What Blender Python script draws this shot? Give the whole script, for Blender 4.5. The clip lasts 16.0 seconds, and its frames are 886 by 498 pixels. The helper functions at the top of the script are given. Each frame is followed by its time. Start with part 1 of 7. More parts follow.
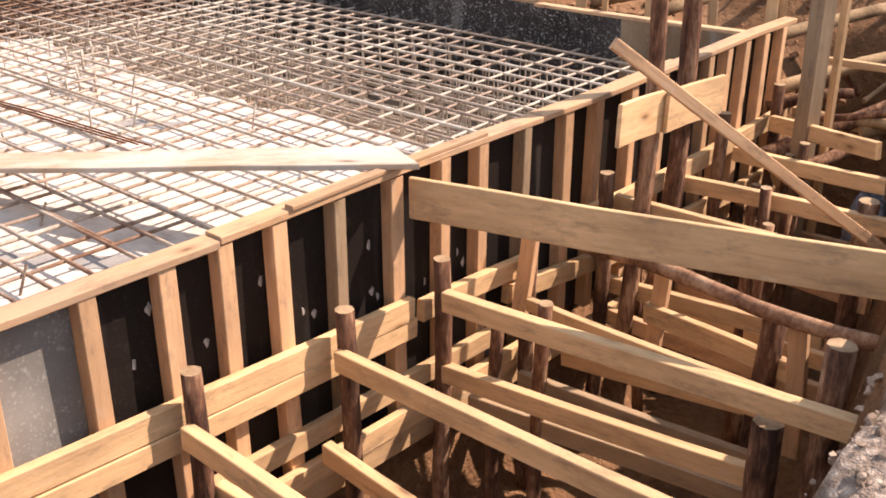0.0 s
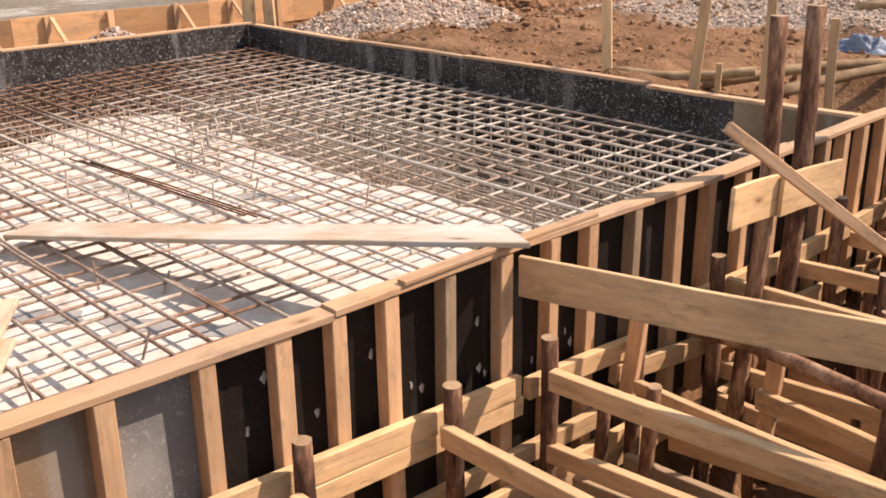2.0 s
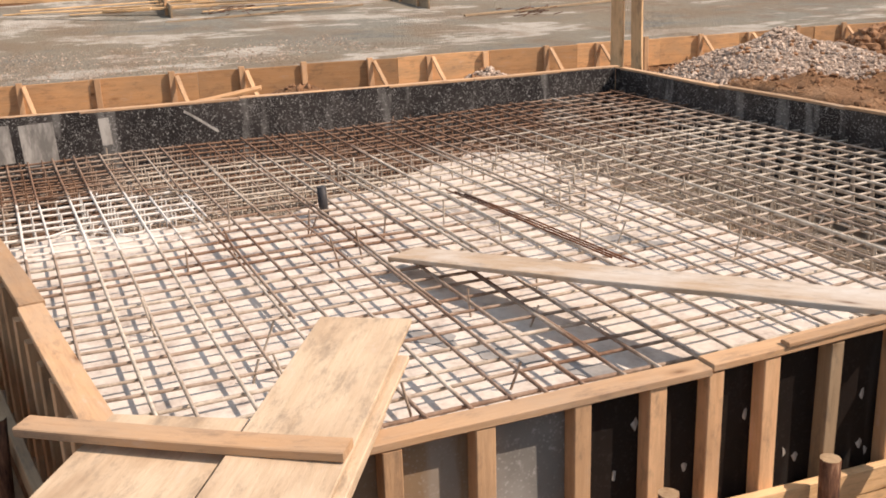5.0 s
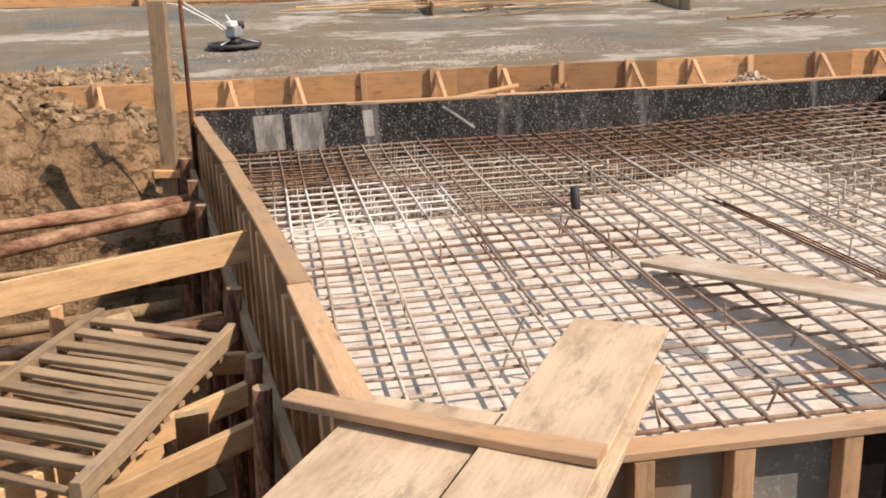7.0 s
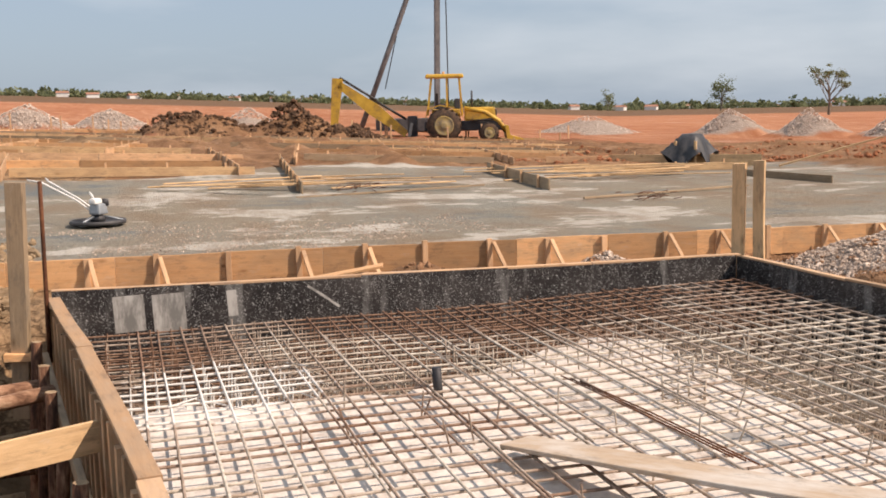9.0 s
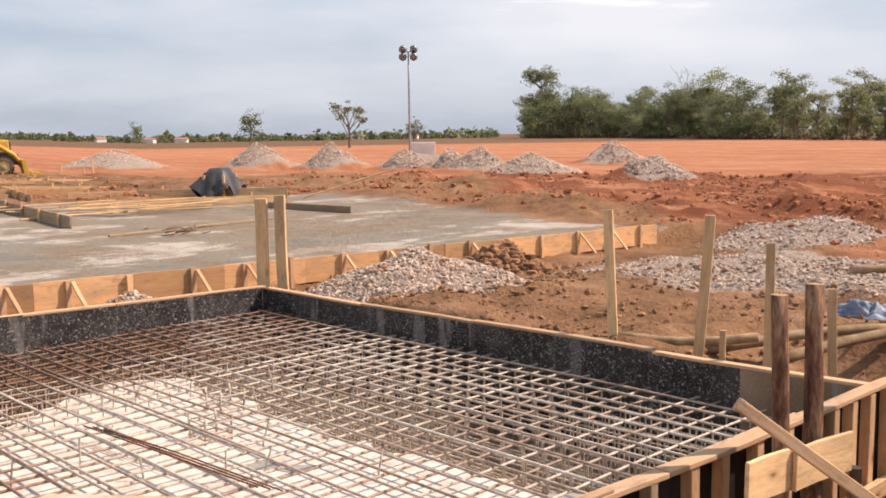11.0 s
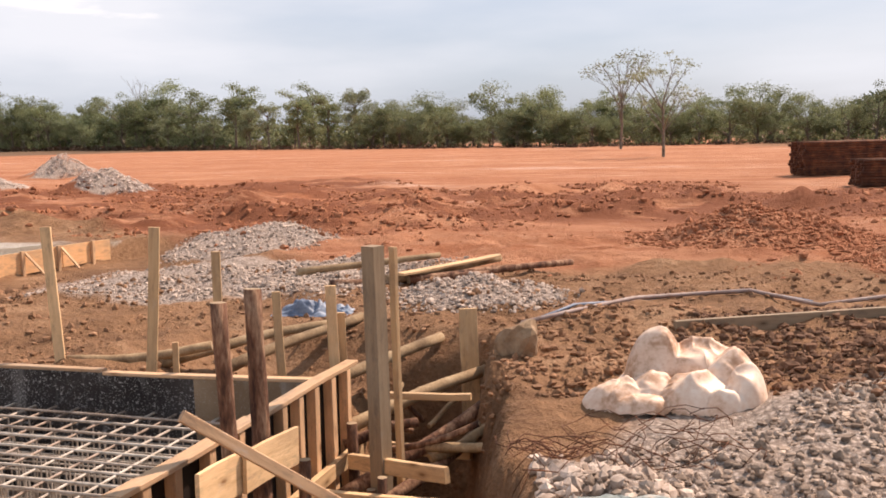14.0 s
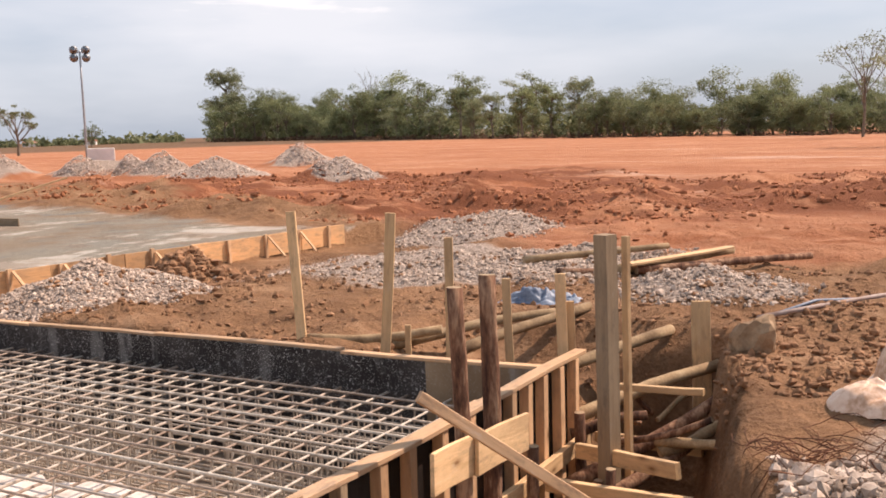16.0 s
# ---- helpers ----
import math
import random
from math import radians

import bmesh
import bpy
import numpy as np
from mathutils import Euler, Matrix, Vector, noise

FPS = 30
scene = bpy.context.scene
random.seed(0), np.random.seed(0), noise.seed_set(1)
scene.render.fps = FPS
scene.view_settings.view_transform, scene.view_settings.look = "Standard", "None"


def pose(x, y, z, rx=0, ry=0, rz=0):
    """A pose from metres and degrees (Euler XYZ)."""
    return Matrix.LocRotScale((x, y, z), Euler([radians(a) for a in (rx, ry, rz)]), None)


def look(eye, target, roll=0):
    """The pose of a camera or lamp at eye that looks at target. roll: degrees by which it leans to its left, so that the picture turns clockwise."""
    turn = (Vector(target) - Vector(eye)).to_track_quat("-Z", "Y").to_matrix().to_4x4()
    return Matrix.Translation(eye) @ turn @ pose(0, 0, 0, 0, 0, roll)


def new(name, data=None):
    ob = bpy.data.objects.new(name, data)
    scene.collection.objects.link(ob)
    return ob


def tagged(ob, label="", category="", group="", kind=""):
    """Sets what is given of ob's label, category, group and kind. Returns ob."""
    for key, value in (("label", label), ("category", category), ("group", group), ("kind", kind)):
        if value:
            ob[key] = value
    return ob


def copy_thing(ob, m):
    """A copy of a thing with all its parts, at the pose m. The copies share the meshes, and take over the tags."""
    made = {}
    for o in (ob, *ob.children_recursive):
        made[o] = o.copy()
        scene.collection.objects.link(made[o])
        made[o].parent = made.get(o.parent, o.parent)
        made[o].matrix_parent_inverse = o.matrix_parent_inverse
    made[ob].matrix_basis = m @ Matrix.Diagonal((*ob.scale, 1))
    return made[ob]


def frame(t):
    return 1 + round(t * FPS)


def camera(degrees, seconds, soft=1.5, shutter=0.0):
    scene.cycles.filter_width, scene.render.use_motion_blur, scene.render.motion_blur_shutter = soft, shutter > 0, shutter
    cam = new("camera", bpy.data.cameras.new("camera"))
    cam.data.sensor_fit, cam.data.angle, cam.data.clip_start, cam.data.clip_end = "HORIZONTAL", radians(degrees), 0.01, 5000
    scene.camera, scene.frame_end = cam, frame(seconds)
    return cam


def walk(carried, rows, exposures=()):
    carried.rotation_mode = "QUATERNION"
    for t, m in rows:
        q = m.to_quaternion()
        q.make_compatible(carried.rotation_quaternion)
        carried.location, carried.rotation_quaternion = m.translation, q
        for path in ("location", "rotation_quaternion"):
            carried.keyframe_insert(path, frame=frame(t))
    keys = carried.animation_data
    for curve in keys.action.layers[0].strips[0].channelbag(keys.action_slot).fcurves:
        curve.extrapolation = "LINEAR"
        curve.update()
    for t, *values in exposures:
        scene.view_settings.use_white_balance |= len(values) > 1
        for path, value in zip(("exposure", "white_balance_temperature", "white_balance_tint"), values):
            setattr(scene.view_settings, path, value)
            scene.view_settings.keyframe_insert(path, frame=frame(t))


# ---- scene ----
cam = camera(46.8, 16.0, soft=1.8)
PATH = [
    (0, (2.982, 0.501, 1.58), (1.786, 1.872, 0.75), -0.1),
    (0.5, (2.985, 0.449, 1.584), (1.795, 1.834, 0.768), -0.8),
    (1, (2.951, 0.415, 1.599), (1.643, 1.717, 0.828), -1.2),
    (1.5, (2.963, 0.411, 1.602), (1.567, 1.643, 0.871), -0.8),
    (2, (2.993, 0.45, 1.611), (1.614, 1.722, 0.918), -0.9),
    (2.5, (3.001, 0.463, 1.632), (1.71, 1.851, 0.992), -0.5),
    (3, (2.979, 0.414, 1.645), (1.621, 1.742, 1.019), -0.9),
    (3.5, (2.943, 0.385, 1.65), (1.481, 1.598, 1.025), -0.4),
    (4, (2.917, 0.349, 1.642), (1.339, 1.416, 1.032), -0.9),
    (4.5, (2.893, 0.315, 1.642), (1.216, 1.223, 1.038), -1.6),
    (5, (2.88, 0.287, 1.631), (1.128, 1.041, 1.029), -2.1),
    (5.2, (2.872, 0.279, 1.626), (1.102, 0.984, 1.019), -2.0),
    (7.3, (2.816, 0.203, 1.622), (0.889, 0.461, 1.078), -2.6),
    (7.5, (2.813, 0.201, 1.627), (0.889, 0.428, 1.131), -2.6),
    (8, (2.828, 0.254, 1.666), (0.887, 0.571, 1.304), -2.3),
    (8.2, (2.809, 0.271, 1.674), (0.872, 0.636, 1.336), -2.1),
    (10.3, (3.023, 0.283, 1.776), (1.34, 1.344, 1.563), -0.8),
    (10.5, (3.014, 0.311, 1.775), (1.393, 1.461, 1.555), -0.8),
    (11, (3.019, 0.346, 1.767), (1.559, 1.695, 1.545), -0.9),
    (11.5, (3.023, 0.393, 1.758), (1.727, 1.899, 1.529), -0.6),
    (12, (3.041, 0.428, 1.759), (1.925, 2.072, 1.535), -0.9),
    (12.5, (3.044, 0.466, 1.76), (2.09, 2.212, 1.561), -0.8),
    (13, (3.077, 0.469, 1.764), (2.291, 2.295, 1.549), -0.9),
    (13.5, (3.088, 0.496, 1.757), (2.45, 2.38, 1.548), -1.2),
    (14, (3.095, 0.503, 1.758), (2.488, 2.396, 1.536), -1.5),
    (14.5, (3.126, 0.522, 1.753), (2.693, 2.459, 1.51), -1.0),
    (15, (3.089, 0.513, 1.75), (2.633, 2.446, 1.515), -1.3),
    (15.5, (3.058, 0.495, 1.746), (2.331, 2.345, 1.525), -1.7),
    (16, (3.014, 0.489, 1.75), (2.016, 2.207, 1.519), -1.8),
]
EXPOSURES = [(0.0, 0.68, 6850, 20), (1.0, 0.60, 6800, 19), (2.0, 0.38, 6800, 18), (3.5, 0.42, 6850, 16), (4.2, 0.30, 6800, 15), (5.0, 0.08, 6750, 14), (7.5, 0.03, 6650, 12), (8.2, 0.06, 6550, 12), (10.3, 0.24, 6850, 17), (12.5, 0.44, 6850, 19), (14.5, 0.35, 6850, 19), (16.0, 0.34, 6850, 19)]
walk(cam, [(t, look(eye, target, roll)) for t, eye, target, roll in PATH], EXPOSURES)

# ---------------------------------------------------------------- light
SUN_AZ = math.atan2(0.84, 0.54)      # direction towards the sun in plan
SUN_EL = radians(47)

world = bpy.data.worlds.new("sky")
scene.world = world
world.use_nodes = True
wn, wl = world.node_tree.nodes, world.node_tree.links
wn.clear()
w_out = wn.new("ShaderNodeOutputWorld")
w_bg = wn.new("ShaderNodeBackground")
w_sky = wn.new("ShaderNodeTexSky")
w_sky.sky_type = "NISHITA"
w_sky.sun_disc = False
w_sky.sun_elevation = SUN_EL
w_sky.sun_rotation = math.pi / 2 - SUN_AZ
w_sky.air_density, w_sky.dust_density, w_sky.ozone_density = 1.0, 2.0, 1.5
w_co = wn.new("ShaderNodeTexCoord")
w_map = wn.new("ShaderNodeMapping")
w_map.inputs["Scale"].default_value = (1.0, 1.0, 4.5)
w_map.inputs["Location"].default_value = (0.35, 0.2, 0.1)
w_no = wn.new("ShaderNodeTexNoise")
w_no.inputs["Scale"].default_value = 1.7
w_no.inputs["Detail"].default_value = 6
w_no.inputs["Roughness"].default_value = 0.5
w_ra = wn.new("ShaderNodeValToRGB")
w_ra.color_ramp.elements[0].position, w_ra.color_ramp.elements[1].position = 0.42, 0.70
w_mix = wn.new("ShaderNodeMix")
w_mix.data_type = "RGBA"
w_mix.inputs[7].default_value = (7.5, 8.15, 8.7, 1)
w_veil = wn.new("ShaderNodeMix")
w_veil.data_type = "RGBA"
w_veil.inputs[0].default_value = 0.62
w_veil.inputs[7].default_value = (5.1, 6.4, 7.9, 1)
wl.new(w_co.outputs["Generated"], w_map.inputs["Vector"])
wl.new(w_map.outputs["Vector"], w_no.inputs["Vector"])
wl.new(w_no.outputs["Fac"], w_ra.inputs["Fac"])
wl.new(w_sky.outputs["Color"], w_veil.inputs[6])
wl.new(w_veil.outputs[2], w_mix.inputs[6])
wl.new(w_ra.outputs["Color"], w_mix.inputs[0])
# one bright cumulus low over the wood
w_off = wn.new("ShaderNodeVectorMath")
w_off.operation = "SUBTRACT"
w_off.inputs[1].default_value = (-0.63, 0.768, 0.122)
w_flat = wn.new("ShaderNodeVectorMath")
w_flat.operation = "MULTIPLY"
w_flat.inputs[1].default_value = (1.0, 1.0, 5.0)
w_len = wn.new("ShaderNodeVectorMath")
w_len.operation = "LENGTH"
w_puff = wn.new("ShaderNodeTexNoise")
w_puff.inputs["Scale"].default_value = 14.0
w_puff.inputs["Detail"].default_value = 6
w_sum = wn.new("ShaderNodeMath")
w_sum.operation = "MULTIPLY_ADD"
w_sum.inputs[1].default_value = 0.42
w_puff_ramp = wn.new("ShaderNodeValToRGB")
w_puff_ramp.color_ramp.elements[0].position, w_puff_ramp.color_ramp.elements[1].position = 0.20, 0.27
w_puff_ramp.color_ramp.elements[0].color, w_puff_ramp.color_ramp.elements[1].color = (0.85, 0.85, 0.85, 1), (0, 0, 0, 1)
w_cloud = wn.new("ShaderNodeMix")
w_cloud.data_type = "RGBA"
w_cloud.inputs[7].default_value = (9.6, 9.8, 9.9, 1)
wl.new(w_co.outputs["Generated"], w_off.inputs[0])
wl.new(w_off.outputs["Vector"], w_flat.inputs[0])
wl.new(w_flat.outputs["Vector"], w_len.inputs[0])
wl.new(w_flat.outputs["Vector"], w_puff.inputs["Vector"])
wl.new(w_puff.outputs["Fac"], w_sum.inputs[0])
wl.new(w_len.outputs["Value"], w_sum.inputs[2])
wl.new(w_sum.outputs[0], w_puff_ramp.inputs["Fac"])
wl.new(w_puff_ramp.outputs["Color"], w_cloud.inputs[0])
wl.new(w_mix.outputs[2], w_cloud.inputs[6])
wl.new(w_cloud.outputs[2], w_bg.inputs["Color"])
w_bg.inputs["Strength"].default_value = 0.088
wl.new(w_bg.outputs["Background"], w_out.inputs["Surface"])

sun_data = bpy.data.lights.new("sun", "SUN")
sun_data.energy, sun_data.angle, sun_data.color = 5.4, radians(0.6), (1.0, 0.845, 0.70)
sun = new("sun", sun_data)
sun_dir = Vector((math.cos(SUN_EL) * math.cos(SUN_AZ), math.cos(SUN_EL) * math.sin(SUN_AZ), math.sin(SUN_EL)))
sun.matrix_world = look(sun_dir * 50, (0, 0, 0))


# ---------------------------------------------------------------- materials
def rgb(c):
    return (*c, 1.0)


def nodes_of(name):
    m = bpy.data.materials.new(name)
    m.use_nodes = True
    return m, m.node_tree.nodes, m.node_tree.links, m.node_tree.nodes["Principled BSDF"]


def noise_node(n, l, scale, detail=5, rough=0.6, vec=None, stretch=None):
    t = n.new("ShaderNodeTexNoise")
    t.inputs["Scale"].default_value, t.inputs["Detail"].default_value, t.inputs["Roughness"].default_value = scale, detail, rough
    if stretch:
        mp = n.new("ShaderNodeMapping")
        mp.inputs["Scale"].default_value = stretch
        l.new(vec, mp.inputs["Vector"])
        l.new(mp.outputs["Vector"], t.inputs["Vector"])
    elif vec is not None:
        l.new(vec, t.inputs["Vector"])
    return t.outputs["Fac"]


def ramp(n, l, fac, stops):
    r = n.new("ShaderNodeValToRGB")
    e = r.color_ramp.elements
    while len(e) < len(stops):
        e.new(0.5)
    for s, (p, c) in zip(e, stops):
        s.position, s.color = p, rgb(c) if len(c) == 3 else c
    l.new(fac, r.inputs["Fac"])
    return r.outputs["Color"]


def mixc(n, l, fac, a, b):
    m = n.new("ShaderNodeMix")
    m.data_type = "RGBA"
    for sock, v in ((m.inputs[0], fac), (m.inputs[6], a), (m.inputs[7], b)):
        if isinstance(v, (int, float)):
            sock.default_value = v
        elif isinstance(v, tuple):
            sock.default_value = rgb(v)
        else:
            l.new(v, sock)
    return m.outputs[2]


def bump(n, l, bsdf, height, strength, dist):
    b = n.new("ShaderNodeBump")
    b.inputs["Strength"].default_value, b.inputs["Distance"].default_value = strength, dist
    l.new(height, b.inputs["Height"])
    l.new(b.outputs["Normal"], bsdf.inputs["Normal"])


def wood(name, dark, light, stain=None, stain_amt=0.35, rough=0.75, varies=0.25):
    """Sawn timber: grain runs along the piece's own first axis."""
    m, n, l, b = nodes_of(name)
    co = n.new("ShaderNodeTexCoord")
    uv = n.new("ShaderNodeUVMap")
    info = n.new("ShaderNodeObjectInfo")
    shift = n.new("ShaderNodeVectorMath")
    shift.operation = "MULTIPLY_ADD"
    cmb = n.new("ShaderNodeCombineXYZ")
    for k in range(3):
        l.new(info.outputs["Random"], cmb.inputs[k])
    l.new(cmb.outputs[0], shift.inputs[0])
    shift.inputs[1].default_value = (37.0, 11.0, 5.0)
    l.new(uv.outputs["UV"], shift.inputs[2])
    v = shift.outputs["Vector"]
    g1 = noise_node(n, l, 5.0, 7, 0.72, v, (0.45, 7.0, 1.0))
    g2 = noise_node(n, l, 2.2, 6, 0.65, v, (0.8, 2.0, 1.0))
    col = ramp(n, l, g1, [(0.25, tuple(0.85 * a + 0.15 * c for a, c in zip(dark, light))), (0.48, tuple(0.35 * a + 0.65 * c for a, c in zip(dark, light))), (0.78, light)])
    blot = ramp(n, l, g2, [(0.42, (0, 0, 0)), (0.72, (1, 1, 1))])
    st = stain or tuple(c * 0.45 for c in dark)
    f = n.new("ShaderNodeMath")
    f.operation = "MULTIPLY"
    l.new(blot, f.inputs[0])
    f.inputs[1].default_value = stain_amt
    col = mixc(n, l, f.outputs[0], col, st)
    # knots
    vo = n.new("ShaderNodeTexVoronoi")
    vo.inputs["Scale"].default_value = 3.2
    mp = n.new("ShaderNodeMapping")
    mp.inputs["Scale"].default_value = (0.6, 1.5, 1.0)
    l.new(v, mp.inputs["Vector"])
    l.new(mp.outputs["Vector"], vo.inputs["Vector"])
    kn = ramp(n, l, vo.outputs["Distance"], [(0.03, (0.9, 0.9, 0.9)), (0.06, (0.55, 0.55, 0.55)), (0.10, (0.25, 0.25, 0.25)), (0.17, (0, 0, 0))])
    col = mixc(n, l, kn, col, (dark[0] * 0.42, dark[1] * 0.34, dark[2] * 0.28))
    # site dirt: blotches and scuffs
    g3 = noise_node(n, l, 7.0, 8, 0.78, v, (0.5, 1.4, 1.0))
    col = mixc(n, l, ramp(n, l, g3, [(0.52, (0, 0, 0)), (0.68, (0.65, 0.65, 0.65))]), col, tuple(0.30 * a + 0.06 for a in dark))
    col = mixc(n, l, ramp(n, l, g3, [(0.30, (0.55, 0.55, 0.55)), (0.42, (0, 0, 0))]), col, tuple(0.55 * c + 0.22 for c in light))
    hs = n.new("ShaderNodeHueSaturation")
    mr = n.new("ShaderNodeMapRange")
    mr.inputs["To Min"].default_value, mr.inputs["To Max"].default_value = 1.0 - varies, 1.0 + varies * 0.6
    l.new(info.outputs["Random"], mr.inputs["Value"])
    l.new(mr.outputs["Result"], hs.inputs["Value"])
    l.new(col, hs.inputs["Color"])
    l.new(hs.outputs["Color"], b.inputs["Base Color"])
    b.inputs["Roughness"].default_value = rough
    b.inputs["Specular IOR Level"].default_value = 0.25
    bump(n, l, b, g1, 0.6, 0.006)
    return m


def mottled(name, stops, scale=3.0, fine=40.0, rough=0.9, bump_d=0.01, bump_s=0.5, metal=0.0, varies=0.0, spec=0.3, stretch=None):
    """A surface with colour varied at two sizes and fine relief, in the thing's own metres."""
    m, n, l, b = nodes_of(name)
    co = n.new("ShaderNodeTexCoord")
    v = co.outputs["Object"]
    a = noise_node(n, l, scale, 6, 0.62, v, stretch)
    f = noise_node(n, l, fine, 4, 0.6, v, stretch)
    ad = n.new("ShaderNodeMath")
    ad.operation = "MULTIPLY_ADD"
    l.new(f, ad.inputs[0])
    ad.inputs[1].default_value = 0.4
    sb = n.new("ShaderNodeMath")
    sb.operation = "SUBTRACT"
    l.new(a, sb.inputs[0])
    sb.inputs[1].default_value = 0.2
    l.new(sb.outputs[0], ad.inputs[2])
    col = ramp(n, l, ad.outputs[0], stops)
    if varies:
        info = n.new("ShaderNodeObjectInfo")
        geo = n.new("ShaderNodeNewGeometry")
        su = n.new("ShaderNodeMath")
        su.operation = "ADD"
        l.new(info.outputs["Random"], su.inputs[0])
        l.new(geo.outputs["Random Per Island"], su.inputs[1])
        fr = n.new("ShaderNodeMath")
        fr.operation = "FRACT"
        l.new(su.outputs[0], fr.inputs[0])
        mr = n.new("ShaderNodeMapRange")
        mr.inputs["To Min"].default_value, mr.inputs["To Max"].default_value = 1 - varies, 1 + varies
        l.new(fr.outputs[0], mr.inputs["Value"])
        hs = n.new("ShaderNodeHueSaturation")
        l.new(mr.outputs["Result"], hs.inputs["Value"])
        l.new(col, hs.inputs["Color"])
        col = hs.outputs["Color"]
    l.new(col, b.inputs["Base Color"])
    b.inputs["Roughness"].default_value, b.inputs["Metallic"].default_value = rough, metal
    b.inputs["Specular IOR Level"].default_value = spec
    bump(n, l, b, ad.outputs[0], bump_s, bump_d)
    return m


M_PINE = wood("pine", (0.48, 0.28, 0.13), (0.78, 0.535, 0.30), (0.28, 0.17, 0.095), 0.5)
M_STUD = wood("stud_pine", (0.48, 0.265, 0.135), (0.74, 0.475, 0.275), (0.27, 0.18, 0.115), 0.5)
M_CAP = wood("capping_pine", (0.39, 0.225, 0.12), (0.61, 0.39, 0.225), (0.38, 0.30, 0.23), 0.6)
M_OLDWOOD = wood("weathered_timber", (0.225, 0.155, 0.095), (0.41, 0.30, 0.19), (0.18, 0.135, 0.09), 0.5)
M_DUSTWOOD = wood("cement_dusted_plank", (0.36, 0.25, 0.16), (0.52, 0.40, 0.29), (0.62, 0.575, 0.52), 1.0, varies=0.05)
M_PLYTOP = wood("plywood_walkway", (0.47, 0.345, 0.225), (0.66, 0.515, 0.37), (0.36, 0.245, 0.155), 0.8, varies=0.08)
M_ORANGE = wood("orange_plywood", (0.50, 0.25, 0.10), (0.72, 0.42, 0.21), (0.34, 0.24, 0.15), 0.6, varies=0.4)
M_BARK = mottled("red_brown_bark", [(0.34, (0.045, 0.022, 0.015)), (0.5, (0.16, 0.078, 0.046)), (0.68, (0.40, 0.25, 0.155))], 9.0, 60, 0.95, 0.014, 1.0, varies=0.2, stretch=(1, 1, 0.25))
M_LOG = mottled("peeled_log", [(0.3, (0.16, 0.10, 0.055)), (0.55, (0.33, 0.23, 0.13)), (0.75, (0.47, 0.36, 0.23))], 4.0, 50, 0.9, 0.006, 0.6, varies=0.25)
M_CUT = mottled("cut_log_end", [(0.3, (0.22, 0.14, 0.08)), (0.7, (0.44, 0.33, 0.21))], 9, 60, 0.9, 0.004)
M_STEELDARK = mottled("rusty_steel", [(0.3, (0.05, 0.025, 0.017)), (0.55, (0.14, 0.055, 0.028)), (0.75, (0.26, 0.11, 0.05))], 4, 40, 0.85, 0.003, metal=0.15, varies=0.15)
M_STONE = mottled("grey_crushed_stone", [(0.3, (0.28, 0.205, 0.155)), (0.55, (0.48, 0.38, 0.305)), (0.75, (0.66, 0.555, 0.47))], 9, 60, 0.95, 0.004, varies=0.38)
M_PALESTONE = mottled("pale_crushed_stone", [(0.3, (0.42, 0.33, 0.27)), (0.55, (0.56, 0.46, 0.39)), (0.75, (0.68, 0.58, 0.50))], 9, 60, 0.95, 0.004, varies=0.2)
M_STONEMUDSHADE = mottled("muddy_shaded_stone", [(0.3, (0.18, 0.125, 0.088)), (0.55, (0.35, 0.265, 0.20)), (0.75, (0.54, 0.435, 0.35))], 9, 60, 0.95, 0.004, varies=0.4)
M_CLOD = mottled("red_clay_clods", [(0.3, (0.21, 0.075, 0.034)), (0.55, (0.35, 0.14, 0.066)), (0.75, (0.46, 0.21, 0.11))], 5, 40, 0.97, 0.01, varies=0.15)
M_EARTH = mottled("brown_earth_clods", [(0.3, (0.15, 0.078, 0.04)), (0.55, (0.28, 0.15, 0.08)), (0.75, (0.40, 0.235, 0.135))], 5, 40, 0.97, 0.01, varies=0.2)
M_DARKEARTH = mottled("dark_damp_earth", [(0.3, (0.085, 0.042, 0.024)), (0.55, (0.17, 0.088, 0.05)), (0.75, (0.27, 0.15, 0.09))], 5, 40, 0.97, 0.01, varies=0.25)
M_REDLOG = mottled("red_brown_debarked_log", [(0.34, (0.13, 0.062, 0.036)), (0.5, (0.30, 0.165, 0.10)), (0.68, (0.50, 0.33, 0.215))], 7.0, 50, 0.9, 0.01, 0.9, varies=0.2, stretch=(1, 0.3, 1))
M_LOAM = mottled("grey_brown_subsoil", [(0.3, (0.16, 0.105, 0.06)), (0.55, (0.28, 0.195, 0.115)), (0.75, (0.42, 0.31, 0.20))], 5, 40, 0.97, 0.01, varies=0.2)
M_DUG = mottled("dug_dark_earth", [(0.3, (0.05, 0.028, 0.016)), (0.55, (0.11, 0.062, 0.036)), (0.75, (0.19, 0.11, 0.065))], 3, 20, 0.97, 0.02, varies=0.2)
M_ROCK = mottled("brown_rock", [(0.3, (0.20, 0.125, 0.072)), (0.7, (0.37, 0.255, 0.155))], 6, 40, 0.9, 0.01)
M_SHEET = mottled("dirty_white_plastic", [(0.36, (0.46, 0.26, 0.15)), (0.5, (0.72, 0.51, 0.37)), (0.66, (0.82, 0.66, 0.53))], 3.5, 25, 0.5, 0.006, 0.4, spec=0.4)
M_TARP = mottled("black_tarpaulin", [(0.3, (0.02, 0.02, 0.022)), (0.7, (0.07, 0.07, 0.075))], 2, 20, 0.45, 0.01)
M_BLUE = mottled("blue_plastic", [(0.3, (0.08, 0.11, 0.17)), (0.7, (0.27, 0.32, 0.39))], 5, 30, 0.5, 0.01)
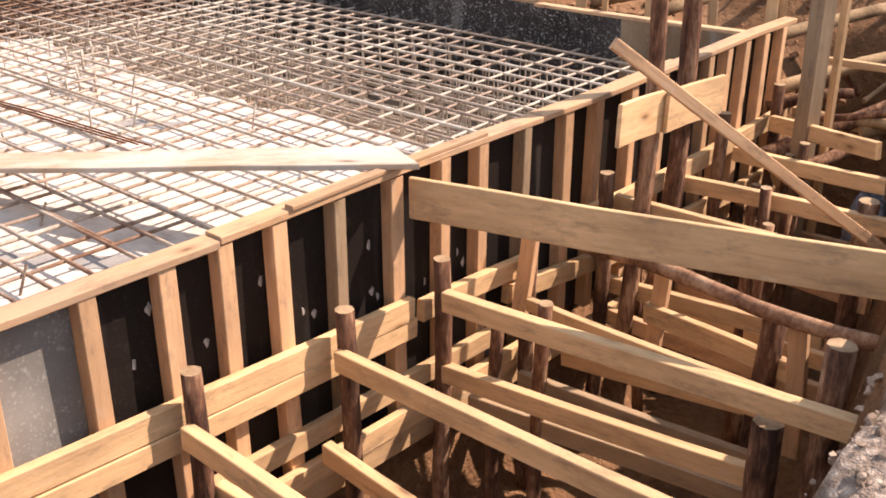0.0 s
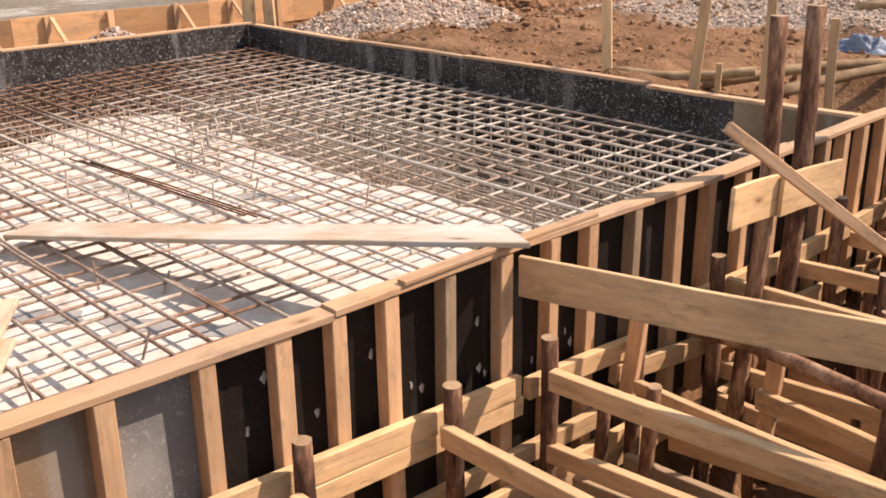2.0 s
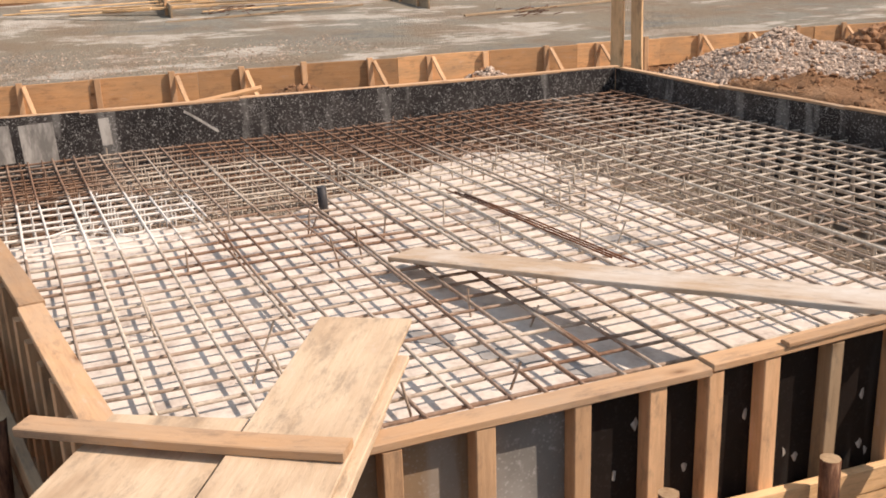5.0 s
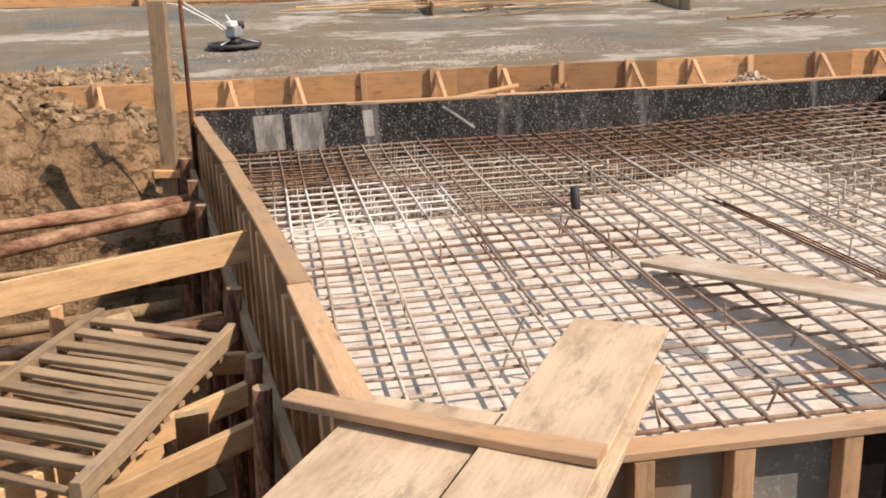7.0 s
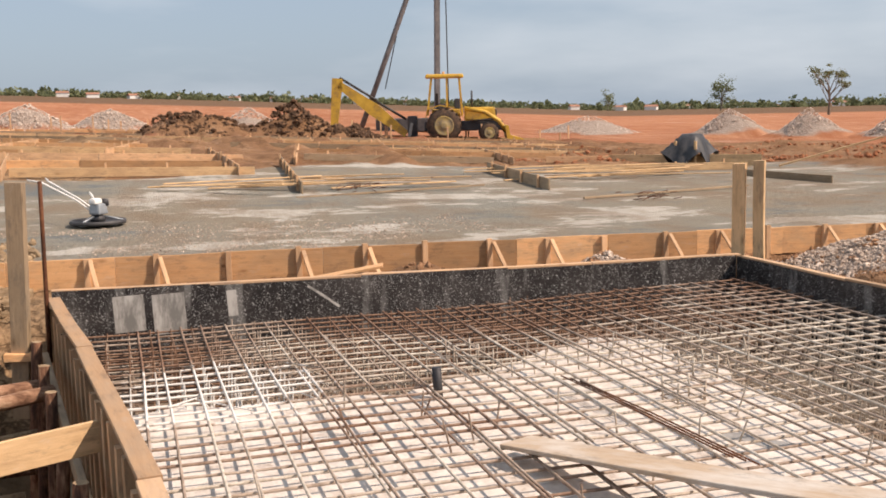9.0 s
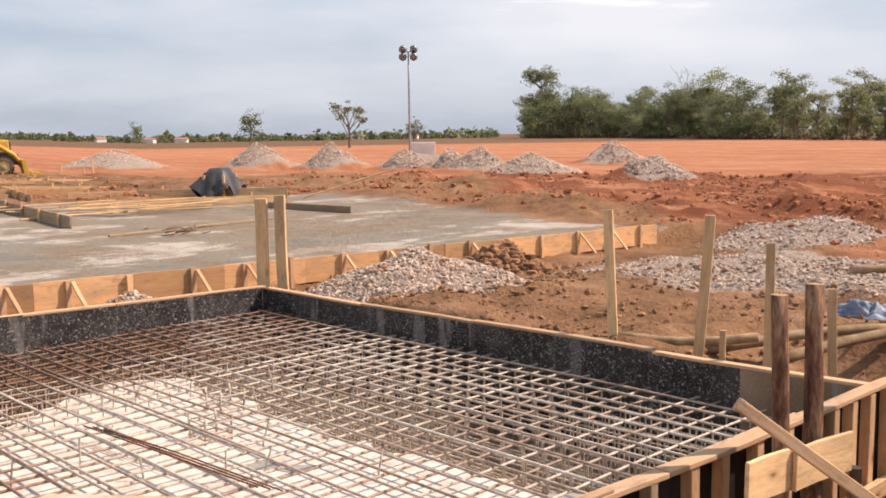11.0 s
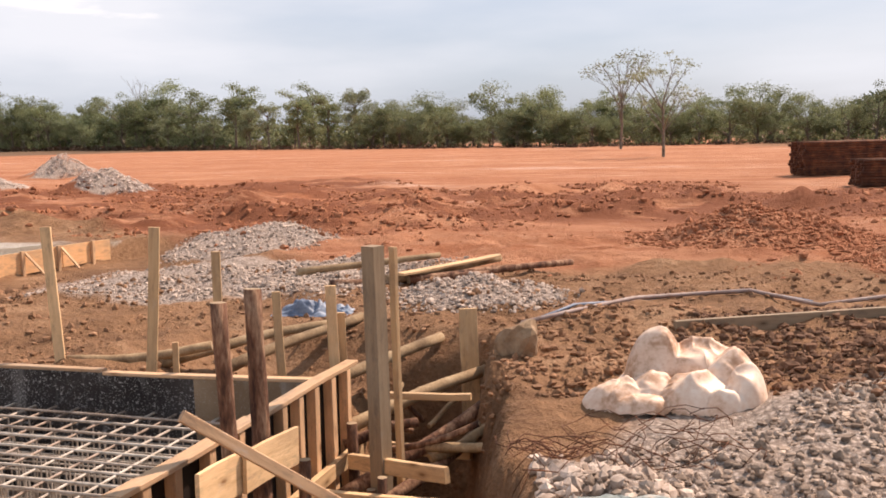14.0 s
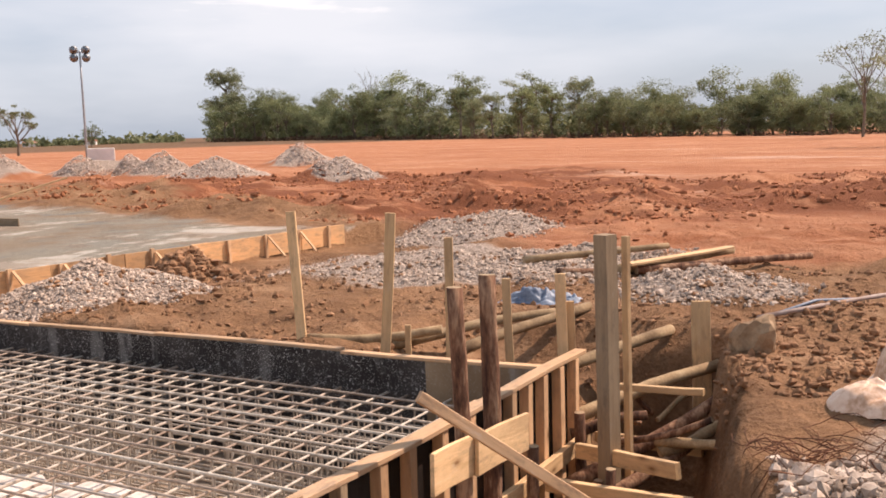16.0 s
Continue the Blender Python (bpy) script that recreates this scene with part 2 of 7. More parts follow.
M_DRUM = mottled("blue_steel_drum", [(0.35, (0.07, 0.11, 0.19)), (0.7, (0.15, 0.20, 0.30))], 6, 30, 0.55, 0.002, metal=0.1)
M_YELLOW = mottled("worn_yellow_paint", [(0.3, (0.30, 0.18, 0.07)), (0.5, (0.60, 0.36, 0.05)), (0.75, (0.74, 0.47, 0.07))], 2, 20, 0.5, 0.002)
M_TYRE = mottled("muddy_rubber", [(0.3, (0.03, 0.028, 0.026)), (0.7, (0.15, 0.09, 0.055))], 5, 40, 0.9, 0.01)
M_DARKMETAL = mottled("dark_grey_steel", [(0.3, (0.035, 0.035, 0.04)), (0.7, (0.09, 0.085, 0.085))], 3, 30, 0.6, 0.002, metal=0.4)
M_GREYSTEEL = mottled("grey_painted_steel", [(0.3, (0.10, 0.10, 0.105)), (0.7, (0.19, 0.185, 0.185))], 3, 30, 0.6, 0.002, metal=0.1)
M_GALV = mottled("galvanised_steel", [(0.3, (0.26, 0.28, 0.30)), (0.7, (0.42, 0.44, 0.46))], 3, 30, 0.5, 0.002, metal=0.5)
M_WHITE = mottled("white_paint", [(0.3, (0.66, 0.64, 0.60)), (0.7, (0.82, 0.80, 0.77))], 2, 20, 0.6, 0.002)
M_HOSE = mottled("grey_hose", [(0.3, (0.24, 0.16, 0.13)), (0.7, (0.44, 0.35, 0.31))], 6, 40, 0.7, 0.002)
M_ROOF = mottled("clay_roof", [(0.3, (0.25, 0.12, 0.08)), (0.7, (0.40, 0.22, 0.15))], 1, 8, 0.9, 0.01)


def ply_material(name, base, light, specks, stain):
    """Film-faced plywood with cement splashes and runs."""
    m, n, l, b = nodes_of(name)
    co = n.new("ShaderNodeNewGeometry")
    v = co.outputs["Position"]
    a = noise_node(n, l, 1.4, 5, 0.6, v)
    col = mixc(n, l, ramp(n, l, a, [(0.42, (0, 0, 0)), (0.75, (1, 1, 1))]), base, light)
    runs = noise_node(n, l, 2.0, 4, 0.6, v, (2.2, 2.2, 0.35))
    col = mixc(n, l, ramp(n, l, runs, [(0.56, (0, 0, 0)), (0.64, (stain, stain, stain))]), col, (0.36, 0.35, 0.33))
    vo = n.new("ShaderNodeTexVoronoi")
    vo.inputs["Scale"].default_value = 62
    vo.inputs["Randomness"].default_value = 1.0
    l.new(v, vo.inputs["Vector"])
    sp = ramp(n, l, vo.outputs["Distance"], [(0.20, (0.9, 0.9, 0.9)), (0.36, (0, 0, 0))])
    gate = ramp(n, l, noise_node(n, l, 8.0, 6, 0.8, v), [(0.42, (0, 0, 0)), (0.58, (specks, specks, specks))])
    mu = n.new("ShaderNodeMath")
    mu.operation = "MULTIPLY"
    l.new(sp, mu.inputs[0])
    l.new(gate, mu.inputs[1])
    col = mixc(n, l, mu.outputs[0], col, (0.55, 0.54, 0.52))
    dots = noise_node(n, l, 34.0, 3, 0.6, v)
    col = mixc(n, l, ramp(n, l, dots, [(0.60, (0, 0, 0)), (0.70, (specks, specks, specks))]), col, (0.50, 0.49, 0.47))
    l.new(col, b.inputs["Base Color"])
    b.inputs["Roughness"].default_value = 0.55
    b.inputs["Specular IOR Level"].default_value = 0.15
    bump(n, l, b, a, 0.2, 0.004)
    return m


M_PLYIN = ply_material("black_plywood_splashed", (0.022, 0.019, 0.019), (0.075, 0.066, 0.062), 0.75, 0.32)
M_PLYOUT = ply_material("black_plywood", (0.013, 0.010, 0.009), (0.026, 0.019, 0.016), 0.02, 0.04)
M_PLYGREY = ply_material("grey_worn_plywood", (0.20, 0.19, 0.175), (0.40, 0.385, 0.36), 0.4, 0.8)
M_PLYBROWN = ply_material("brown_worn_plywood", (0.21, 0.14, 0.085), (0.35, 0.26, 0.17), 0.2, 0.4)


def rebar_material():
    m, n, l, b = nodes_of("reinforcing_steel")
    geo = n.new("ShaderNodeNewGeometry")
    v = geo.outputs["Position"]
    a = noise_node(n, l, 0.55, 4, 0.6, v)
    f = noise_node(n, l, 14.0, 4, 0.7, v)
    rust = ramp(n, l, f, [(0.3, (0.115, 0.062, 0.040)), (0.55, (0.235, 0.138, 0.090)), (0.8, (0.38, 0.26, 0.18))])
    dust = ramp(n, l, f, [(0.3, (0.32, 0.27, 0.215)), (0.5, (0.53, 0.465, 0.385)), (0.75, (0.75, 0.69, 0.61))])
    sep = n.new("ShaderNodeSeparateXYZ")
    l.new(v, sep.inputs[0])
    # cement dust plus sunlit paleness put in its colour, less towards the far side
    mr = n.new("ShaderNodeMapRange")
    mr.inputs["From Min"].default_value, mr.inputs["From Max"].default_value = -7.3, -4.2
    l.new(sep.outputs["X"], mr.inputs["Value"])
    my = n.new("ShaderNodeMapRange")
    my.inputs["From Min"].default_value, my.inputs["From Max"].default_value = 2.6, 4.8
    l.new(sep.outputs["Y"], my.inputs["Value"])
    both = n.new("ShaderNodeMath")
    both.operation = "MULTIPLY"
    l.new(mr.outputs["Result"], both.inputs[0])
    l.new(my.outputs["Result"], both.inputs[1])
    ad = n.new("ShaderNodeMath")
    ad.operation = "MULTIPLY_ADD"
    l.new(mr.outputs["Result"], ad.inputs[0])
    ad.inputs[1].default_value = 0.17
    l.new(a, ad.inputs[2])
    ad2 = n.new("ShaderNodeMath")
    ad2.operation = "MULTIPLY_ADD"
    l.new(both.outputs[0], ad2.inputs[0])
    ad2.inputs[1].default_value = 0.25
    l.new(ad.outputs[0], ad2.inputs[2])
    fac = ramp(n, l, ad2.outputs[0], [(0.54, (0, 0, 0)), (0.68, (0.92, 0.92, 0.92))])
    info = n.new("ShaderNodeObjectInfo")
    own = n.new("ShaderNodeMapRange")
    own.inputs["To Min"].default_value, own.inputs["To Max"].default_value = 0.25, 1.15
    l.new(info.outputs["Random"], own.inputs["Value"])
    fo_ = n.new("ShaderNodeMath")
    fo_.operation = "MULTIPLY"
    l.new(fac, fo_.inputs[0])
    l.new(own.outputs["Result"], fo_.inputs[1])
    fac = fo_.outputs[0]
    # a white cement spill over one corner of the grid
    dv = n.new("ShaderNodeVectorMath")
    dv.operation = "DISTANCE"
    l.new(v, dv.inputs[0])
    dv.inputs[1].default_value = (-4.95, 0.80, -0.38)
    wob = n.new("ShaderNodeMath")
    wob.operation = "MULTIPLY_ADD"
    l.new(noise_node(n, l, 2.6, 4, 0.6, v), wob.inputs[0])
    wob.inputs[1].default_value = 1.3
    l.new(dv.outputs["Value"], wob.inputs[2])
    half = n.new("ShaderNodeMath")
    half.operation = "MULTIPLY"
    l.new(wob.outputs[0], half.inputs[0])
    half.inputs[1].default_value = 0.4
    spill = ramp(n, l, half.outputs[0], [(0.585, (0.95, 0.95, 0.95)), (0.62, (0, 0, 0))])
    l.new(mixc(n, l, spill, mixc(n, l, fac, rust, dust), (0.72, 0.69, 0.65)), b.inputs["Base Color"])
    b.inputs["Roughness"].default_value = 0.8
    b.inputs["Specular IOR Level"].default_value = 0.3
    bump(n, l, b, f, 0.4, 0.003)
    return m


M_REBAR = rebar_material()


def slab_material():
    m, n, l, b = nodes_of("white_blinding")
    geo = n.new("ShaderNodeNewGeometry")
    v = geo.outputs["Position"]
    a = noise_node(n, l, 0.9, 6, 0.6, v)
    f = noise_node(n, l, 7.0, 7, 0.7, v)
    col = ramp(n, l, f, [(0.30, (0.33, 0.28, 0.245)), (0.42, (0.52, 0.46, 0.41)), (0.58, (0.65, 0.595, 0.54))])
    col = mixc(n, l, ramp(n, l, a, [(0.60, (0, 0, 0)), (0.68, (0.5, 0.5, 0.5))]), col, (0.36, 0.33, 0.31))
    l.new(col, b.inputs["Base Color"])
    b.inputs["Roughness"].default_value = 0.9
    bump(n, l, b, f, 0.5, 0.01)
    return m


M_SLAB = slab_material()
M_WET = mottled("wet_grey_concrete", [(0.3, (0.22, 0.212, 0.205)), (0.7, (0.36, 0.35, 0.34))], 4, 40, 0.6, 0.004)
M_PITGREY = mottled("grey_pit_floor", [(0.3, (0.19, 0.135, 0.095)), (0.7, (0.35, 0.27, 0.20))], 2, 25, 0.8, 0.01)


def ground_material():
    """Brown earth, red clay, grey slab and gravel dust, by the masks stored on the sheet."""
    m, n, l, b = nodes_of("site_ground")
    geo = n.new("ShaderNodeNewGeometry")
    v = geo.outputs["Position"]
    big = noise_node(n, l, 0.16, 5, 0.6, v)
    mid = noise_node(n, l, 1.3, 6, 0.65, v)
    fine = noise_node(n, l, 14.0, 5, 0.7, v)
    track = noise_node(n, l, 0.9, 5, 0.6, v, (0.25, 1.6, 1.0))
    earth = mixc(n, l, mid, ramp(n, l, fine, [(0.3, (0.10, 0.05, 0.025)), (0.7, (0.34, 0.19, 0.10))]), (0.28, 0.155, 0.083))
    damp = noise_node(n, l, 0.75, 7, 0.72, v)
    earth = mixc(n, l, ramp(n, l, damp, [(0.50, (0, 0, 0)), (0.60, (0.7, 0.7, 0.7))]), earth, (0.135, 0.07, 0.036))
    earth = mixc(n, l, ramp(n, l, damp, [(0.36, (0.6, 0.6, 0.6)), (0.45, (0, 0, 0))]), earth, (0.40, 0.25, 0.15))
    clay = mixc(n, l, ramp(n, l, track, [(0.38, (0, 0, 0)), (0.66, (1, 1, 1))]),
                ramp(n, l, fine, [(0.3, (0.25, 0.088, 0.039)), (0.7, (0.41, 0.17, 0.082))]), (0.50, 0.25, 0.14))
    clay = mixc(n, l, ramp(n, l, big, [(0.5, (0, 0, 0)), (0.72, (0.6, 0.6, 0.6))]), clay, (0.50, 0.28, 0.175))
    sweep = noise_node(n, l, 0.11, 7, 0.7, v, (0.35, 1.5, 1.0))
    clay = mixc(n, l, ramp(n, l, sweep, [(0.50, (0, 0, 0)), (0.58, (0.75, 0.75, 0.75))]), clay, (0.33, 0.125, 0.06))
    clay = mixc(n, l, ramp(n, l, sweep, [(0.34, (0.6, 0.6, 0.6)), (0.40, (0, 0, 0))]), clay, (0.56, 0.40, 0.31))
    broken = noise_node(n, l, 0.7, 9, 0.82, v)
    clay = mixc(n, l, ramp(n, l, broken, [(0.52, (0, 0, 0)), (0.60, (0.6, 0.6, 0.6))]), clay, (0.27, 0.105, 0.052))
    clay = mixc(n, l, ramp(n, l, broken, [(0.36, (0.5, 0.5, 0.5)), (0.43, (0, 0, 0))]), clay, (0.60, 0.38, 0.26))
    churn = noise_node(n, l, 0.45, 7, 0.7, v, (0.45, 1.3, 1.0))
    cat_ = n.new("ShaderNodeAttribute")
    cat_.attribute_name = "churned"
    cm = n.new("ShaderNodeMath")
    cm.operation = "MULTIPLY"
    l.new(ramp(n, l, churn, [(0.41, (0, 0, 0)), (0.50, (1, 1, 1))]), cm.inputs[0])
    l.new(cat_.outputs["Fac"], cm.inputs[1])
    clay = mixc(n, l, cm.outputs[0], clay, (0.20, 0.072, 0.034))
    grey = mixc(n, l, ramp(n, l, big, [(0.40, (0, 0, 0)), (0.62, (1, 1, 1))]),
                ramp(n, l, fine, [(0.3, (0.19, 0.178, 0.150)), (0.7, (0.30, 0.285, 0.24))]), (0.26, 0.22, 0.165))
    patch = noise_node(n, l, 0.42, 8, 0.74, v, (1.0, 0.5, 1.0))
    grey = mixc(n, l, ramp(n, l, patch, [(0.53, (0, 0, 0)), (0.56, (0.9, 0.9, 0.9))]), grey, (0.52, 0.48, 0.42))
    grey = mixc(n, l, ramp(n, l, patch, [(0.37, (1, 1, 1)), (0.45, (0, 0, 0))]), grey, (0.165, 0.175, 0.17))
    wash = noise_node(n, l, 0.6, 6, 0.65, v, (0.7, 1.4, 1.0))
    grey = mixc(n, l, ramp(n, l, wash, [(0.46, (0, 0, 0)), (0.60, (0.6, 0.6, 0.6))]), grey, (0.235, 0.17, 0.115))
    vo = n.new("ShaderNodeTexVoronoi")
    vo.inputs["Scale"].default_value = 26
    l.new(v, vo.inputs["Vector"])
    stone = mixc(n, l, ramp(n, l, vo.outputs["Distance"], [(0.1, (0, 0, 0)), (0.6, (1, 1, 1))]), (0.57, 0.475, 0.40), (0.27, 0.21, 0.17))

    def mask(name, lo=0.35, hi=0.65):
        at = n.new("ShaderNodeAttribute")
        at.attribute_name = name
        ad = n.new("ShaderNodeMath")
        ad.operation = "MULTIPLY_ADD"
        l.new(mid, ad.inputs[0])
        ad.inputs[1].default_value = 0.5
        sb = n.new("ShaderNodeMath")
        sb.operation = "SUBTRACT"
        l.new(at.outputs["Fac"], sb.inputs[0])
        sb.inputs[1].default_value = 0.25
        l.new(sb.outputs[0], ad.inputs[2])
        return ramp(n, l, ad.outputs[0], [(lo, (0, 0, 0)), (hi, (1, 1, 1))])

    loam = mixc(n, l, ramp(n, l, damp, [(0.42, (0, 0, 0)), (0.58, (1, 1, 1))]), ramp(n, l, fine, [(0.3, (0.235, 0.145, 0.078)), (0.7, (0.43, 0.285, 0.165))]), (0.17, 0.11, 0.062))
    # bank ledges put into the colour: dark lines paint the shade of crevices
    painted_ledges = noise_node(n, l, 1.5, 7, 0.62, v, (1.0, 1.0, 2.6))
    loam = mixc(n, l, ramp(n, l, painted_ledges, [(0.455, (0, 0, 0)), (0.492, (0.8, 0.8, 0.8)), (0.508, (0.8, 0.8, 0.8)), (0.525, (0, 0, 0))]), loam, (0.085, 0.05, 0.028))
    loam = mixc(n, l, ramp(n, l, painted_ledges, [(0.56, (0, 0, 0)), (0.66, (0.55, 0.55, 0.55))]), loam, (0.47, 0.33, 0.20))
    earth = mixc(n, l, mask("subsoil"), earth, loam)
    col = mixc(n, l, mask("clay"), earth, clay)
    col = mixc(n, l, mask("slab", 0.4, 0.6), col, grey)
    col = mixc(n, l, mask("gravel"), col, stone)
    col = mixc(n, l, mask("grass"), col, (0.15, 0.09, 0.052))
    l.new(col, b.inputs["Base Color"])
    b.inputs["Roughness"].default_value = 0.95
    b.inputs["Specular IOR Level"].default_value = 0.15
    hgt = n.new("ShaderNodeMath")
    hgt.operation = "ADD"
    l.new(fine, hgt.inputs[0])
    l.new(mid, hgt.inputs[1])
    bump(n, l, b, hgt.outputs[0], 0.9, 0.08)
    return m


M_GROUND = ground_material()


def leaf_material(name, a, c):
    m, n, l, b = nodes_of(name)
    geo = n.new("ShaderNodeNewGeometry")
    info = n.new("ShaderNodeObjectInfo")
    col = ramp(n, l, geo.outputs["Random Per Island"], [(0.0, a), (1.0, c)])
    hs = n.new("ShaderNodeHueSaturation")
    mr = n.new("ShaderNodeMapRange")
    mr.inputs["To Min"].default_value, mr.inputs["To Max"].default_value = 0.75, 1.3
    l.new(info.outputs["Random"], mr.inputs["Value"])
    l.new(mr.outputs["Result"], hs.inputs["Value"])
    l.new(col, hs.inputs["Color"])
    l.new(hs.outputs["Color"], b.inputs["Base Color"])
    b.inputs["Roughness"].default_value = 0.6
    b.inputs["Specular IOR Level"].default_value = 0.2
    tl_ = n.new("ShaderNodeBsdfTranslucent")
    l.new(hs.outputs["Color"], tl_.inputs["Color"])
    mx_ = n.new("ShaderNodeMixShader")
    mx_.inputs["Fac"].default_value = 0.4
    l.new(b.outputs["BSDF"], mx_.inputs[1])
    l.new(tl_.outputs["BSDF"], mx_.inputs[2])
    l.new(mx_.outputs["Shader"], n["Material Output"].inputs["Surface"])
    return m


M_LEAF = leaf_material("green_leaves", (0.11, 0.135, 0.066), (0.30, 0.325, 0.165))
M_LEAFDARK = leaf_material("dark_leaves", (0.105, 0.125, 0.062), (0.29, 0.31, 0.16))
# greyed green for the far hill: the haze is painted into the leaf colour
M_LEAFHAZE = leaf_material("hazy_leaves", (0.10, 0.12, 0.08), (0.22, 0.245, 0.155))
M_LEAFPALE = leaf_material("pale_leaves", (0.15, 0.17, 0.095), (0.34, 0.36, 0.21))
M_SCRUB = leaf_material("dry_brown_scrub", (0.07, 0.045, 0.03), (0.17, 0.11, 0.07))
M_DUSTYELLOW = mottled("cement_caked_yellow", [(0.35, (0.26, 0.21, 0.14)), (0.5, (0.36, 0.28, 0.14)), (0.65, (0.46, 0.33, 0.10))], 4, 30, 0.85, 0.006)
M_RUN = mottled("dried_cement_runs", [(0.36, (0.20, 0.19, 0.175)), (0.5, (0.34, 0.32, 0.295)), (0.64, (0.48, 0.455, 0.42))], 7, 40, 0.85, 0.003, stretch=(1, 1, 0.3))
M_TEAL = mottled("blue_green_netting", [(0.35, (0.12, 0.15, 0.145)), (0.55, (0.25, 0.28, 0.265)), (0.7, (0.44, 0.39, 0.33))], 9, 60, 0.8, 0.01)
M_TRUNK = mottled("grey_trunk", [(0.3, (0.10, 0.08, 0.06)), (0.7, (0.26, 0.22, 0.17))], 3, 20, 0.9, 0.02)


# ---------------------------------------------------------------- mesh helpers
def mesh_of(name, verts, faces, material, uvs=None, smooth=False):
    me = bpy.data.meshes.new(name)
    me.from_pydata(verts, [], faces)
    if uvs is not None:
        layer = me.uv_layers.new(name="UVMap")
        flat = np.array(uvs, dtype=np.float32)
        idx = np.empty(len(me.loops), dtype=np.int32)
        me.loops.foreach_get("vertex_index", idx)
        layer.data.foreach_set("uv", flat[idx].ravel())
    if smooth:
        me.polygons.foreach_set("use_smooth", [True] * len(me.polygons))
    me.materials.append(material)
    me.update()
    return me


def thing(name, label, category, group="", kind="", at=(0, 0, 0), rz=0.0):
    e = new(name)
    e.matrix_world = pose(*at, 0, 0, rz)
    return tagged(e, label, category, group, kind)


def part(name, data, parent=None, label="", m=None):
    """One mesh object, under a thing or a part."""
    ob = new(name, data)
    if parent is not None:
        ob.parent = parent
    if m is not None:
        ob.matrix_basis = m
    if label:
        ob["label"] = label
    return ob


def board_mesh(name, p0, p1, w, h, material, side=None, warp=0.004, segs=4, skew=0.0, bevel=0.004):
    """A sawn board between two points: w across (along side), h thick; softened edges, slight warp."""
    p0, p1 = Vector(p0), Vector(p1)
    ax = (p1 - p0)
    length = ax.length
    ax.normalize()
    sd = Vector(side) if side is not None else ax.cross(Vector((0, 0, 1)))
    if sd.length < 1e-4:
        sd = Vector((0, 1, 0))
    sd = (sd - ax * sd.dot(ax)).normalized()
    up = sd.cross(ax).normalized()
    b = min(bevel, w * 0.3, h * 0.3)
    prof = [(-w / 2 + b, -h / 2), (w / 2 - b, -h / 2), (w / 2, -h / 2 + b), (w / 2, h / 2 - b), (w / 2 - b, h / 2), (-w / 2 + b, h / 2), (-w / 2, h / 2 - b), (-w / 2, -h / 2 + b)]
    peri = [0.0]
    for k in range(8):
        a, c = prof[k], prof[(k + 1) % 8]
        peri.append(peri[-1] + math.hypot(a[0] - c[0], a[1] - c[1]))
    verts, uvs, faces = [], [], []
    ph = random.random() * 6.28
    for s in range(segs + 1):
        f = s / segs
        o = up * (warp * math.sin(f * 3.1 + ph) + random.uniform(-1, 1) * warp * 0.3) + sd * (warp * math.cos(f * 4.0 + ph))
        for k in range(9):
            q = prof[k % 8]
            e = skew * q[0] if s == segs else 0.0
            verts.append(tuple(p0 + ax * (length * f + e) + o + sd * q[0] + up * q[1]))
            uvs.append((length * f, peri[k]))
    for s in range(segs):
        for k in range(8):
            a = s * 9 + k
            faces.append((a, a + 1, a + 10, a + 9))
    faces.append(tuple(range(7, -1, -1)))
    faces.append(tuple(segs * 9 + k for k in range(8)))
    return mesh_of(name, verts, faces, material, uvs)


def pole_mesh(name, p0, p1, r0, r1, material, wob=0.012, segs=7, sides=9, cut=None):
    """A round, slightly crooked pole; cut: material of the sawn ends."""
    p0, p1 = Vector(p0), Vector(p1)
    ax = (p1 - p0)
    length = ax.length
    ax.normalize()
    sd = ax.orthogonal().normalized()
    up = ax.cross(sd)
    verts, faces = [], []
    ph, ph2 = random.random() * 6.28, random.random() * 6.28
    for s in range(segs + 1):
        f = s / segs
        r = r0 + (r1 - r0) * f
        o = sd * (wob * math.sin(f * 5 + ph)) + up * (wob * math.cos(f * 4 + ph2))
        for k in range(sides):
            a = 6.2832 * k / sides
            rr = r * (1 + random.uniform(-0.07, 0.07))
            verts.append(tuple(p0 + ax * length * f + o + sd * (rr * math.cos(a)) + up * (rr * math.sin(a))))
    for s in range(segs):
        for k in range(sides):
            k2 = (k + 1) % sides
            faces.append((s * sides + k, s * sides + k2, (s + 1) * sides + k2, (s + 1) * sides + k))
    n_side = len(faces)
    faces.append(tuple(range(sides - 1, -1, -1)))
    faces.append(tuple(segs * sides + k for k in range(sides)))
    me = mesh_of(name, verts, faces, material)
    if cut is not None:
        me.materials.append(cut)
        me.polygons[n_side].material_index = me.polygons[n_side + 1].material_index = 1
    me.polygons.foreach_set("use_smooth", [k < n_side for k in range(len(faces))])
    return me


def box_mesh(name, size, material, bevel=0.01, centre=(0, 0, 0), taper=1.0):
    bm = bmesh.new()
    bmesh.ops.create_cube(bm, size=1.0)
    for v in bm.verts:
        k = taper if v.co.z > 0 else 1.0
        v.co = Vector((v.co.x * size[0] * k + centre[0], v.co.y * size[1] * k + centre[1], v.co.z * size[2] + centre[2]))
    if bevel:
        bmesh.ops.bevel(bm, geom=bm.edges[:], offset=bevel, segments=2, affect="EDGES", profile=0.6)
    me = bpy.data.meshes.new(name)
    bm.to_mesh(me)
    bm.free()
    me.materials.append(material)
    return me


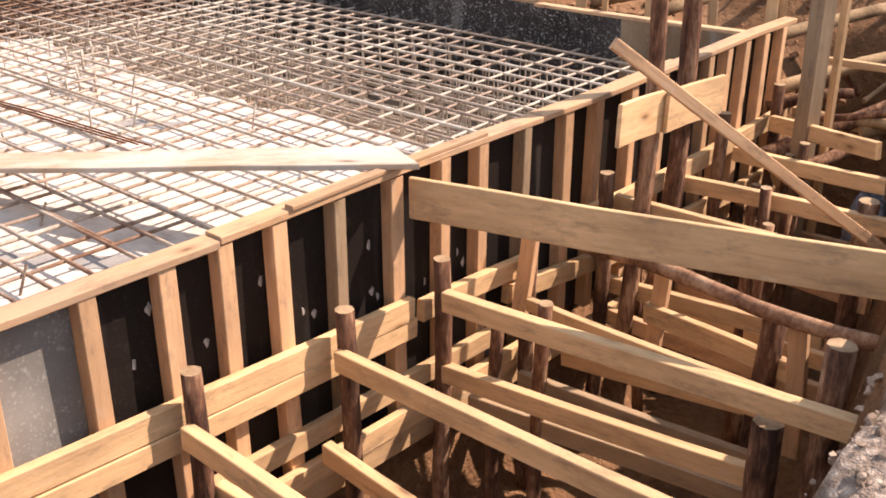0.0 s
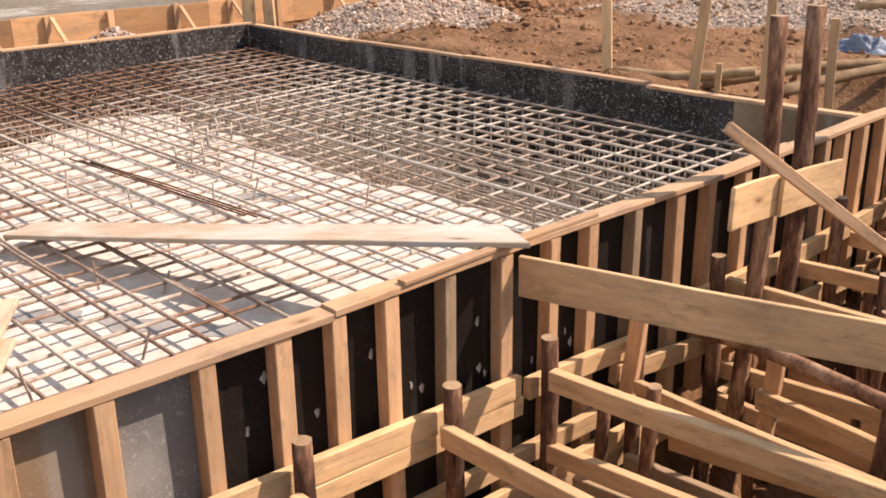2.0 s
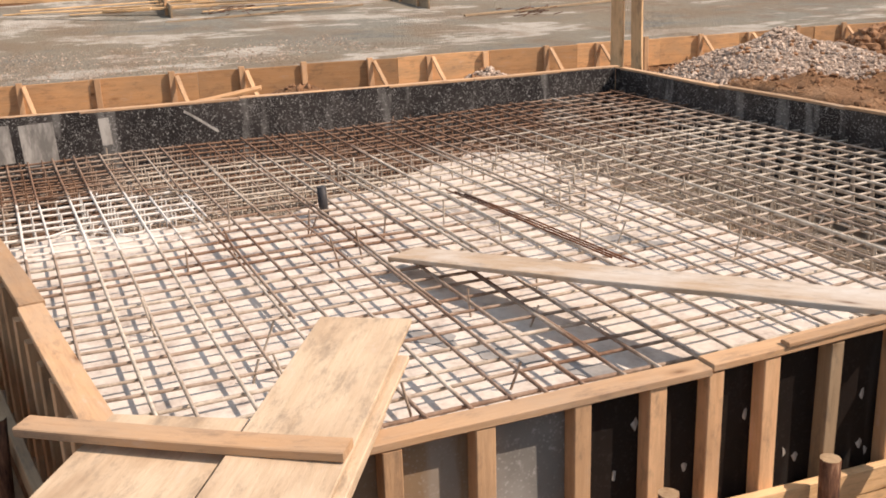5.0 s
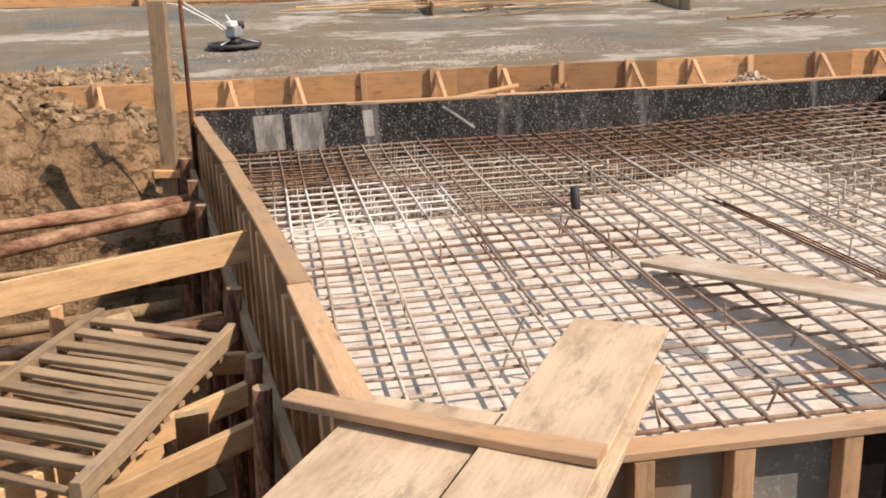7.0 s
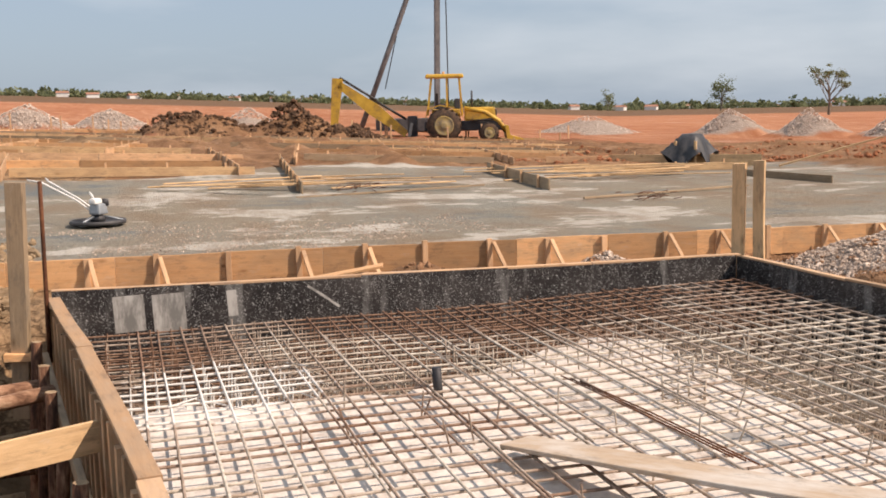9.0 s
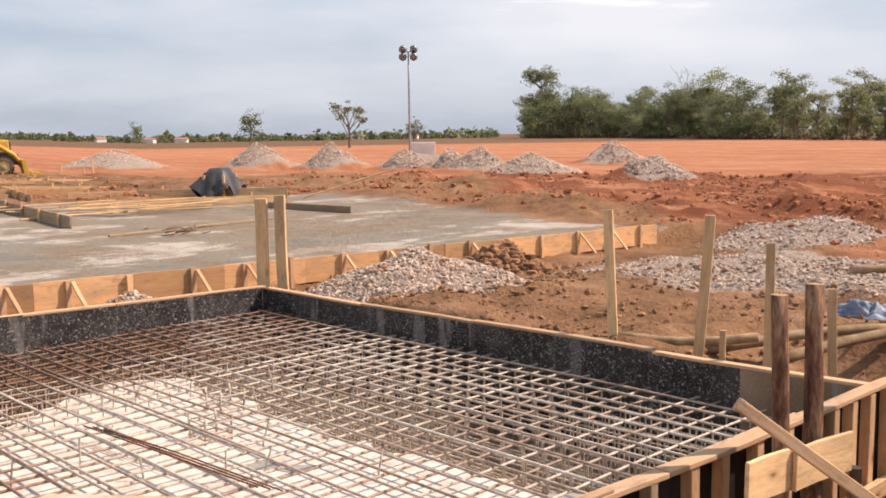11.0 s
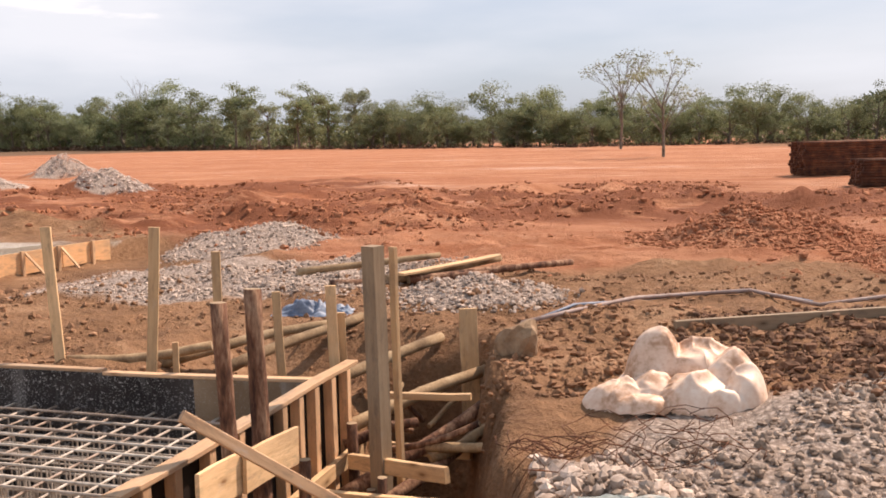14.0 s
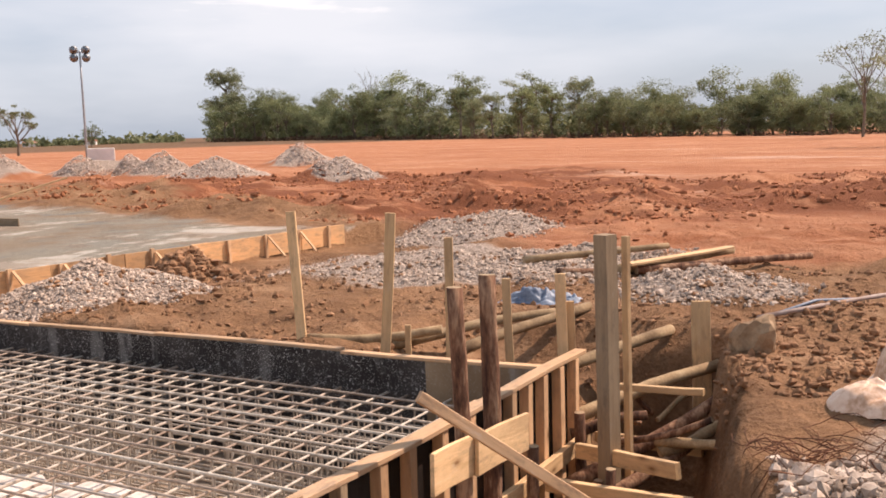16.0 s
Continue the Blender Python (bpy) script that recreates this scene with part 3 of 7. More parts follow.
def tube_mesh(name, pts, r, material, sides=6):
    """A bent bar, hose or wire through the given points."""
    pts = [Vector(p) for p in pts]
    verts, faces = [], []
    for i, p in enumerate(pts):
        t = (pts[min(i + 1, len(pts) - 1)] - pts[max(i - 1, 0)]).normalized()
        sd = t.cross(Vector((0.13, 0.21, 0.97))).normalized()
        up = t.cross(sd)
        for k in range(sides):
            a = 6.2832 * k / sides
            verts.append(tuple(p + sd * r * math.cos(a) + up * r * math.sin(a)))
    for i in range(len(pts) - 1):
        for k in range(sides):
            k2 = (k + 1) % sides
            faces.append((i * sides + k, i * sides + k2, (i + 1) * sides + k2, (i + 1) * sides + k))
    faces.append(tuple(range(sides - 1, -1, -1)))
    faces.append(tuple((len(pts) - 1) * sides + k for k in range(sides)))
    return mesh_of(name, verts, faces, material, smooth=True)


def lathe_mesh(name, prof, material, sides=20, smooth=True):
    """Turned about z: prof is a list of (radius, height)."""
    verts, faces = [], []
    for r, z in prof:
        for k in range(sides):
            a = 6.2832 * k / sides
            verts.append((r * math.cos(a), r * math.sin(a), z))
    for i in range(len(prof) - 1):
        for k in range(sides):
            k2 = (k + 1) % sides
            faces.append((i * sides + k, i * sides + k2, (i + 1) * sides + k2, (i + 1) * sides + k))
    faces.append(tuple(range(sides - 1, -1, -1)))
    faces.append(tuple((len(prof) - 1) * sides + k for k in range(sides)))
    return mesh_of(name, verts, faces, material, smooth=smooth)


ICO_V, ICO_F = [], []
_bm = bmesh.new()
bmesh.ops.create_icosphere(_bm, subdivisions=1, radius=1.0)
ICO_V = np.array([v.co[:] for v in _bm.verts])
ICO_F = np.array([[v.index for v in f.verts] for f in _bm.faces])
_bm.free()


def lumps_mesh(name, places, sizes, material, rng, flat=0.7, rough=0.40):
    """Many separate stones or clods in one mesh."""
    n, nv = len(places), len(ICO_V)
    v = np.repeat(ICO_V[None], n, 0)
    v = v * (1 + rng.uniform(-rough, rough, (n, nv, 1)))
    v = v * rng.uniform(0.6, 1.25, (n, 1, 3)) * np.array([1, 1, flat])
    a = rng.uniform(0, 6.28, n)
    c, s = np.cos(a)[:, None], np.sin(a)[:, None]
    x, y = v[..., 0] * c - v[..., 1] * s, v[..., 0] * s + v[..., 1] * c
    v = np.stack([x, y, v[..., 2]], -1) * np.asarray(sizes)[:, None, None] + np.asarray(places)[:, None, :]
    f = (ICO_F[None] + (np.arange(n) * nv)[:, None, None]).reshape(-1, 3)
    me = bpy.data.meshes.new(name)
    v = v.reshape(-1, 3)
    me.vertices.add(len(v))
    me.vertices.foreach_set("co", v.astype(np.float32).ravel())
    me.loops.add(len(f) * 3)
    me.loops.foreach_set("vertex_index", f.astype(np.int32).ravel())
    me.polygons.add(len(f))
    me.polygons.foreach_set("loop_start", np.arange(0, len(f) * 3, 3, dtype=np.int32))
    me.polygons.foreach_set("loop_total", np.full(len(f), 3, dtype=np.int32))
    me.update(calc_edges=True)
    me.shade_flat()
    me.materials.append(material)
    return me


# value noise over the plan
_perm = np.random.RandomState(7).rand(256, 256)


def vnoise(x, y):
    xi, yi = np.floor(x).astype(int), np.floor(y).astype(int)
    fx, fy = x - xi, y - yi
    fx, fy = fx * fx * (3 - 2 * fx), fy * fy * (3 - 2 * fy)
    g = lambda a, b: _perm[a & 255, b & 255]
    return (g(xi, yi) * (1 - fx) + g(xi + 1, yi) * fx) * (1 - fy) + (g(xi, yi + 1) * (1 - fx) + g(xi + 1, yi + 1) * fx) * fy - 0.5


def fbm(x, y, s, octaves=4):
    out, amp = 0, 1.0
    for k in range(octaves):
        out = out + amp * vnoise(x / s + 17.3 * k, y / s - 9.1 * k)
        s, amp = s * 0.5, amp * 0.5
    return out


def sstep(a, b, x):
    t = np.clip((x - a) / (b - a), 0, 1)
    return t * t * (3 - 2 * t)


# ---------------------------------------------------------------- ground
def left_wall_y(x):
    return 0.56 + 0.135 * x + 0.035 - 0.0045 * (x + 4.4) ** 2


def low_form_x(y):
    return -9.10 + 0.11 * (y - 5.9)


def trench_edge(y):
    return np.minimum(2.42, 2.44 - 0.285 * (y - 2.75)) - 0.17 * np.exp(-((y - 2.9) / 0.5) ** 2)


HEAPS = [  # x, y, radius, height, kind of heap
    (-7.0, 9.05, 1.4, 0.55, "gravel"), (-7.5, 11.2, 0.95, 0.36, "earth"), (0.1, 11.3, 0.95, 0.30, "gravel"),
    (2.85, 18.2, 1.7, 0.6, "clay"), (5.5, 15.6, 1.3, 0.5, "clay"), (-8.5, 5.9, 0.45, 0.22, "gravel"), (-8.40, 3.5, 0.55, 0.34, "earth"), (-8.42, 2.7, 0.4, 0.22, "earth"),
    (-10.0, -3.2, 1.6, 0.3, "earth"), (4.9, 8.2, 1.2, 0.35, "earth"), (-5.9, 17.0, 1.6, 0.35, "gravel"),
    (-42.2, 3.1, 2.5, 1.35, "earth"), (-41.6, 7.3, 2.0, 1.45, "earth"), (-41.2, 10.0, 1.2, 0.7, "earth"),
    (-43.0, -11.2, 2.4, 0.95, "earth"), (-42.6, -8.4, 2.2, 0.85, "earth"), (-42.4, -6.2, 1.6, 0.6, "earth"),
    (-50.2, -8.2, 2.1, 1.2, "gravel"), (-47.4, -3.8, 2.2, 1.3, "gravel"), (-50.2, -0.3, 2.1, 1.15, "gravel"), (-52.6, 6.7, 2.0, 1.3, "gravel"),
    (-58.0, 29.0, 3.4, 1.20, "gravel"), (-48.0, 33.0, 2.18, 1.63, "gravel"), (-43.6, 35.0, 1.97, 1.53, "gravel"), (-39.0, 36.5, 1.56, 1.20, "gravel"),
    (-37.3, 38.2, 1.36, 1.15, "gravel"), (-33.4, 36.6, 1.77, 1.31, "gravel"), (-27.6, 34.0, 2.31, 0.98, "gravel"), (-34.0, 48.0, 1.90, 1.41, "gravel"), (-19.0, 31.5, 1.50, 0.76, "gravel"),
]


def land_rise(x, y):
    """The land climbs gently beyond the slab on the open side."""
    return np.maximum(0, -0.0418 * (y - 0.25) - 0.0208 * (x - 2.8)) * sstep(-9.3, -26, x)


def rise_at(x, y):
    return float(land_rise(np.array([float(x)]), np.array([float(y)]))[0])


def churn_mask(x, y):
    u = -0.55 * x + 0.80 * y
    e = 12 * sstep(-6, -14, x)
    m = sstep(15.5, 18.5, u) * sstep(31 + e, 25 + e, u) * sstep(4, -3, x) * sstep(-48, -38, x)
    m = np.maximum(m, sstep(20, 23, y) * sstep(31, 27, y) * sstep(-4, 0, x) * sstep(9, 5, x))
    return m


def ground_height(x, y):
    d = np.hypot(x, y - 3)
    z = -0.07 + 0.05 * fbm(x, y, 2.5) * sstep(400, 30, d) + 0.035 * fbm(x, y, 0.5, 3) * sstep(40, 15, d)
    # churned clay band
    band = churn_mask(x, y)
    lump = np.clip(fbm(x, y * 1.3, 2.0, 5), -0.05, 1) + 0.05
    z = z + band * (0.62 * lump + 0.14 * np.clip(fbm(x, y, 0.45, 3), 0, 1))
    z = z + sstep(60, 90, d) * 0.08 * fbm(x, y, 30, 3)
    # ruts
    z = z - 0.05 * np.exp(-((y - 15.2 - 0.12 * x) / 0.35) ** 2) * sstep(-8, -3, x) - 0.05 * np.exp(-((y - 13.6 - 0.12 * x) / 0.35) ** 2) * sstep(-6, -1, x)
    # mud near the works
    near = sstep(9.0, 6.5, np.abs(y - 11)) * sstep(-9.2, -7.0, x) * sstep(6, 3.5, x)
    z = z + near * (0.15 * fbm(x, y, 0.9, 4) + 0.12 * np.abs(fbm(x, y, 0.42, 3)) - 0.02)
    # eroded bank of the side trench
    side = sstep(-13, -11.5, x) * sstep(-6.6, -7.4, x) * sstep(-6.5, -5, y) * sstep(-0.7, -1.2, y)
    z = z + side * (0.34 * fbm(x, y, 1.1, 4) + 0.26 * np.abs(fbm(x + 3, y, 0.5, 3)) - 0.08)
    ledge = fbm(x * 0.7 + 5, y, 1.6, 3)
    z = z + side * (0.16 * sstep(-0.02, 0.02, ledge) + 0.13 * sstep(0.16, 0.20, ledge) - 0.15 - 0.10 * np.exp(-(fbm(x, y + 9, 0.9, 3) / 0.03) ** 2))
    # the lower strip between the low formwork and the pit, and the floated slab behind it
    strip = sstep(-0.10, 0.0, x - low_form_x(y)) * np.maximum(sstep(-7.3, -7.6, x) * sstep(9, 8, y), sstep(3.6, 1.4, x - low_form_x(y)) * sstep(7.2, 7.6, y) * sstep(18, 16.5, y)) * sstep(-2.5, -1.5, y)
    z = z * (1 - strip) + strip * (-0.31 + 0.08 * fbm(x, y, 0.7))
    slab = slab_mask(x, y)
    z = z * (1 - slab) + slab * (-0.03 + 0.012 * fbm(x, y, 1.2))
    z = z + land_rise(x, y)
    # heaps
    for hx, hy, r, h, kind in HEAPS:
        q = np.hypot(x - hx, y - hy) / r
        q = q * (1 + 0.25 * fbm(x + hx, y, r * 0.7, 3))
        bumpy = 1 + (0.6 if kind != "gravel" else 0.15) * fbm(x, y, 0.35 if r < 2 else 1.2, 3)
        z = z + h * np.clip(1 - q, 0, 1) ** 0.9 * bumpy
    # gravel bank beside the trench, under the photographer's side
    bank = sstep(1.6, 2.5, x) * sstep(9.6, 6.5, y - 0.8 * (x - 2)) * sstep(7.5, 4.5, x)
    z = z + bank * (0.05 + 0.05 * fbm(x, y, 1.0)) * sstep(2.0, 3.6, np.hypot(x - 2.85, y - 0.5))
    # trenches
    w = 0.18 * fbm(x, y, 0.8, 4)
    right = sstep(0.15, -0.30, x - trench_edge(y) + w) * sstep(-0.25, -0.1, x) * sstep(9.3, 8.7, y) * sstep(-0.8, -0.4, y)
    left = sstep(0.65, 0.45, y - 0.135 * x) * sstep(-4.6, -3.4, y) * sstep(-8.4, -6.9, x + 0.5 * w) * sstep(2.0, 1.4, x + w)
    back = sstep(7.15, 7.3, y) * sstep(9.9, 8.9, y + w) * sstep(-2.3, -1.2, x + w) * sstep(0.2, -0.2, x - trench_edge(y) + w)
    z = z - right * 2.15 - (1 - right) * left * 1.75 * (1 + 0.15 * w) - (1 - right) * back * 0.45
    # ledges and cracks in the bank face at the side trench's end
    face = sstep(-9.4, -8.4, x) * sstep(-5.9, -6.7, x) * sstep(-5.2, -4.2, y) * sstep(-0.75, -1.15, y)
    step_ = fbm(x * 0.5 + 3, y * 0.9, 0.8, 4)
    z = z + face * (0.20 * sstep(-0.03, 0.03, step_) + 0.16 * sstep(0.15, 0.2, step_) - 0.16 + 0.22 * np.abs(fbm(x, y - 4, 0.6, 4)) - 0.14 * np.exp(-(fbm(x + 2, y + 9, 0.7, 3) / 0.035) ** 2))
    pit = sstep(-8.0, -7.86, x) * sstep(0.02, -0.05, x) * sstep(7.52, 7.38, y) * sstep(-0.06, 0.04, y - left_wall_y(x))
    z = z * (1 - pit) + pit * -1.40
    return z


def slab_mask(x, y):
    m = sstep(-0.05, -0.12, x - low_form_x(y)) * sstep(-0.6, 0.3, x + 20.9 + 3.6 * sstep(0.5, 6, y) + 0.8 * fbm(x, y, 2.5, 3)) * sstep(-30, -22, y) * sstep(17.6, 15.6, y + 0.25 * (x + 9) + 0.8 * fbm(x, y, 1.5, 3))
    return m


def graded(lo, hi, step, far, growth=1.04):
    mid = list(np.arange(lo, hi + 1e-6, step))
    out, s, a = [], step, lo
    while a > -far:
        s *= growth
        a -= s
        out.append(a)
    up, s, a = [], step, hi
    while a < far:
        s *= growth
        a += s
        up.append(a)
    return np.array(out[::-1] + mid + up)


gx, gy = graded(-10.5, 5.5, 0.1, 4000), graded(-4.5, 17.0, 0.1, 4000)
GX, GY = np.meshgrid(gx, gy, indexing="ij")
GZ = ground_height(GX, GY)
nx, ny = len(gx), len(gy)
me = bpy.data.meshes.new("ground")
me.vertices.add(nx * ny)
me.vertices.foreach_set("co", np.stack([GX, GY, GZ], -1).astype(np.float32).ravel())
ii, jj = np.meshgrid(np.arange(nx - 1), np.arange(ny - 1), indexing="ij")
q = np.stack([ii * ny + jj, (ii + 1) * ny + jj, (ii + 1) * ny + jj + 1, ii * ny + jj + 1], -1).reshape(-1, 4)
me.loops.add(len(q) * 4)
me.loops.foreach_set("vertex_index", q.astype(np.int32).ravel())
me.polygons.add(len(q))
me.polygons.foreach_set("loop_start", np.arange(0, len(q) * 4, 4, dtype=np.int32))
me.polygons.foreach_set("loop_total", np.full(len(q), 4, dtype=np.int32))
me.polygons.foreach_set("use_smooth", np.ones(len(q), dtype=bool))
me.update(calc_edges=True)


def store(name, values):
    a = me.attributes.new(name, "FLOAT", "POINT")
    a.data.foreach_set("value", values.astype(np.float32).ravel())


clay = sstep(12.5, 16.5, GY + 0.5 * np.minimum(GX + 2, 0) + 1.5 * fbm(GX, GY, 3)) * 1.0
clay = np.maximum(clay, sstep(34, 44, -GX))
clay = np.maximum(clay, sstep(6.5, 9.5, GX) * sstep(4, 8, GY))
clay = np.clip(clay, 0, 1)
gravel = np.zeros_like(GX)
for hx, hy, r, h, kind in HEAPS:
    qd = np.hypot(GX - hx, GY - hy) / (r * 1.05)
    if kind == "gravel":
        gravel = np.maximum(gravel, sstep(1.05, 0.75, qd))
    if kind == "clay":
        clay = np.maximum(clay, sstep(1.4, 0.9, qd))
    if kind == "earth":
        clay = clay * (1 - sstep(1.2, 0.8, qd))
gravel = np.maximum(gravel, sstep(1.8, 2.5, GX) * sstep(8.0, 6.6, GY - 1.05 * np.maximum(0, GX - 2.85)) * sstep(7.5, 5.5, GX) * 0.8)
gravel = np.maximum(gravel, 0.85 * sstep(3.4, 2.0, np.hypot((GX + 3.9) / 1.15, (GY - 12.8) / 0.75)))
store("clay", clay)
store("subsoil", sstep(-5.6, -6.6, GX) * sstep(0.2, -0.6, GY))
store("gravel", gravel * (GZ > -0.35))
store("slab", slab_mask(GX, GY) * (1 - 0.16 * sstep(2.5, 6, GY) - 0.24 * sstep(8, 12, GY)))
store("churned", np.clip(churn_mask(GX, GY) * 1.3 + 0.25 * sstep(8, 12, GY) * sstep(40, 30, GY), 0, 1))
store("grass", 0.8 * sstep(150, 230, np.hypot(GX, GY)) * sstep(4, 40, -GX + 60) + 0.55 * sstep(84, 100, GY) * sstep(-10, 5, GX))
me.materials.append(M_GROUND)
ground = tagged(new("ground", me), "churned brown earth and red clay building site", "ground", kind="structure")

# ---------------------------------------------------------------- pit floor
PIT_Z = -0.46


def slab_mesh(name, corners, top, bottom, material):
    n = len(corners)
    v = [(x, y, top) for x, y in corners] + [(x, y, bottom) for x, y in corners]
    f = [tuple(range(n)), tuple(range(2 * n - 1, n - 1, -1))] + [(k, n + k, n + (k + 1) % n, (k + 1) % n) for k in range(n)]
    return mesh_of(name, v, f, material)


# the blinding ends in an uneven edge where the deeper strip begins
BLIND = [(-4.72, left_wall_y(-4.72) + 0.08), (-0.1, left_wall_y(0) + 0.08), (-0.1, 5.28)]
for k in range(30):
    x = -0.35 - 0.18 * k
    BLIND.append((x, 5.20 - 0.42 * math.sin(min(1.0, -x / 3.0) * 1.5) + 0.07 * math.sin(2.3 * x) + random.uniform(-0.14, 0.14)))
for y, x in ((4.4, -5.9), (4.1, -5.75), (3.8, -5.5), (3.4, -5.3), (3.0, -5.0), (2.6, -4.75), (2.2, -4.66), (1.8, -4.72), (1.4, -4.80), (1.0, -4.70), (0.6, -4.78)):
    BLIND.append((x + random.uniform(-0.14, 0.14), y))
tagged(part("blinding_floor", slab_mesh("blinding_floor", BLIND, PIT_Z, -1.3, M_SLAB)),
       "white cement blinding under the reinforcement", "floor", kind="structure")
tagged(part("pit_floor", slab_mesh("pit_floor", [(-7.6, left_wall_y(-7.6)), (-0.1, left_wall_y(0)), (-0.1, 7.2), (-7.6, 7.2)], -1.05, -1.34, M_PITGREY)),
       "grey concrete bottom of the foundation pit", "floor", kind="structure")
for cx, cy, w, d in ((-1.80, 2.20, 0.19, 0.09), (-1.40, 2.46, 0.20, 0.09), (-1.06, 2.71, 0.17, 0.09), (-1.40, 4.30, 0.30, 0.11), (-0.75, 5.0, 0.45, 0.16), (-2.7, 4.1, 0.25, 0.09)):
    pts = []
    for a in np.linspace(0, 6.28, 22)[:-1]:
        u, t = w * math.cos(a) * (1 + 0.22 * math.sin(3 * a + 5 * cx)), d * math.sin(a) * (1 + 0.3 * math.cos(4 * a + cy))
        pts.append((cx + 0.82 * u - 0.57 * t, cy + 0.57 * u + 0.82 * t))
    tagged(part("wet_patch", slab_mesh("wet_patch", pts, PIT_Z + 0.004, PIT_Z - 0.01, M_WET)), "damp grey patch on the white blinding", "puddle", kind="structure")


# ---------------------------------------------------------------- formwork walls
def stud_mesh(name, w, d, h, material):
    return board_mesh(name, (0, 0, -h), (0, 0, 0), w, d, material, side=(1, 0, 0), warp=0.003, segs=3)


NEAR_STUDS = [0.62, 0.98, 1.35, 1.70, 2.09, 2.42, 2.685, 2.96, 3.29, 3.65, 3.98, 4.27, 4.63, 5.01, 5.31, 5.68, 6.03, 6.34, 6.62, 6.88, 7.14, 7.44, 7.72]
SPLATS = [(3.49, -0.35), (3.50, -0.58), (3.54, -0.62), (3.87, -0.68), (4.16, -0.67), (3.14, -0.55), (3.08, -0.52), (2.24, -0.42), (2.33, -0.21), (2.57, -0.45), (4.12, -0.60), (2.86, -0.30)]
near = thing("formwork_wall", "near formwork wall of black plywood with pine studs", "formwork")
stud_a = stud_mesh("stud", 0.072, 0.075, 1.30, M_STUD)
stud_b = stud_mesh("stud", 0.078, 0.075, 1.30, M_STUD)
stud_c = stud_mesh("stud", 0.068, 0.075, 1.30, M_OLDWOOD)
for k, y in enumerate(NEAR_STUDS):
    data = stud_c if k in (8, 12) else (stud_a, stud_b)[k % 2]
    part("stud", data, near, "" if data is not stud_c else "grey weathered stud", pose(-0.039, y - 0.036, -0.036, random.uniform(-0.6, 0.6), 0, 90 + random.uniform(-3, 3)))
edges = [0.45, 1.32, 1.69, 2.08, 3.28, 4.60, 5.69, 6.69, 7.82]
mats = [M_PLYBROWN, M_PLYBROWN, M_PLYGREY, M_PLYOUT, M_PLYOUT, M_PLYOUT, M_PLYOUT, M_PLYOUT]
for a, b, m in zip(edges[:-1], edges[1:], mats):
    me_p = box_mesh("plywood_panel", (0.018, b - a - 0.001, 1.28), m, 0, (0, 0, 0))
    part("plywood_panel", me_p, near, "" if m is M_PLYOUT else "worn bare plywood panel", pose(-0.088, (a + b) / 2, -0.68))
for a, b, wdt in ((0.40, 2.62, 0.105), (2.63, 4.72, 0.10), (4.73, 6.2, 0.11), (6.21, 7.88, 0.10)):
    part("capping_board", board_mesh("capping_board", (-0.048, a, -0.017), (-0.048, b, -0.017), wdt, 0.033, M_CAP, warp=0.006, segs=6), near)
part("capping_strip", board_mesh("capping_strip", (-0.015, 2.985, 0.012), (-0.03, 4.25, 0.012), 0.05, 0.022, M_CAP, warp=0.003, skew=0.6), near)
# walings along the outer side
for p0, p1, h, t in (((0.024, 1.30, -0.575), (0.024, 3.66, -0.70), 0.115, 0.045), ((0.024, 1.3, -0.69), (0.024, 3.68, -0.815), 0.10, 0.045),
                     ((0.026, 3.72, -0.74), (0.026, 4.55, -0.79), 0.11, 0.05), ((0.026, 4.40, -0.91), (0.026, 5.30, -1.02), 0.11, 0.05),
                     ((0.024, 2.4, -1.07), (0.024, 4.32, -1.11), 0.105, 0.045), ((0.024, 2.2, -1.245), (0.024, 4.9, -1.335), 0.11, 0.045), ((0.026, 2.5, -1.37), (0.026, 5.6, -1.46), 0.12, 0.045), ((0.024, 5.2, -0.70), (0.024, 6.5, -0.73), 0.12, 0.05),
                     ((0.024, 6.30, -0.74), (0.024, 7.8, -0.68), 0.12, 0.05), ((0.024, 5.4, -1.05), (0.024, 7.75, -1.14), 0.12, 0.045)):
    part("waling", board_mesh("waling", p0, p1, t, h, M_PINE, side=(1, 0, 0), warp=0.004), near)

for k, (y, z) in enumerate(SPLATS):
    a0 = 1.7 * k
    rim_pts = [(0.0, (0.010 + 0.006 * math.sin(2.1 * j + a0)) * math.cos(1.047 * j), (0.020 + 0.012 * math.sin(1.3 * j + a0)) * math.sin(1.047 * j)) for j in range(6)]
    part("cement_splash", mesh_of("cement_splash", [(x + 0.003, p, q) for x, p, q in rim_pts] + [(x, 1.2 * p, 1.2 * q) for x, p, q in rim_pts], [tuple(range(6))] + [(j, j + 6, (j + 1) % 6 + 6, (j + 1) % 6) for j in range(6)], M_RUN), near, "white cement splash on the black plywood", pose(-0.0785, y, z))

left = thing("formwork_wall", "side formwork wall with dark studs, in shade", "formwork")
ang = math.degrees(math.atan(0.135))
xs = np.arange(-7.45, -0.2, 0.345)
for k, x in enumerate(xs):
    part("stud", (stud_a, stud_b)[k % 2], left, "", pose(x + random.uniform(-0.04, 0.04), left_wall_y(x) - 0.03, -0.06 - random.uniform(0, 0.08), 0, 0, ang))
for a, b in zip(np.linspace(-7.6, -0.1, 6)[:-1], np.linspace(-7.6, -0.1, 6)[1:]):
    c = (a + b) / 2
    part("plywood_panel", box_mesh("plywood_panel", ((b - a) / math.cos(radians(ang)) - 0.004, 0.018, 1.28), M_PLYOUT, 0.002), left, "", pose(c, left_wall_y(c) + 0.02, -0.68, 0, 0, ang))
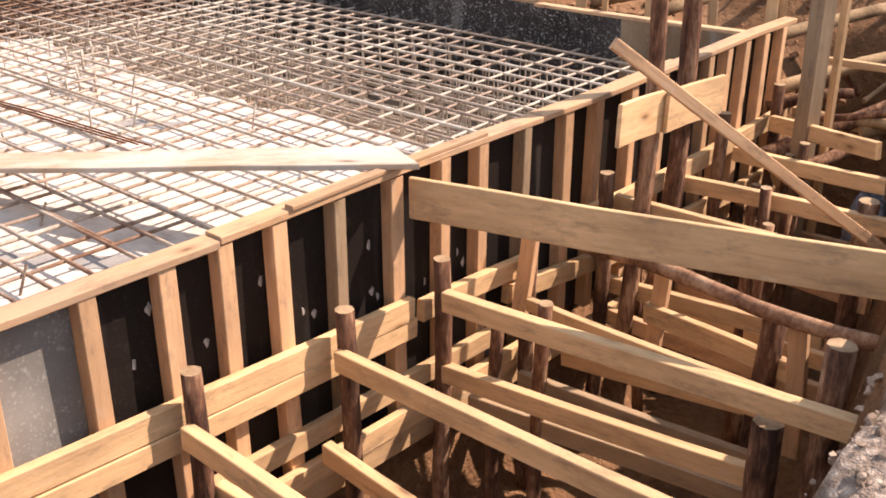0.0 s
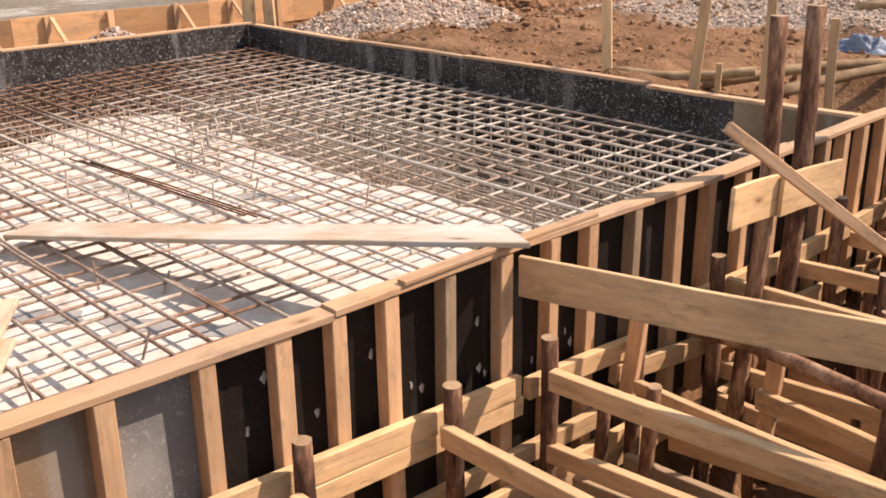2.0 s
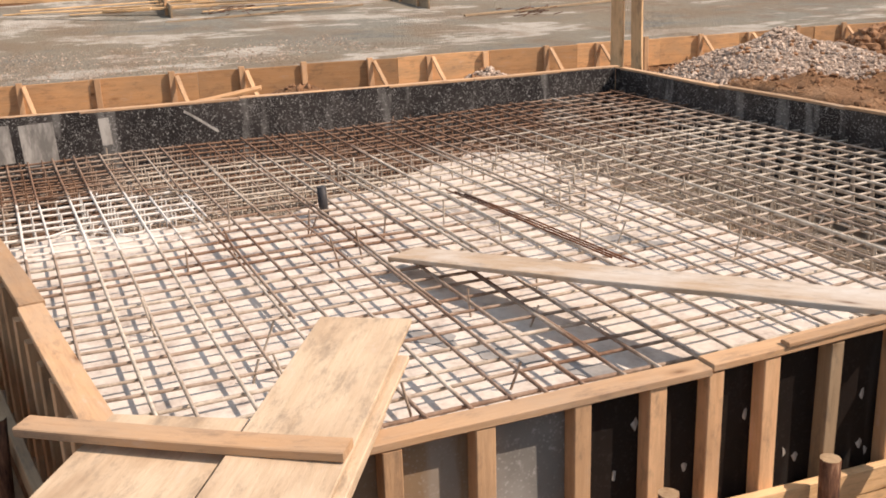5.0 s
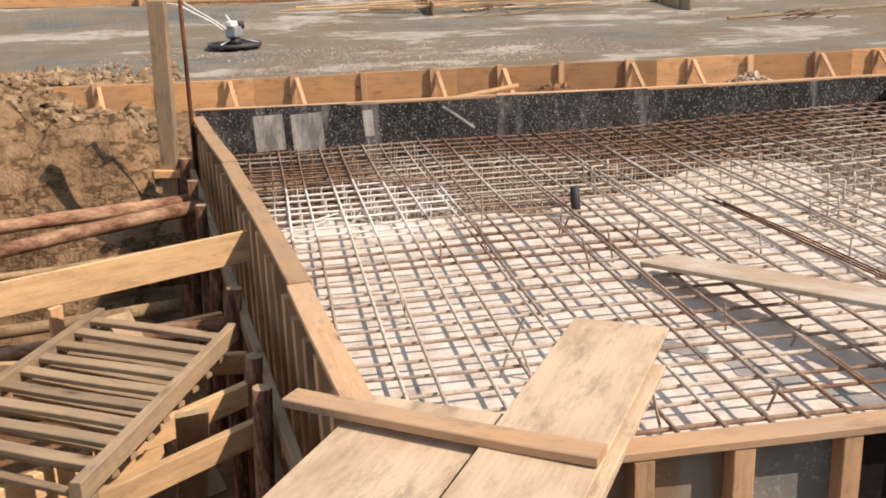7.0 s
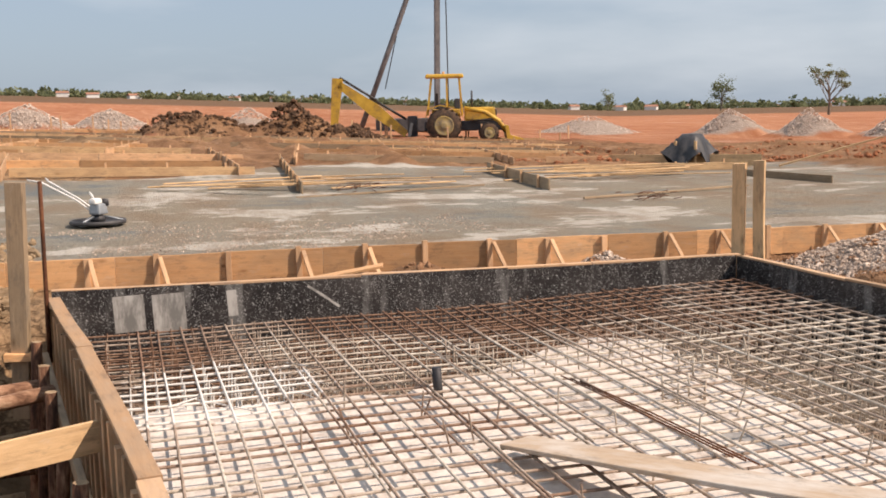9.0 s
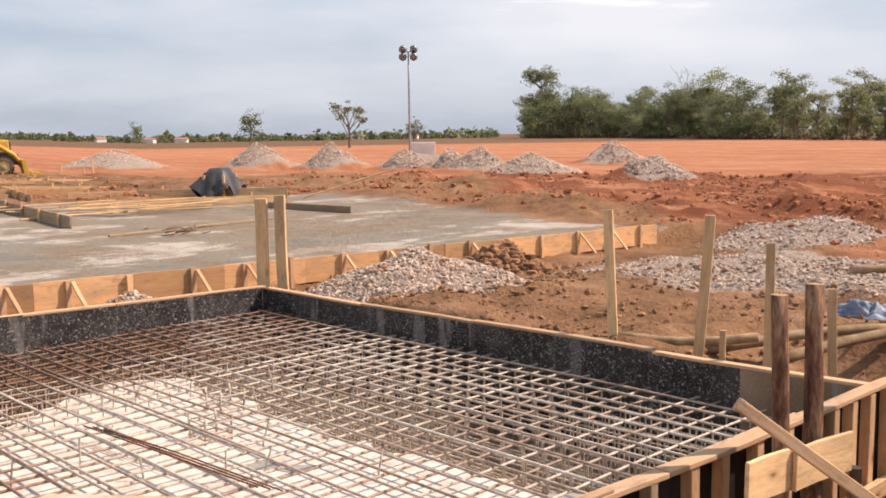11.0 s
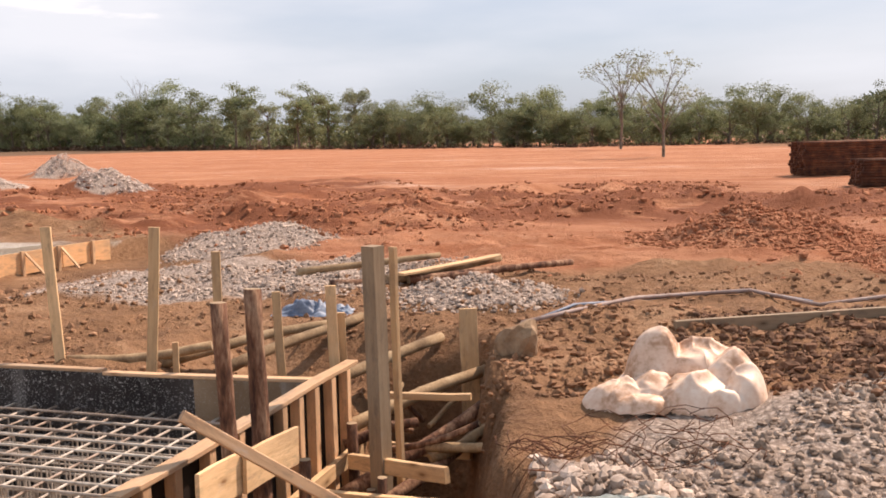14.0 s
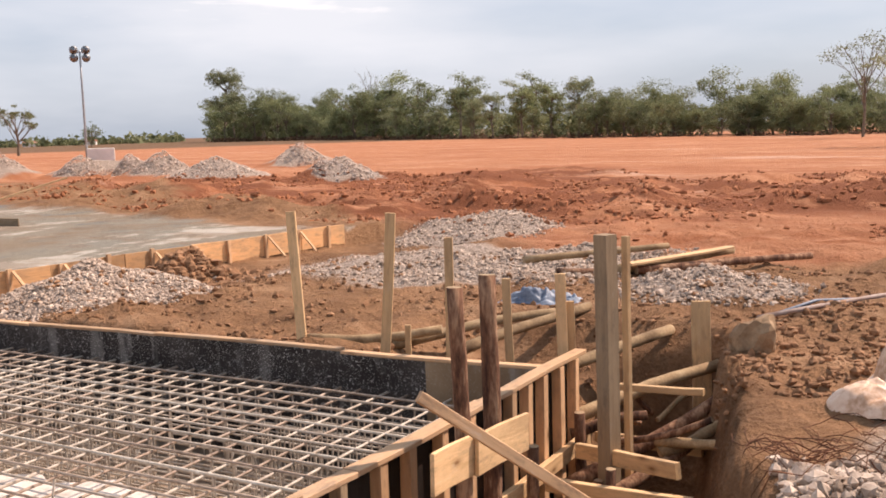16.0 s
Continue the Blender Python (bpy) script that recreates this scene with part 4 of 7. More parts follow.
for a, b in ((-7.62, -5.2), (-5.19, -2.07), (-2.06, 0.0)):
    part("capping_board", board_mesh("capping_board", (a, left_wall_y(a), -0.015), (b, left_wall_y(b), -0.015), 0.12, 0.03, M_CAP, warp=0.006, segs=6), left)
for za, zb in ((-0.42, -0.55), (-0.95, -1.0)):
    part("waling", board_mesh("waling", (-6.8, left_wall_y(-6.8) - 0.17, za), (-0.4, left_wall_y(-0.4) - 0.17, zb), 0.05, 0.12, M_OLDWOOD, side=(0, 1, 0)), left)

far_l = thing("formwork_wall", "black cement-splashed formwork wall of the pit", "formwork")
far_l.matrix_world = pose(0, 0, 0.04, -0.85, 0, 0)
ys = np.linspace(-0.50, 7.2, 8)
for a, b in zip(ys[:-1], ys[1:]):
    part("plywood_panel", box_mesh("plywood_panel", (0.018, b - a - 0.001, 1.3), M_PLYIN, 0), far_l, "", pose(-7.71, (a + b) / 2, -0.66))
for k, y in enumerate(np.arange(-0.3, 7.2, 0.42)):
    part("stud", stud_a, far_l, "", pose(-7.76, y, -0.03, 0, 0, 90))
for a, b in ((-0.5, 2.6), (2.61, 5.3), (5.31, 7.26)):
    part("capping_board", board_mesh("capping_board", (-7.745, a, -0.012), (-7.745, b, -0.012), 0.085, 0.026, M_CAP, warp=0.006), far_l)

far_r = thing("formwork_wall", "black cement-splashed formwork wall of the pit", "formwork")
far_r.matrix_world = pose(0, 0, -0.005, 0, -0.52, 0)
xe = [-7.70, -6.7, -5.5, -4.35, -3.2, -2.1, -1.08, -0.1]
for k, (a, b) in enumerate(zip(xe[:-1], xe[1:])):
    part("plywood_panel", box_mesh("plywood_panel", (b - a - 0.001, 0.018, 1.3), M_PLYBROWN if k == 6 else M_PLYIN, 0), far_r, "bare brown plywood panel" if k == 6 else "", pose((a + b) / 2, 7.21, -0.66))
for k, x in enumerate(np.arange(-7.4, -0.2, 0.42)):
    part("stud", stud_a, far_r, "", pose(x, 7.262, -0.03))
for a, b, lift in ((-7.6, -5.75, 0), (-5.74, -4.0, 0.0), (-4.0, -1.9, 0.012), (-1.89, -0.1, 0)):
    part("capping_board", board_mesh("capping_board", (a, 7.235, -0.012 + lift), (b, 7.235, -0.012 + lift), 0.08, 0.026, M_CAP, warp=0.006), far_r)

# ---------------------------------------------------------------- reinforcement
mesh_thing = thing("reinforcement_mesh", "rusty steel reinforcement grid dusted with cement", "rebar")


def bar_mesh(name, r):
    v, f = [], []
    segs, sides = 14, 6
    for s in range(segs + 1):
        t = s / segs
        o = (0.006 * math.sin(9 * t + r * 1000), 0.008 * math.sin(7 * t + r * 300))
        for k in range(sides):
            a = 6.2832 * k / sides
            v.append((t, o[0] + r * math.cos(a), o[1] + r * math.sin(a)))
    for s in range(segs):
        for k in range(sides):
            k2 = (k + 1) % sides
            f.append((s * sides + k, (s + 1) * sides + k, (s + 1) * sides + k2, s * sides + k2))
    f.append(tuple(range(sides)))
    f.append(tuple(segs * sides + k for k in range(sides - 1, -1, -1)))
    return mesh_of(name, v, f, M_REBAR, smooth=True)


bars = [bar_mesh("rebar", r) for r in (0.0095, 0.010, 0.011)]


def lay_bar(p, q):
    p, q = Vector(p), Vector(q)
    d = q - p
    ob = part("rebar", random.choice(bars), mesh_thing)
    ob.matrix_basis = Matrix.Translation(p) @ Matrix.Rotation(math.atan2(d.y, d.x), 4, "Z") @ Matrix.Rotation(-math.asin(d.z / d.length), 4, "Y") @ Matrix.Diagonal((d.length, 1, 1, 1))


TOP_Z = -0.375


def lift(y):
    """The grid climbs a little towards the far wall."""
    return 0.075 * max(0.0, y - 3.2) / 4.0


y = 0.30
while y < 7.15:
    xa = -7.52
    if left_wall_y(-0.3) + 0.06 > y:
        xb = (y - 0.64) / 0.135
    else:
        xb = -0.16
    if xb - xa > 0.5:
        zb = TOP_Z + lift(y)
        lay_bar((xa + random.uniform(0, 0.1), y + random.uniform(-0.03, 0.03), zb + random.uniform(-0.012, 0.006)), (min(xb, -0.14), y + random.uniform(-0.03, 0.03), zb + random.uniform(-0.012, 0.006)))
    if 0.7 < y < 4.6 and random.random() < 0.45:  # doubled bars at laps
        lay_bar((-6.5, y + 0.03, TOP_Z + lift(y)), (random.uniform(-3.0, -0.5), y + random.uniform(0.02, 0.05), TOP_Z + lift(y)))
    y += 0.2 + random.uniform(-0.03, 0.03)
x = -7.45
while x < -0.15:
    xm = x + random.uniform(-0.03, 0.03)
    lay_bar((x + random.uniform(-0.03, 0.03), left_wall_y(x) + 0.05, TOP_Z - 0.02), (xm, 3.25, TOP_Z - 0.02))
    lay_bar((xm, 3.2, TOP_Z - 0.02), (x + random.uniform(-0.03, 0.03), 7.18, TOP_Z - 0.02 + lift(7.18) + random.uniform(-0.005, 0.005)))
    x += 0.2 + random.uniform(-0.03, 0.03)

# lower layers, stirrup legs and chairs, too many to count
rv, rf = [], []


def thin_bar(p, q, r=0.008, sides=5):
    p, q = Vector(p), Vector(q)
    t = (q - p).normalized()
    s = t.orthogonal().normalized()
    u = t.cross(s)
    o = len(rv)
    for e in (p, q):
        for k in range(sides):
            a = 6.2832 * k / sides
            rv.append(tuple(e + s * r * math.cos(a) + u * r * math.sin(a)))
    for k in range(sides):
        k2 = (k + 1) % sides
        rf.append((o + k, o + k2, o + sides + k2, o + sides + k))


for k in range(10):
    thin_bar((-7.5, 5.0 + 0.22 * k, -0.50), (-0.15 if k > 1 else -3.0, 5.0 + 0.22 * k, -0.50))
for k in range(24):
    y = random.uniform(0.8, 5.4)
    x = random.uniform(-5.0, -1.2)
    if k % 2:
        thin_bar((x, y, -0.505), (x + random.uniform(0.6, 1.4), y + random.uniform(-0.1, 0.1), -0.50))
for zc in (-0.62, -0.76, -0.92):
    for k in range(12):
        thin_bar((-7.5, 5.05 + 0.185 * k, zc), (-0.15 if k > 1 else -3.2, 5.05 + 0.185 * k, zc))
    for k in range(13):
        thin_bar((-7.5 + 0.22 * k, left_wall_y(-7.5 + 0.22 * k) + 0.08, zc), (-7.5 + 0.22 * k, 7.1, zc))
for k in range(37):
    for j in range(10):
        thin_bar((-7.4 + 0.198 * k, 5.2 + 0.2 * j, -0.37), (-7.4 + 0.198 * k + random.uniform(-0.03, 0.03), 5.2 + 0.2 * j + random.uniform(-0.03, 0.03), -1.04), 0.007)
for k in range(13):
    for j in range(28):
        thin_bar((-7.45 + 0.22 * k, 0.0 + 0.2 * j, -0.37 + 0.05 * (random.random() < 0.2)), (-7.45 + 0.22 * k + random.uniform(-0.05, 0.05), 0.0 + 0.2 * j + random.uniform(-0.05, 0.05), -1.04), 0.007)
for k in range(70):
    x, y = random.uniform(-7.4, -4.9), random.uniform(0.3, 5.6)
    z = random.uniform(-0.72, -0.42)
    thin_bar((x, y, z), (x + random.uniform(0.3, 1.0), y + random.uniform(-0.5, 0.5), z + random.uniform(-0.08, 0.12)), 0.006)
for k in range(34):
    x, y = random.uniform(-5.3, -0.4), random.uniform(0.8, 5.5)
    lean = random.uniform(-0.06, 0.06)
    thin_bar((x, y, -0.46), (x + lean, y + lean, random.uniform(-0.34, -0.22)), 0.007)
tagged(part("lower_bar_layer", mesh_of("lower_bar_layer", rv, rf, M_REBAR, smooth=True), mesh_thing), kind="stuff")
# starter cages standing out of the grid
for cx, cy in ((-5.35, 2.95), (-4.25, 4.6), (-3.62, 4.1)):
    cage = thing("starter_cage", "small rusty column starter cage tied in the grid", "rebar", "starter cages")
    for dx in (-0.11, 0.11):
        for dy in (-0.11, 0.11):
            part("upright_bar", tube_mesh("upright_bar", [(cx + dx, cy + dy, -0.46), (cx + dx, cy + dy, -0.36), (cx + dx * 1.1, cy + dy, -0.27)], 0.009, M_REBAR), cage)
    for z in (-0.42, -0.31):
        part("stirrup", tube_mesh("stirrup", [(cx - 0.12, cy - 0.12, z), (cx + 0.12, cy - 0.12, z), (cx + 0.12, cy + 0.12, z), (cx - 0.12, cy + 0.12, z), (cx - 0.12, cy - 0.12, z)], 0.006, M_REBAR), cage)
for y0, y1, z0 in ((0.06, 0.36, -0.46), (0.44, 0.76, -0.50), (1.18, 1.28, -0.36)):
    part("cement_run", board_mesh("cement_run", (-7.700, (y0 + y1) / 2, -0.09), (-7.700, (y0 + y1) / 2 + 0.02, z0), 0.004, y1 - y0, M_RUN, side=(1, 0, 0), warp=0.0005, bevel=0.001), far_l, "grey cement run dried on the plywood")
pipe = tagged(part("pipe_sleeve", pole_mesh("pipe_sleeve", (-4.40, 2.45, -0.46), (-4.42, 2.44, -0.22), 0.035, 0.035, M_DARKMETAL, 0.0, 2, 12)), "dark plastic pipe sleeve among the bars", "pipe")
part("cement_splash", board_mesh("cement_splash", (-7.699, 2.02, -0.09), (-7.699, 2.36, -0.33), 0.004, 0.026, M_RUN, side=(1, 0, 0)), far_l, "white cement run on the black plywood")
for k in range(3):  # loose rusty bars left on the grid
    y0 = 3.44 + 0.035 * k
    tagged(part("loose_rebar", tube_mesh("loose_rebar", [(-4.3 + 0.1 * k, y0 - 0.02, -0.352), (-3.2, y0 + 0.08, -0.35), (-2.2 + 0.08 * k, y0 + 0.16, -0.35)], 0.006, M_STEELDARK)), "rusty loose bar lying on the grid", "rebar", "loose bars")


# ---------------------------------------------------------------- planks on the pit
tagged(part("loose_plank", board_mesh("loose_plank", (-2.93, 2.51, -0.346), (-0.02, 3.68, 0.030), 0.27, 0.028, M_DUSTWOOD, warp=0.008, segs=8, skew=0.9)),
       "cement-dusted plank lying across the bars and rim", "plank")

gang = thing("plank_walkway", "pale plywood boards with a nailed batten over the rim", "walkway")
dirv = Vector((0.83, -0.52, 0)).normalized()
nrm = Vector((-dirv.y, dirv.x, 0))
tip = Vector((-0.895, 1.55, 0))
part("packing_board", board_mesh("packing_board", tip + dirv * 0.7 + nrm * 0.12 + Vector((0, 0, 0.016)), tip + dirv * 3.2 + nrm * 0.12 + Vector((0, 0, 0.016)), 0.20, 0.03, M_PLYTOP), gang)
part("board", board_mesh("board", tip + dirv * 0.3 + nrm * 0.05 + Vector((0, 0, 0.05)), tip + dirv * 3.2 + nrm * 0.03 + Vector((0, 0, 0.05)), 0.38, 0.022, M_PLYTOP, warp=0.004), gang)
part("board", board_mesh("board", tip + Vector((0, 0, 0.078)), tip + dirv * 3.2 + Vector((0, 0, 0.078)), 0.39, 0.022, M_PLYTOP, warp=0.004), gang)
side = tip - nrm * 0.46 + dirv * 0.86
part("board", board_mesh("board", side + Vector((0, 0, 0.05)), side + dirv * 2.3 + Vector((0, 0, 0.05)), 0.50, 0.022, M_PLYTOP, warp=0.004), gang)
part("batten", board_mesh("batten", (-0.49, 0.20, 0.105), (0.18, 1.11, 0.112), 0.10, 0.034, M_CAP, warp=0.004, segs=5), gang)


# ---------------------------------------------------------------- trench timbers, near side
def stake(p, h, r=0.042, lean=(0, 0), m=None, cut=True, base=-2.3):
    x, y = p
    ob = part("timber_stake", pole_mesh("timber_stake", (x + lean[0], y + lean[1], base), (x, y, h), r * 1.08, r, m or M_BARK, 0.01, 6, 9, M_CUT))
    return tagged(ob, "round bark-brown timber stake driven beside the formwork", "stake", "trench stakes")


for x, y, h in ((0.11, 2.35, -0.42), (0.11, 3.15, -0.47), (0.11, 3.78, -0.46), (0.11, 5.21, -0.43), (0.12, 6.03, -0.47), (0.11, 6.62, -0.40), (0.11, 7.45, -0.38), (0.12, 4.48, -0.65)):
    stake((x, y), h)
for x, y, h in ((1.87, 4.15, -0.42), (1.75, 3.85, -0.68), (1.35, 4.75, -0.7), (1.62, 3.3, -0.9), (1.25, 6.2, -0.6)):
    stake((x, y), h, 0.06)
for x, y, h, lx, r in ((0.30, 5.30, 0.90, -0.06, 0.045), (0.30, 5.70, 0.91, -0.16, 0.052)):
    ob = part("tall_pole", pole_mesh("tall_pole", (x + 0.0, y + lx, -1.5), (x, y, h), r * 1.15, r, M_BARK, 0.032, 12, 10, M_CUT))
    tagged(ob, "tall reddish-brown round pole standing beside the formwork", "pole", "tall poles")


def beam(p0, p1, w, h, m=M_PINE, label="sawn pine strut braced across the trench", name="trench_strut", side=None, skew=0.0):
    return tagged(part(name, board_mesh(name, p0, p1, w, h, m, side=side, warp=0.006, segs=5, skew=skew)), label, "strut", "trench struts")


beam((0.19, 3.72, -0.62), (2.16, 3.80, -0.55), 0.06, 0.10)
beam((0.12, 3.09, -0.70), (1.80, 3.07, -0.64), 0.055, 0.10)
beam((0.12, 3.78, -1.07), (1.70, 3.90, -1.0), 0.055, 0.10)
beam((0.12, 2.30, -0.68), (1.15, 2.32, -0.72), 0.055, 0.10)
beam((0.12, 2.42, -1.0), (1.7, 2.52, -1.0), 0.055, 0.10)
beam((0.12, 3.0, -1.12), (1.6, 2.9, -1.15), 0.055, 0.10)
beam((0.12, 6.12, -0.75), (1.40, 6.14, -0.71), 0.055, 0.10)
beam((0.12, 6.82, -0.73), (1.20, 6.64, -0.66), 0.055, 0.10)
beam((0.17, 7.26, -0.62), (1.06, 6.82, -0.50), 0.05, 0.11)
beam((0.08, 5.37, -0.67), (1.70, 5.38, -0.62), 0.05, 0.11)
beam((0.25, 4.30, -0.85), (1.65, 4.18, -0.80), 0.045, 0.07)
beam((0.55, 5.0, -1.08), (1.55, 4.72, -0.97), 0.05, 0.11)
beam((0.10, 4.52, -1.05), (1.5, 4.5, -1.08), 0.05, 0.10)
beam((0.10, 6.3, -1.08), (1.3, 6.3, -1.05), 0.05, 0.10)
beam((0.10, 5.3, -1.15), (1.4, 5.35, -1.1), 0.05, 0.10)
beam((0.004, 3.685, -0.145), (2.02, 4.27, -0.135), 0.028, 0.20, M_PINE, "wide pine plank set on edge across the trench", "edge_plank")
tagged(part("cross_pole", pole_mesh("cross_pole", (0.1, 5.0, -0.84), (1.95, 4.56, -0.56), 0.045, 0.038, M_REDLOG, 0.035, 14, 10, M_CUT)), "grey-brown round pole laid across the trench", "pole")
beam((0.372, 4.85, -0.02), (0.372, 5.34, -0.035), 0.025, 0.23, M_PINE, "pale board nailed to the tall poles", "nailed_board")
beam((0.40, 5.28, -0.04), (0.40, 5.93, -0.07), 0.025, 0.23, M_PINE, "pale board nailed to the tall poles", "nailed_board")
tagged(part("diagonal_brace", board_mesh("diagonal_brace", (0.40, 4.70, 0.44), (1.637, 6.02, -0.90), 0.035, 0.06, M_STUD, side=(1, -0.4, 0))), "brown diagonal brace leaning past the tall poles", "brace")
beam((0.46, 7.12, -2.1), (0.46, 7.12, 1.00), 0.115, 0.12, M_OLDWOOD, "thick weathered square post in the trench", "square_post", side=(0.94, -0.34, 0))
beam((0.54, 7.30, -1.6), (0.54, 7.32, 0.97), 0.055, 0.04, M_PINE, "slim pale upright batten beside the square post", "slim_post", side=(0.94, -0.34, 0))
for p0, p1 in (((0.10, 4.42, -1.12), (0.14, 4.45, -0.55)), ((0.6, 5.0, -1.4), (0.62, 5.02, -0.75)), ((1.55, 4.7, -1.4), (1.5, 4.7, -0.7)), ((1.3, 6.2, -1.3), (1.3, 6.2, -0.7))):
    tagged(part("prop_block", board_mesh("prop_block", p0, p1, 0.045, 0.09, M_STUD, side=(0, 1, 0))), "short upright cleat under a strut", "cleat", "strut cleats")

# ---------------------------------------------------------------- side trench
for x, h, dy in ((-5.65, -0.22, 0), (-4.85, -0.24, 0), (-2.98, -0.3, 0.02), (-1.52, -0.3, 0.0), (-2.05, -0.36, 0.02), (-6.5, -0.2, 0), (-4.1, -0.4, 0.0)):
    stake((x, left_wall_y(x) - 0.27 + dy), h, 0.045, (0.0, -0.12))
for p0, p1, r in (((-5.50, -0.36, -0.42), (-4.2, -2.6, -0.42), 0.06), ((-5.75, -0.45, -0.40), (-5.0, -2.9, -0.40), 0.06), ((-3.1, -0.15, -0.60), (-3.4, -2.4, -0.75), 0.06), ((-3.4, -0.3, -0.95), (-3.0, -2.5, -0.85), 0.055)):
    tagged(part("log_strut", pole_mesh("log_strut", p0, p1, r, r * 0.85, M_REDLOG, 0.03, 12, 12, M_CUT)), "reddish-brown debarked log across the side trench", "log", "log struts")
beam((-3.46, 0.02, -0.19), (-2.50, -2.2, -0.21), 0.028, 0.20, M_PINE, "wide pine plank set on edge across the side trench", "edge_plank")
beam((-2.55, -0.02, -0.60), (-3.2, -2.6, -0.70), 0.05, 0.12)
beam((-2.09, 0.03, -0.56), (-1.0, -1.4, -0.58), 0.05, 0.12)
beam((-1.67, 0.08, -0.56), (-0.6, -1.3, -0.58), 0.05, 0.12)
beam((-3.7, -0.2, -0.75), (-3.0, -2.6, -0.80), 0.05, 0.11)
beam((-2.3, -0.5, -0.95), (-1.3, -2.2, -0.95), 0.05, 0.12)
beam((-3.05, -0.75, -0.42), (-2.2, -0.25, -1.2), 0.15, 0.028, M_OLDWOOD, "grey board propped under the ladder", "loose_board")
beam((-2.05, -0.35, -1.2), (-1.55, -0.25, -0.40), 0.15, 0.028, M_OLDWOOD, "grey board propped under the ladder", "loose_board")
beam((-3.35, -1.2, -1.0), (-3.3, -1.15, -0.42), 0.09, 0.03, M_STUD, "short upright cleat under the ladder board", "prop_block")
lad = thing("wooden_ladder", "grey weathered wooden stepladder lying on the struts", "ladder")
tl, tr, bl, br = Vector((-3.0, -0.86, -0.41)), Vector((-2.46, -0.09, -0.39)), Vector((-1.50, -1.42, -0.40)), Vector((-0.96, -0.62, -0.38))
for a, b in ((tl, bl), (tr, br)):
    part("rail", board_mesh("rail", a - (b - a) * 0.03, b + (b - a) * 0.05, 0.05, 0.095, M_OLDWOOD), lad)
for k in range(9):
    f = 0.05 + k / 9.2
    part("rung", board_mesh("rung", tl.lerp(bl, f) + Vector((0, 0, 0.01)), tr.lerp(br, f) + Vector((0, 0, 0.01)), 0.075, 0.028, M_OLDWOOD), lad)
    part("rung", board_mesh("rung", tl.lerp(bl, f + 0.045) + Vector((0, 0, -0.09)), tr.lerp(br, f + 0.045) + Vector((0, 0, -0.09)), 0.045, 0.025, M_OLDWOOD), lad)

# posts at the pit's corners
beam((-7.0, -0.77, -1.0), (-7.0, -0.68, 1.16), 0.15, 0.12, M_OLDWOOD, "thick weathered post at the pit corner", "square_post", side=(0.2, 1, 0))
tagged(part("base_plate_board", board_mesh("base_plate_board", (-6.95, -0.88, -0.42), (-6.93, -0.60, -0.42), 0.10, 0.07, M_ORANGE)), "reddish timber block nailed to the corner post", "block")
tagged(part("steel_rod", pole_mesh("steel_rod", (-7.4, -0.53, -0.6), (-7.4, -0.51, 1.14), 0.022, 0.02, M_STEELDARK, 0.004, 4, 8)), "thin rusty upright rod at the pit corner", "rod")
beam((-8.02, 7.44, -0.4), (-8.02, 7.42, 1.0), 0.15, 0.10, M_PINE, "thick weathered double post at the pit corner", "square_post", side=(0.7, 0.7, 0))
beam((-7.85, 7.62, -0.4), (-7.86, 7.60, 1.04), 0.13, 0.10, M_PINE, "thick weathered double post at the pit corner", "square_post", side=(0.7, 0.7, 0))

# stakes behind the far wall
for x, y, z1, lx, w in ((-2.65, 7.6, 1.08, 0.07, 0.085), (-1.61, 7.6, 1.08, -0.16, 0.085), (-1.06, 7.6, 0.89, -0.04, 0.07), (-0.70, 7.9, 0.53, 0.02, 0.07), (-0.22, 7.9, 0.59, 0.01, 0.085), (-0.18, 7.98, 0.36, 0.0, 0.07), (-1.6, 7.8, 0.10, 0.0, 0.05), (0.59, 9.0, 0.24, 0.0, 0.16)):
    beam((x + lx, y, -0.7), (x, y, z1), w, 0.035, M_PINE, "rough pale pine stake standing in the mud", "site_stake", side=(0.9, 0.4, 0))

# low plywood formwork behind the pit
low = thing("low_formwork", "low orange plywood edge formwork with stakes", "formwork")
yy = list(np.arange(-4.8, 15.5, 1.22)) + [15.85]
for a, b in zip(yy[:-1], yy[1:]):
    pa, pb = (low_form_x(a), a), (low_form_x(b), b)
    part("panel", board_mesh("panel", (*pa, -0.10), (pb[0], pb[1] - 0.004, -0.10), 0.018, 0.36, M_ORANGE, warp=0.006), low)
y = -4.2
k = 0
while y < 15.7:
    x = low_form_x(y) + 0.03
    part("stake", board_mesh("stake", (x, y, -0.5), (x, y, 0.09 + random.uniform(-0.02, 0.03)), 0.045, 0.07, M_STUD, side=(1, 0, 0)), low)
    if k % 3 != 1:
        part("raking_brace", board_mesh("raking_brace", (x + 0.30, y + 0.12, -0.28), (x + 0.02, y + 0.05, 0.06), 0.05, 0.025, M_STUD, side=(0, 1, 0)), low)
    y += 0.76 + random.uniform(-0.06, 0.10)
    k += 1
tagged(part("loose_plank", board_mesh("loose_plank", (-8.3, 1.6, -0.18), (-7.95, 2.9, 0.05), 0.22, 0.028, M_ORANGE)), "orange plank leaning behind the pit wall", "plank")


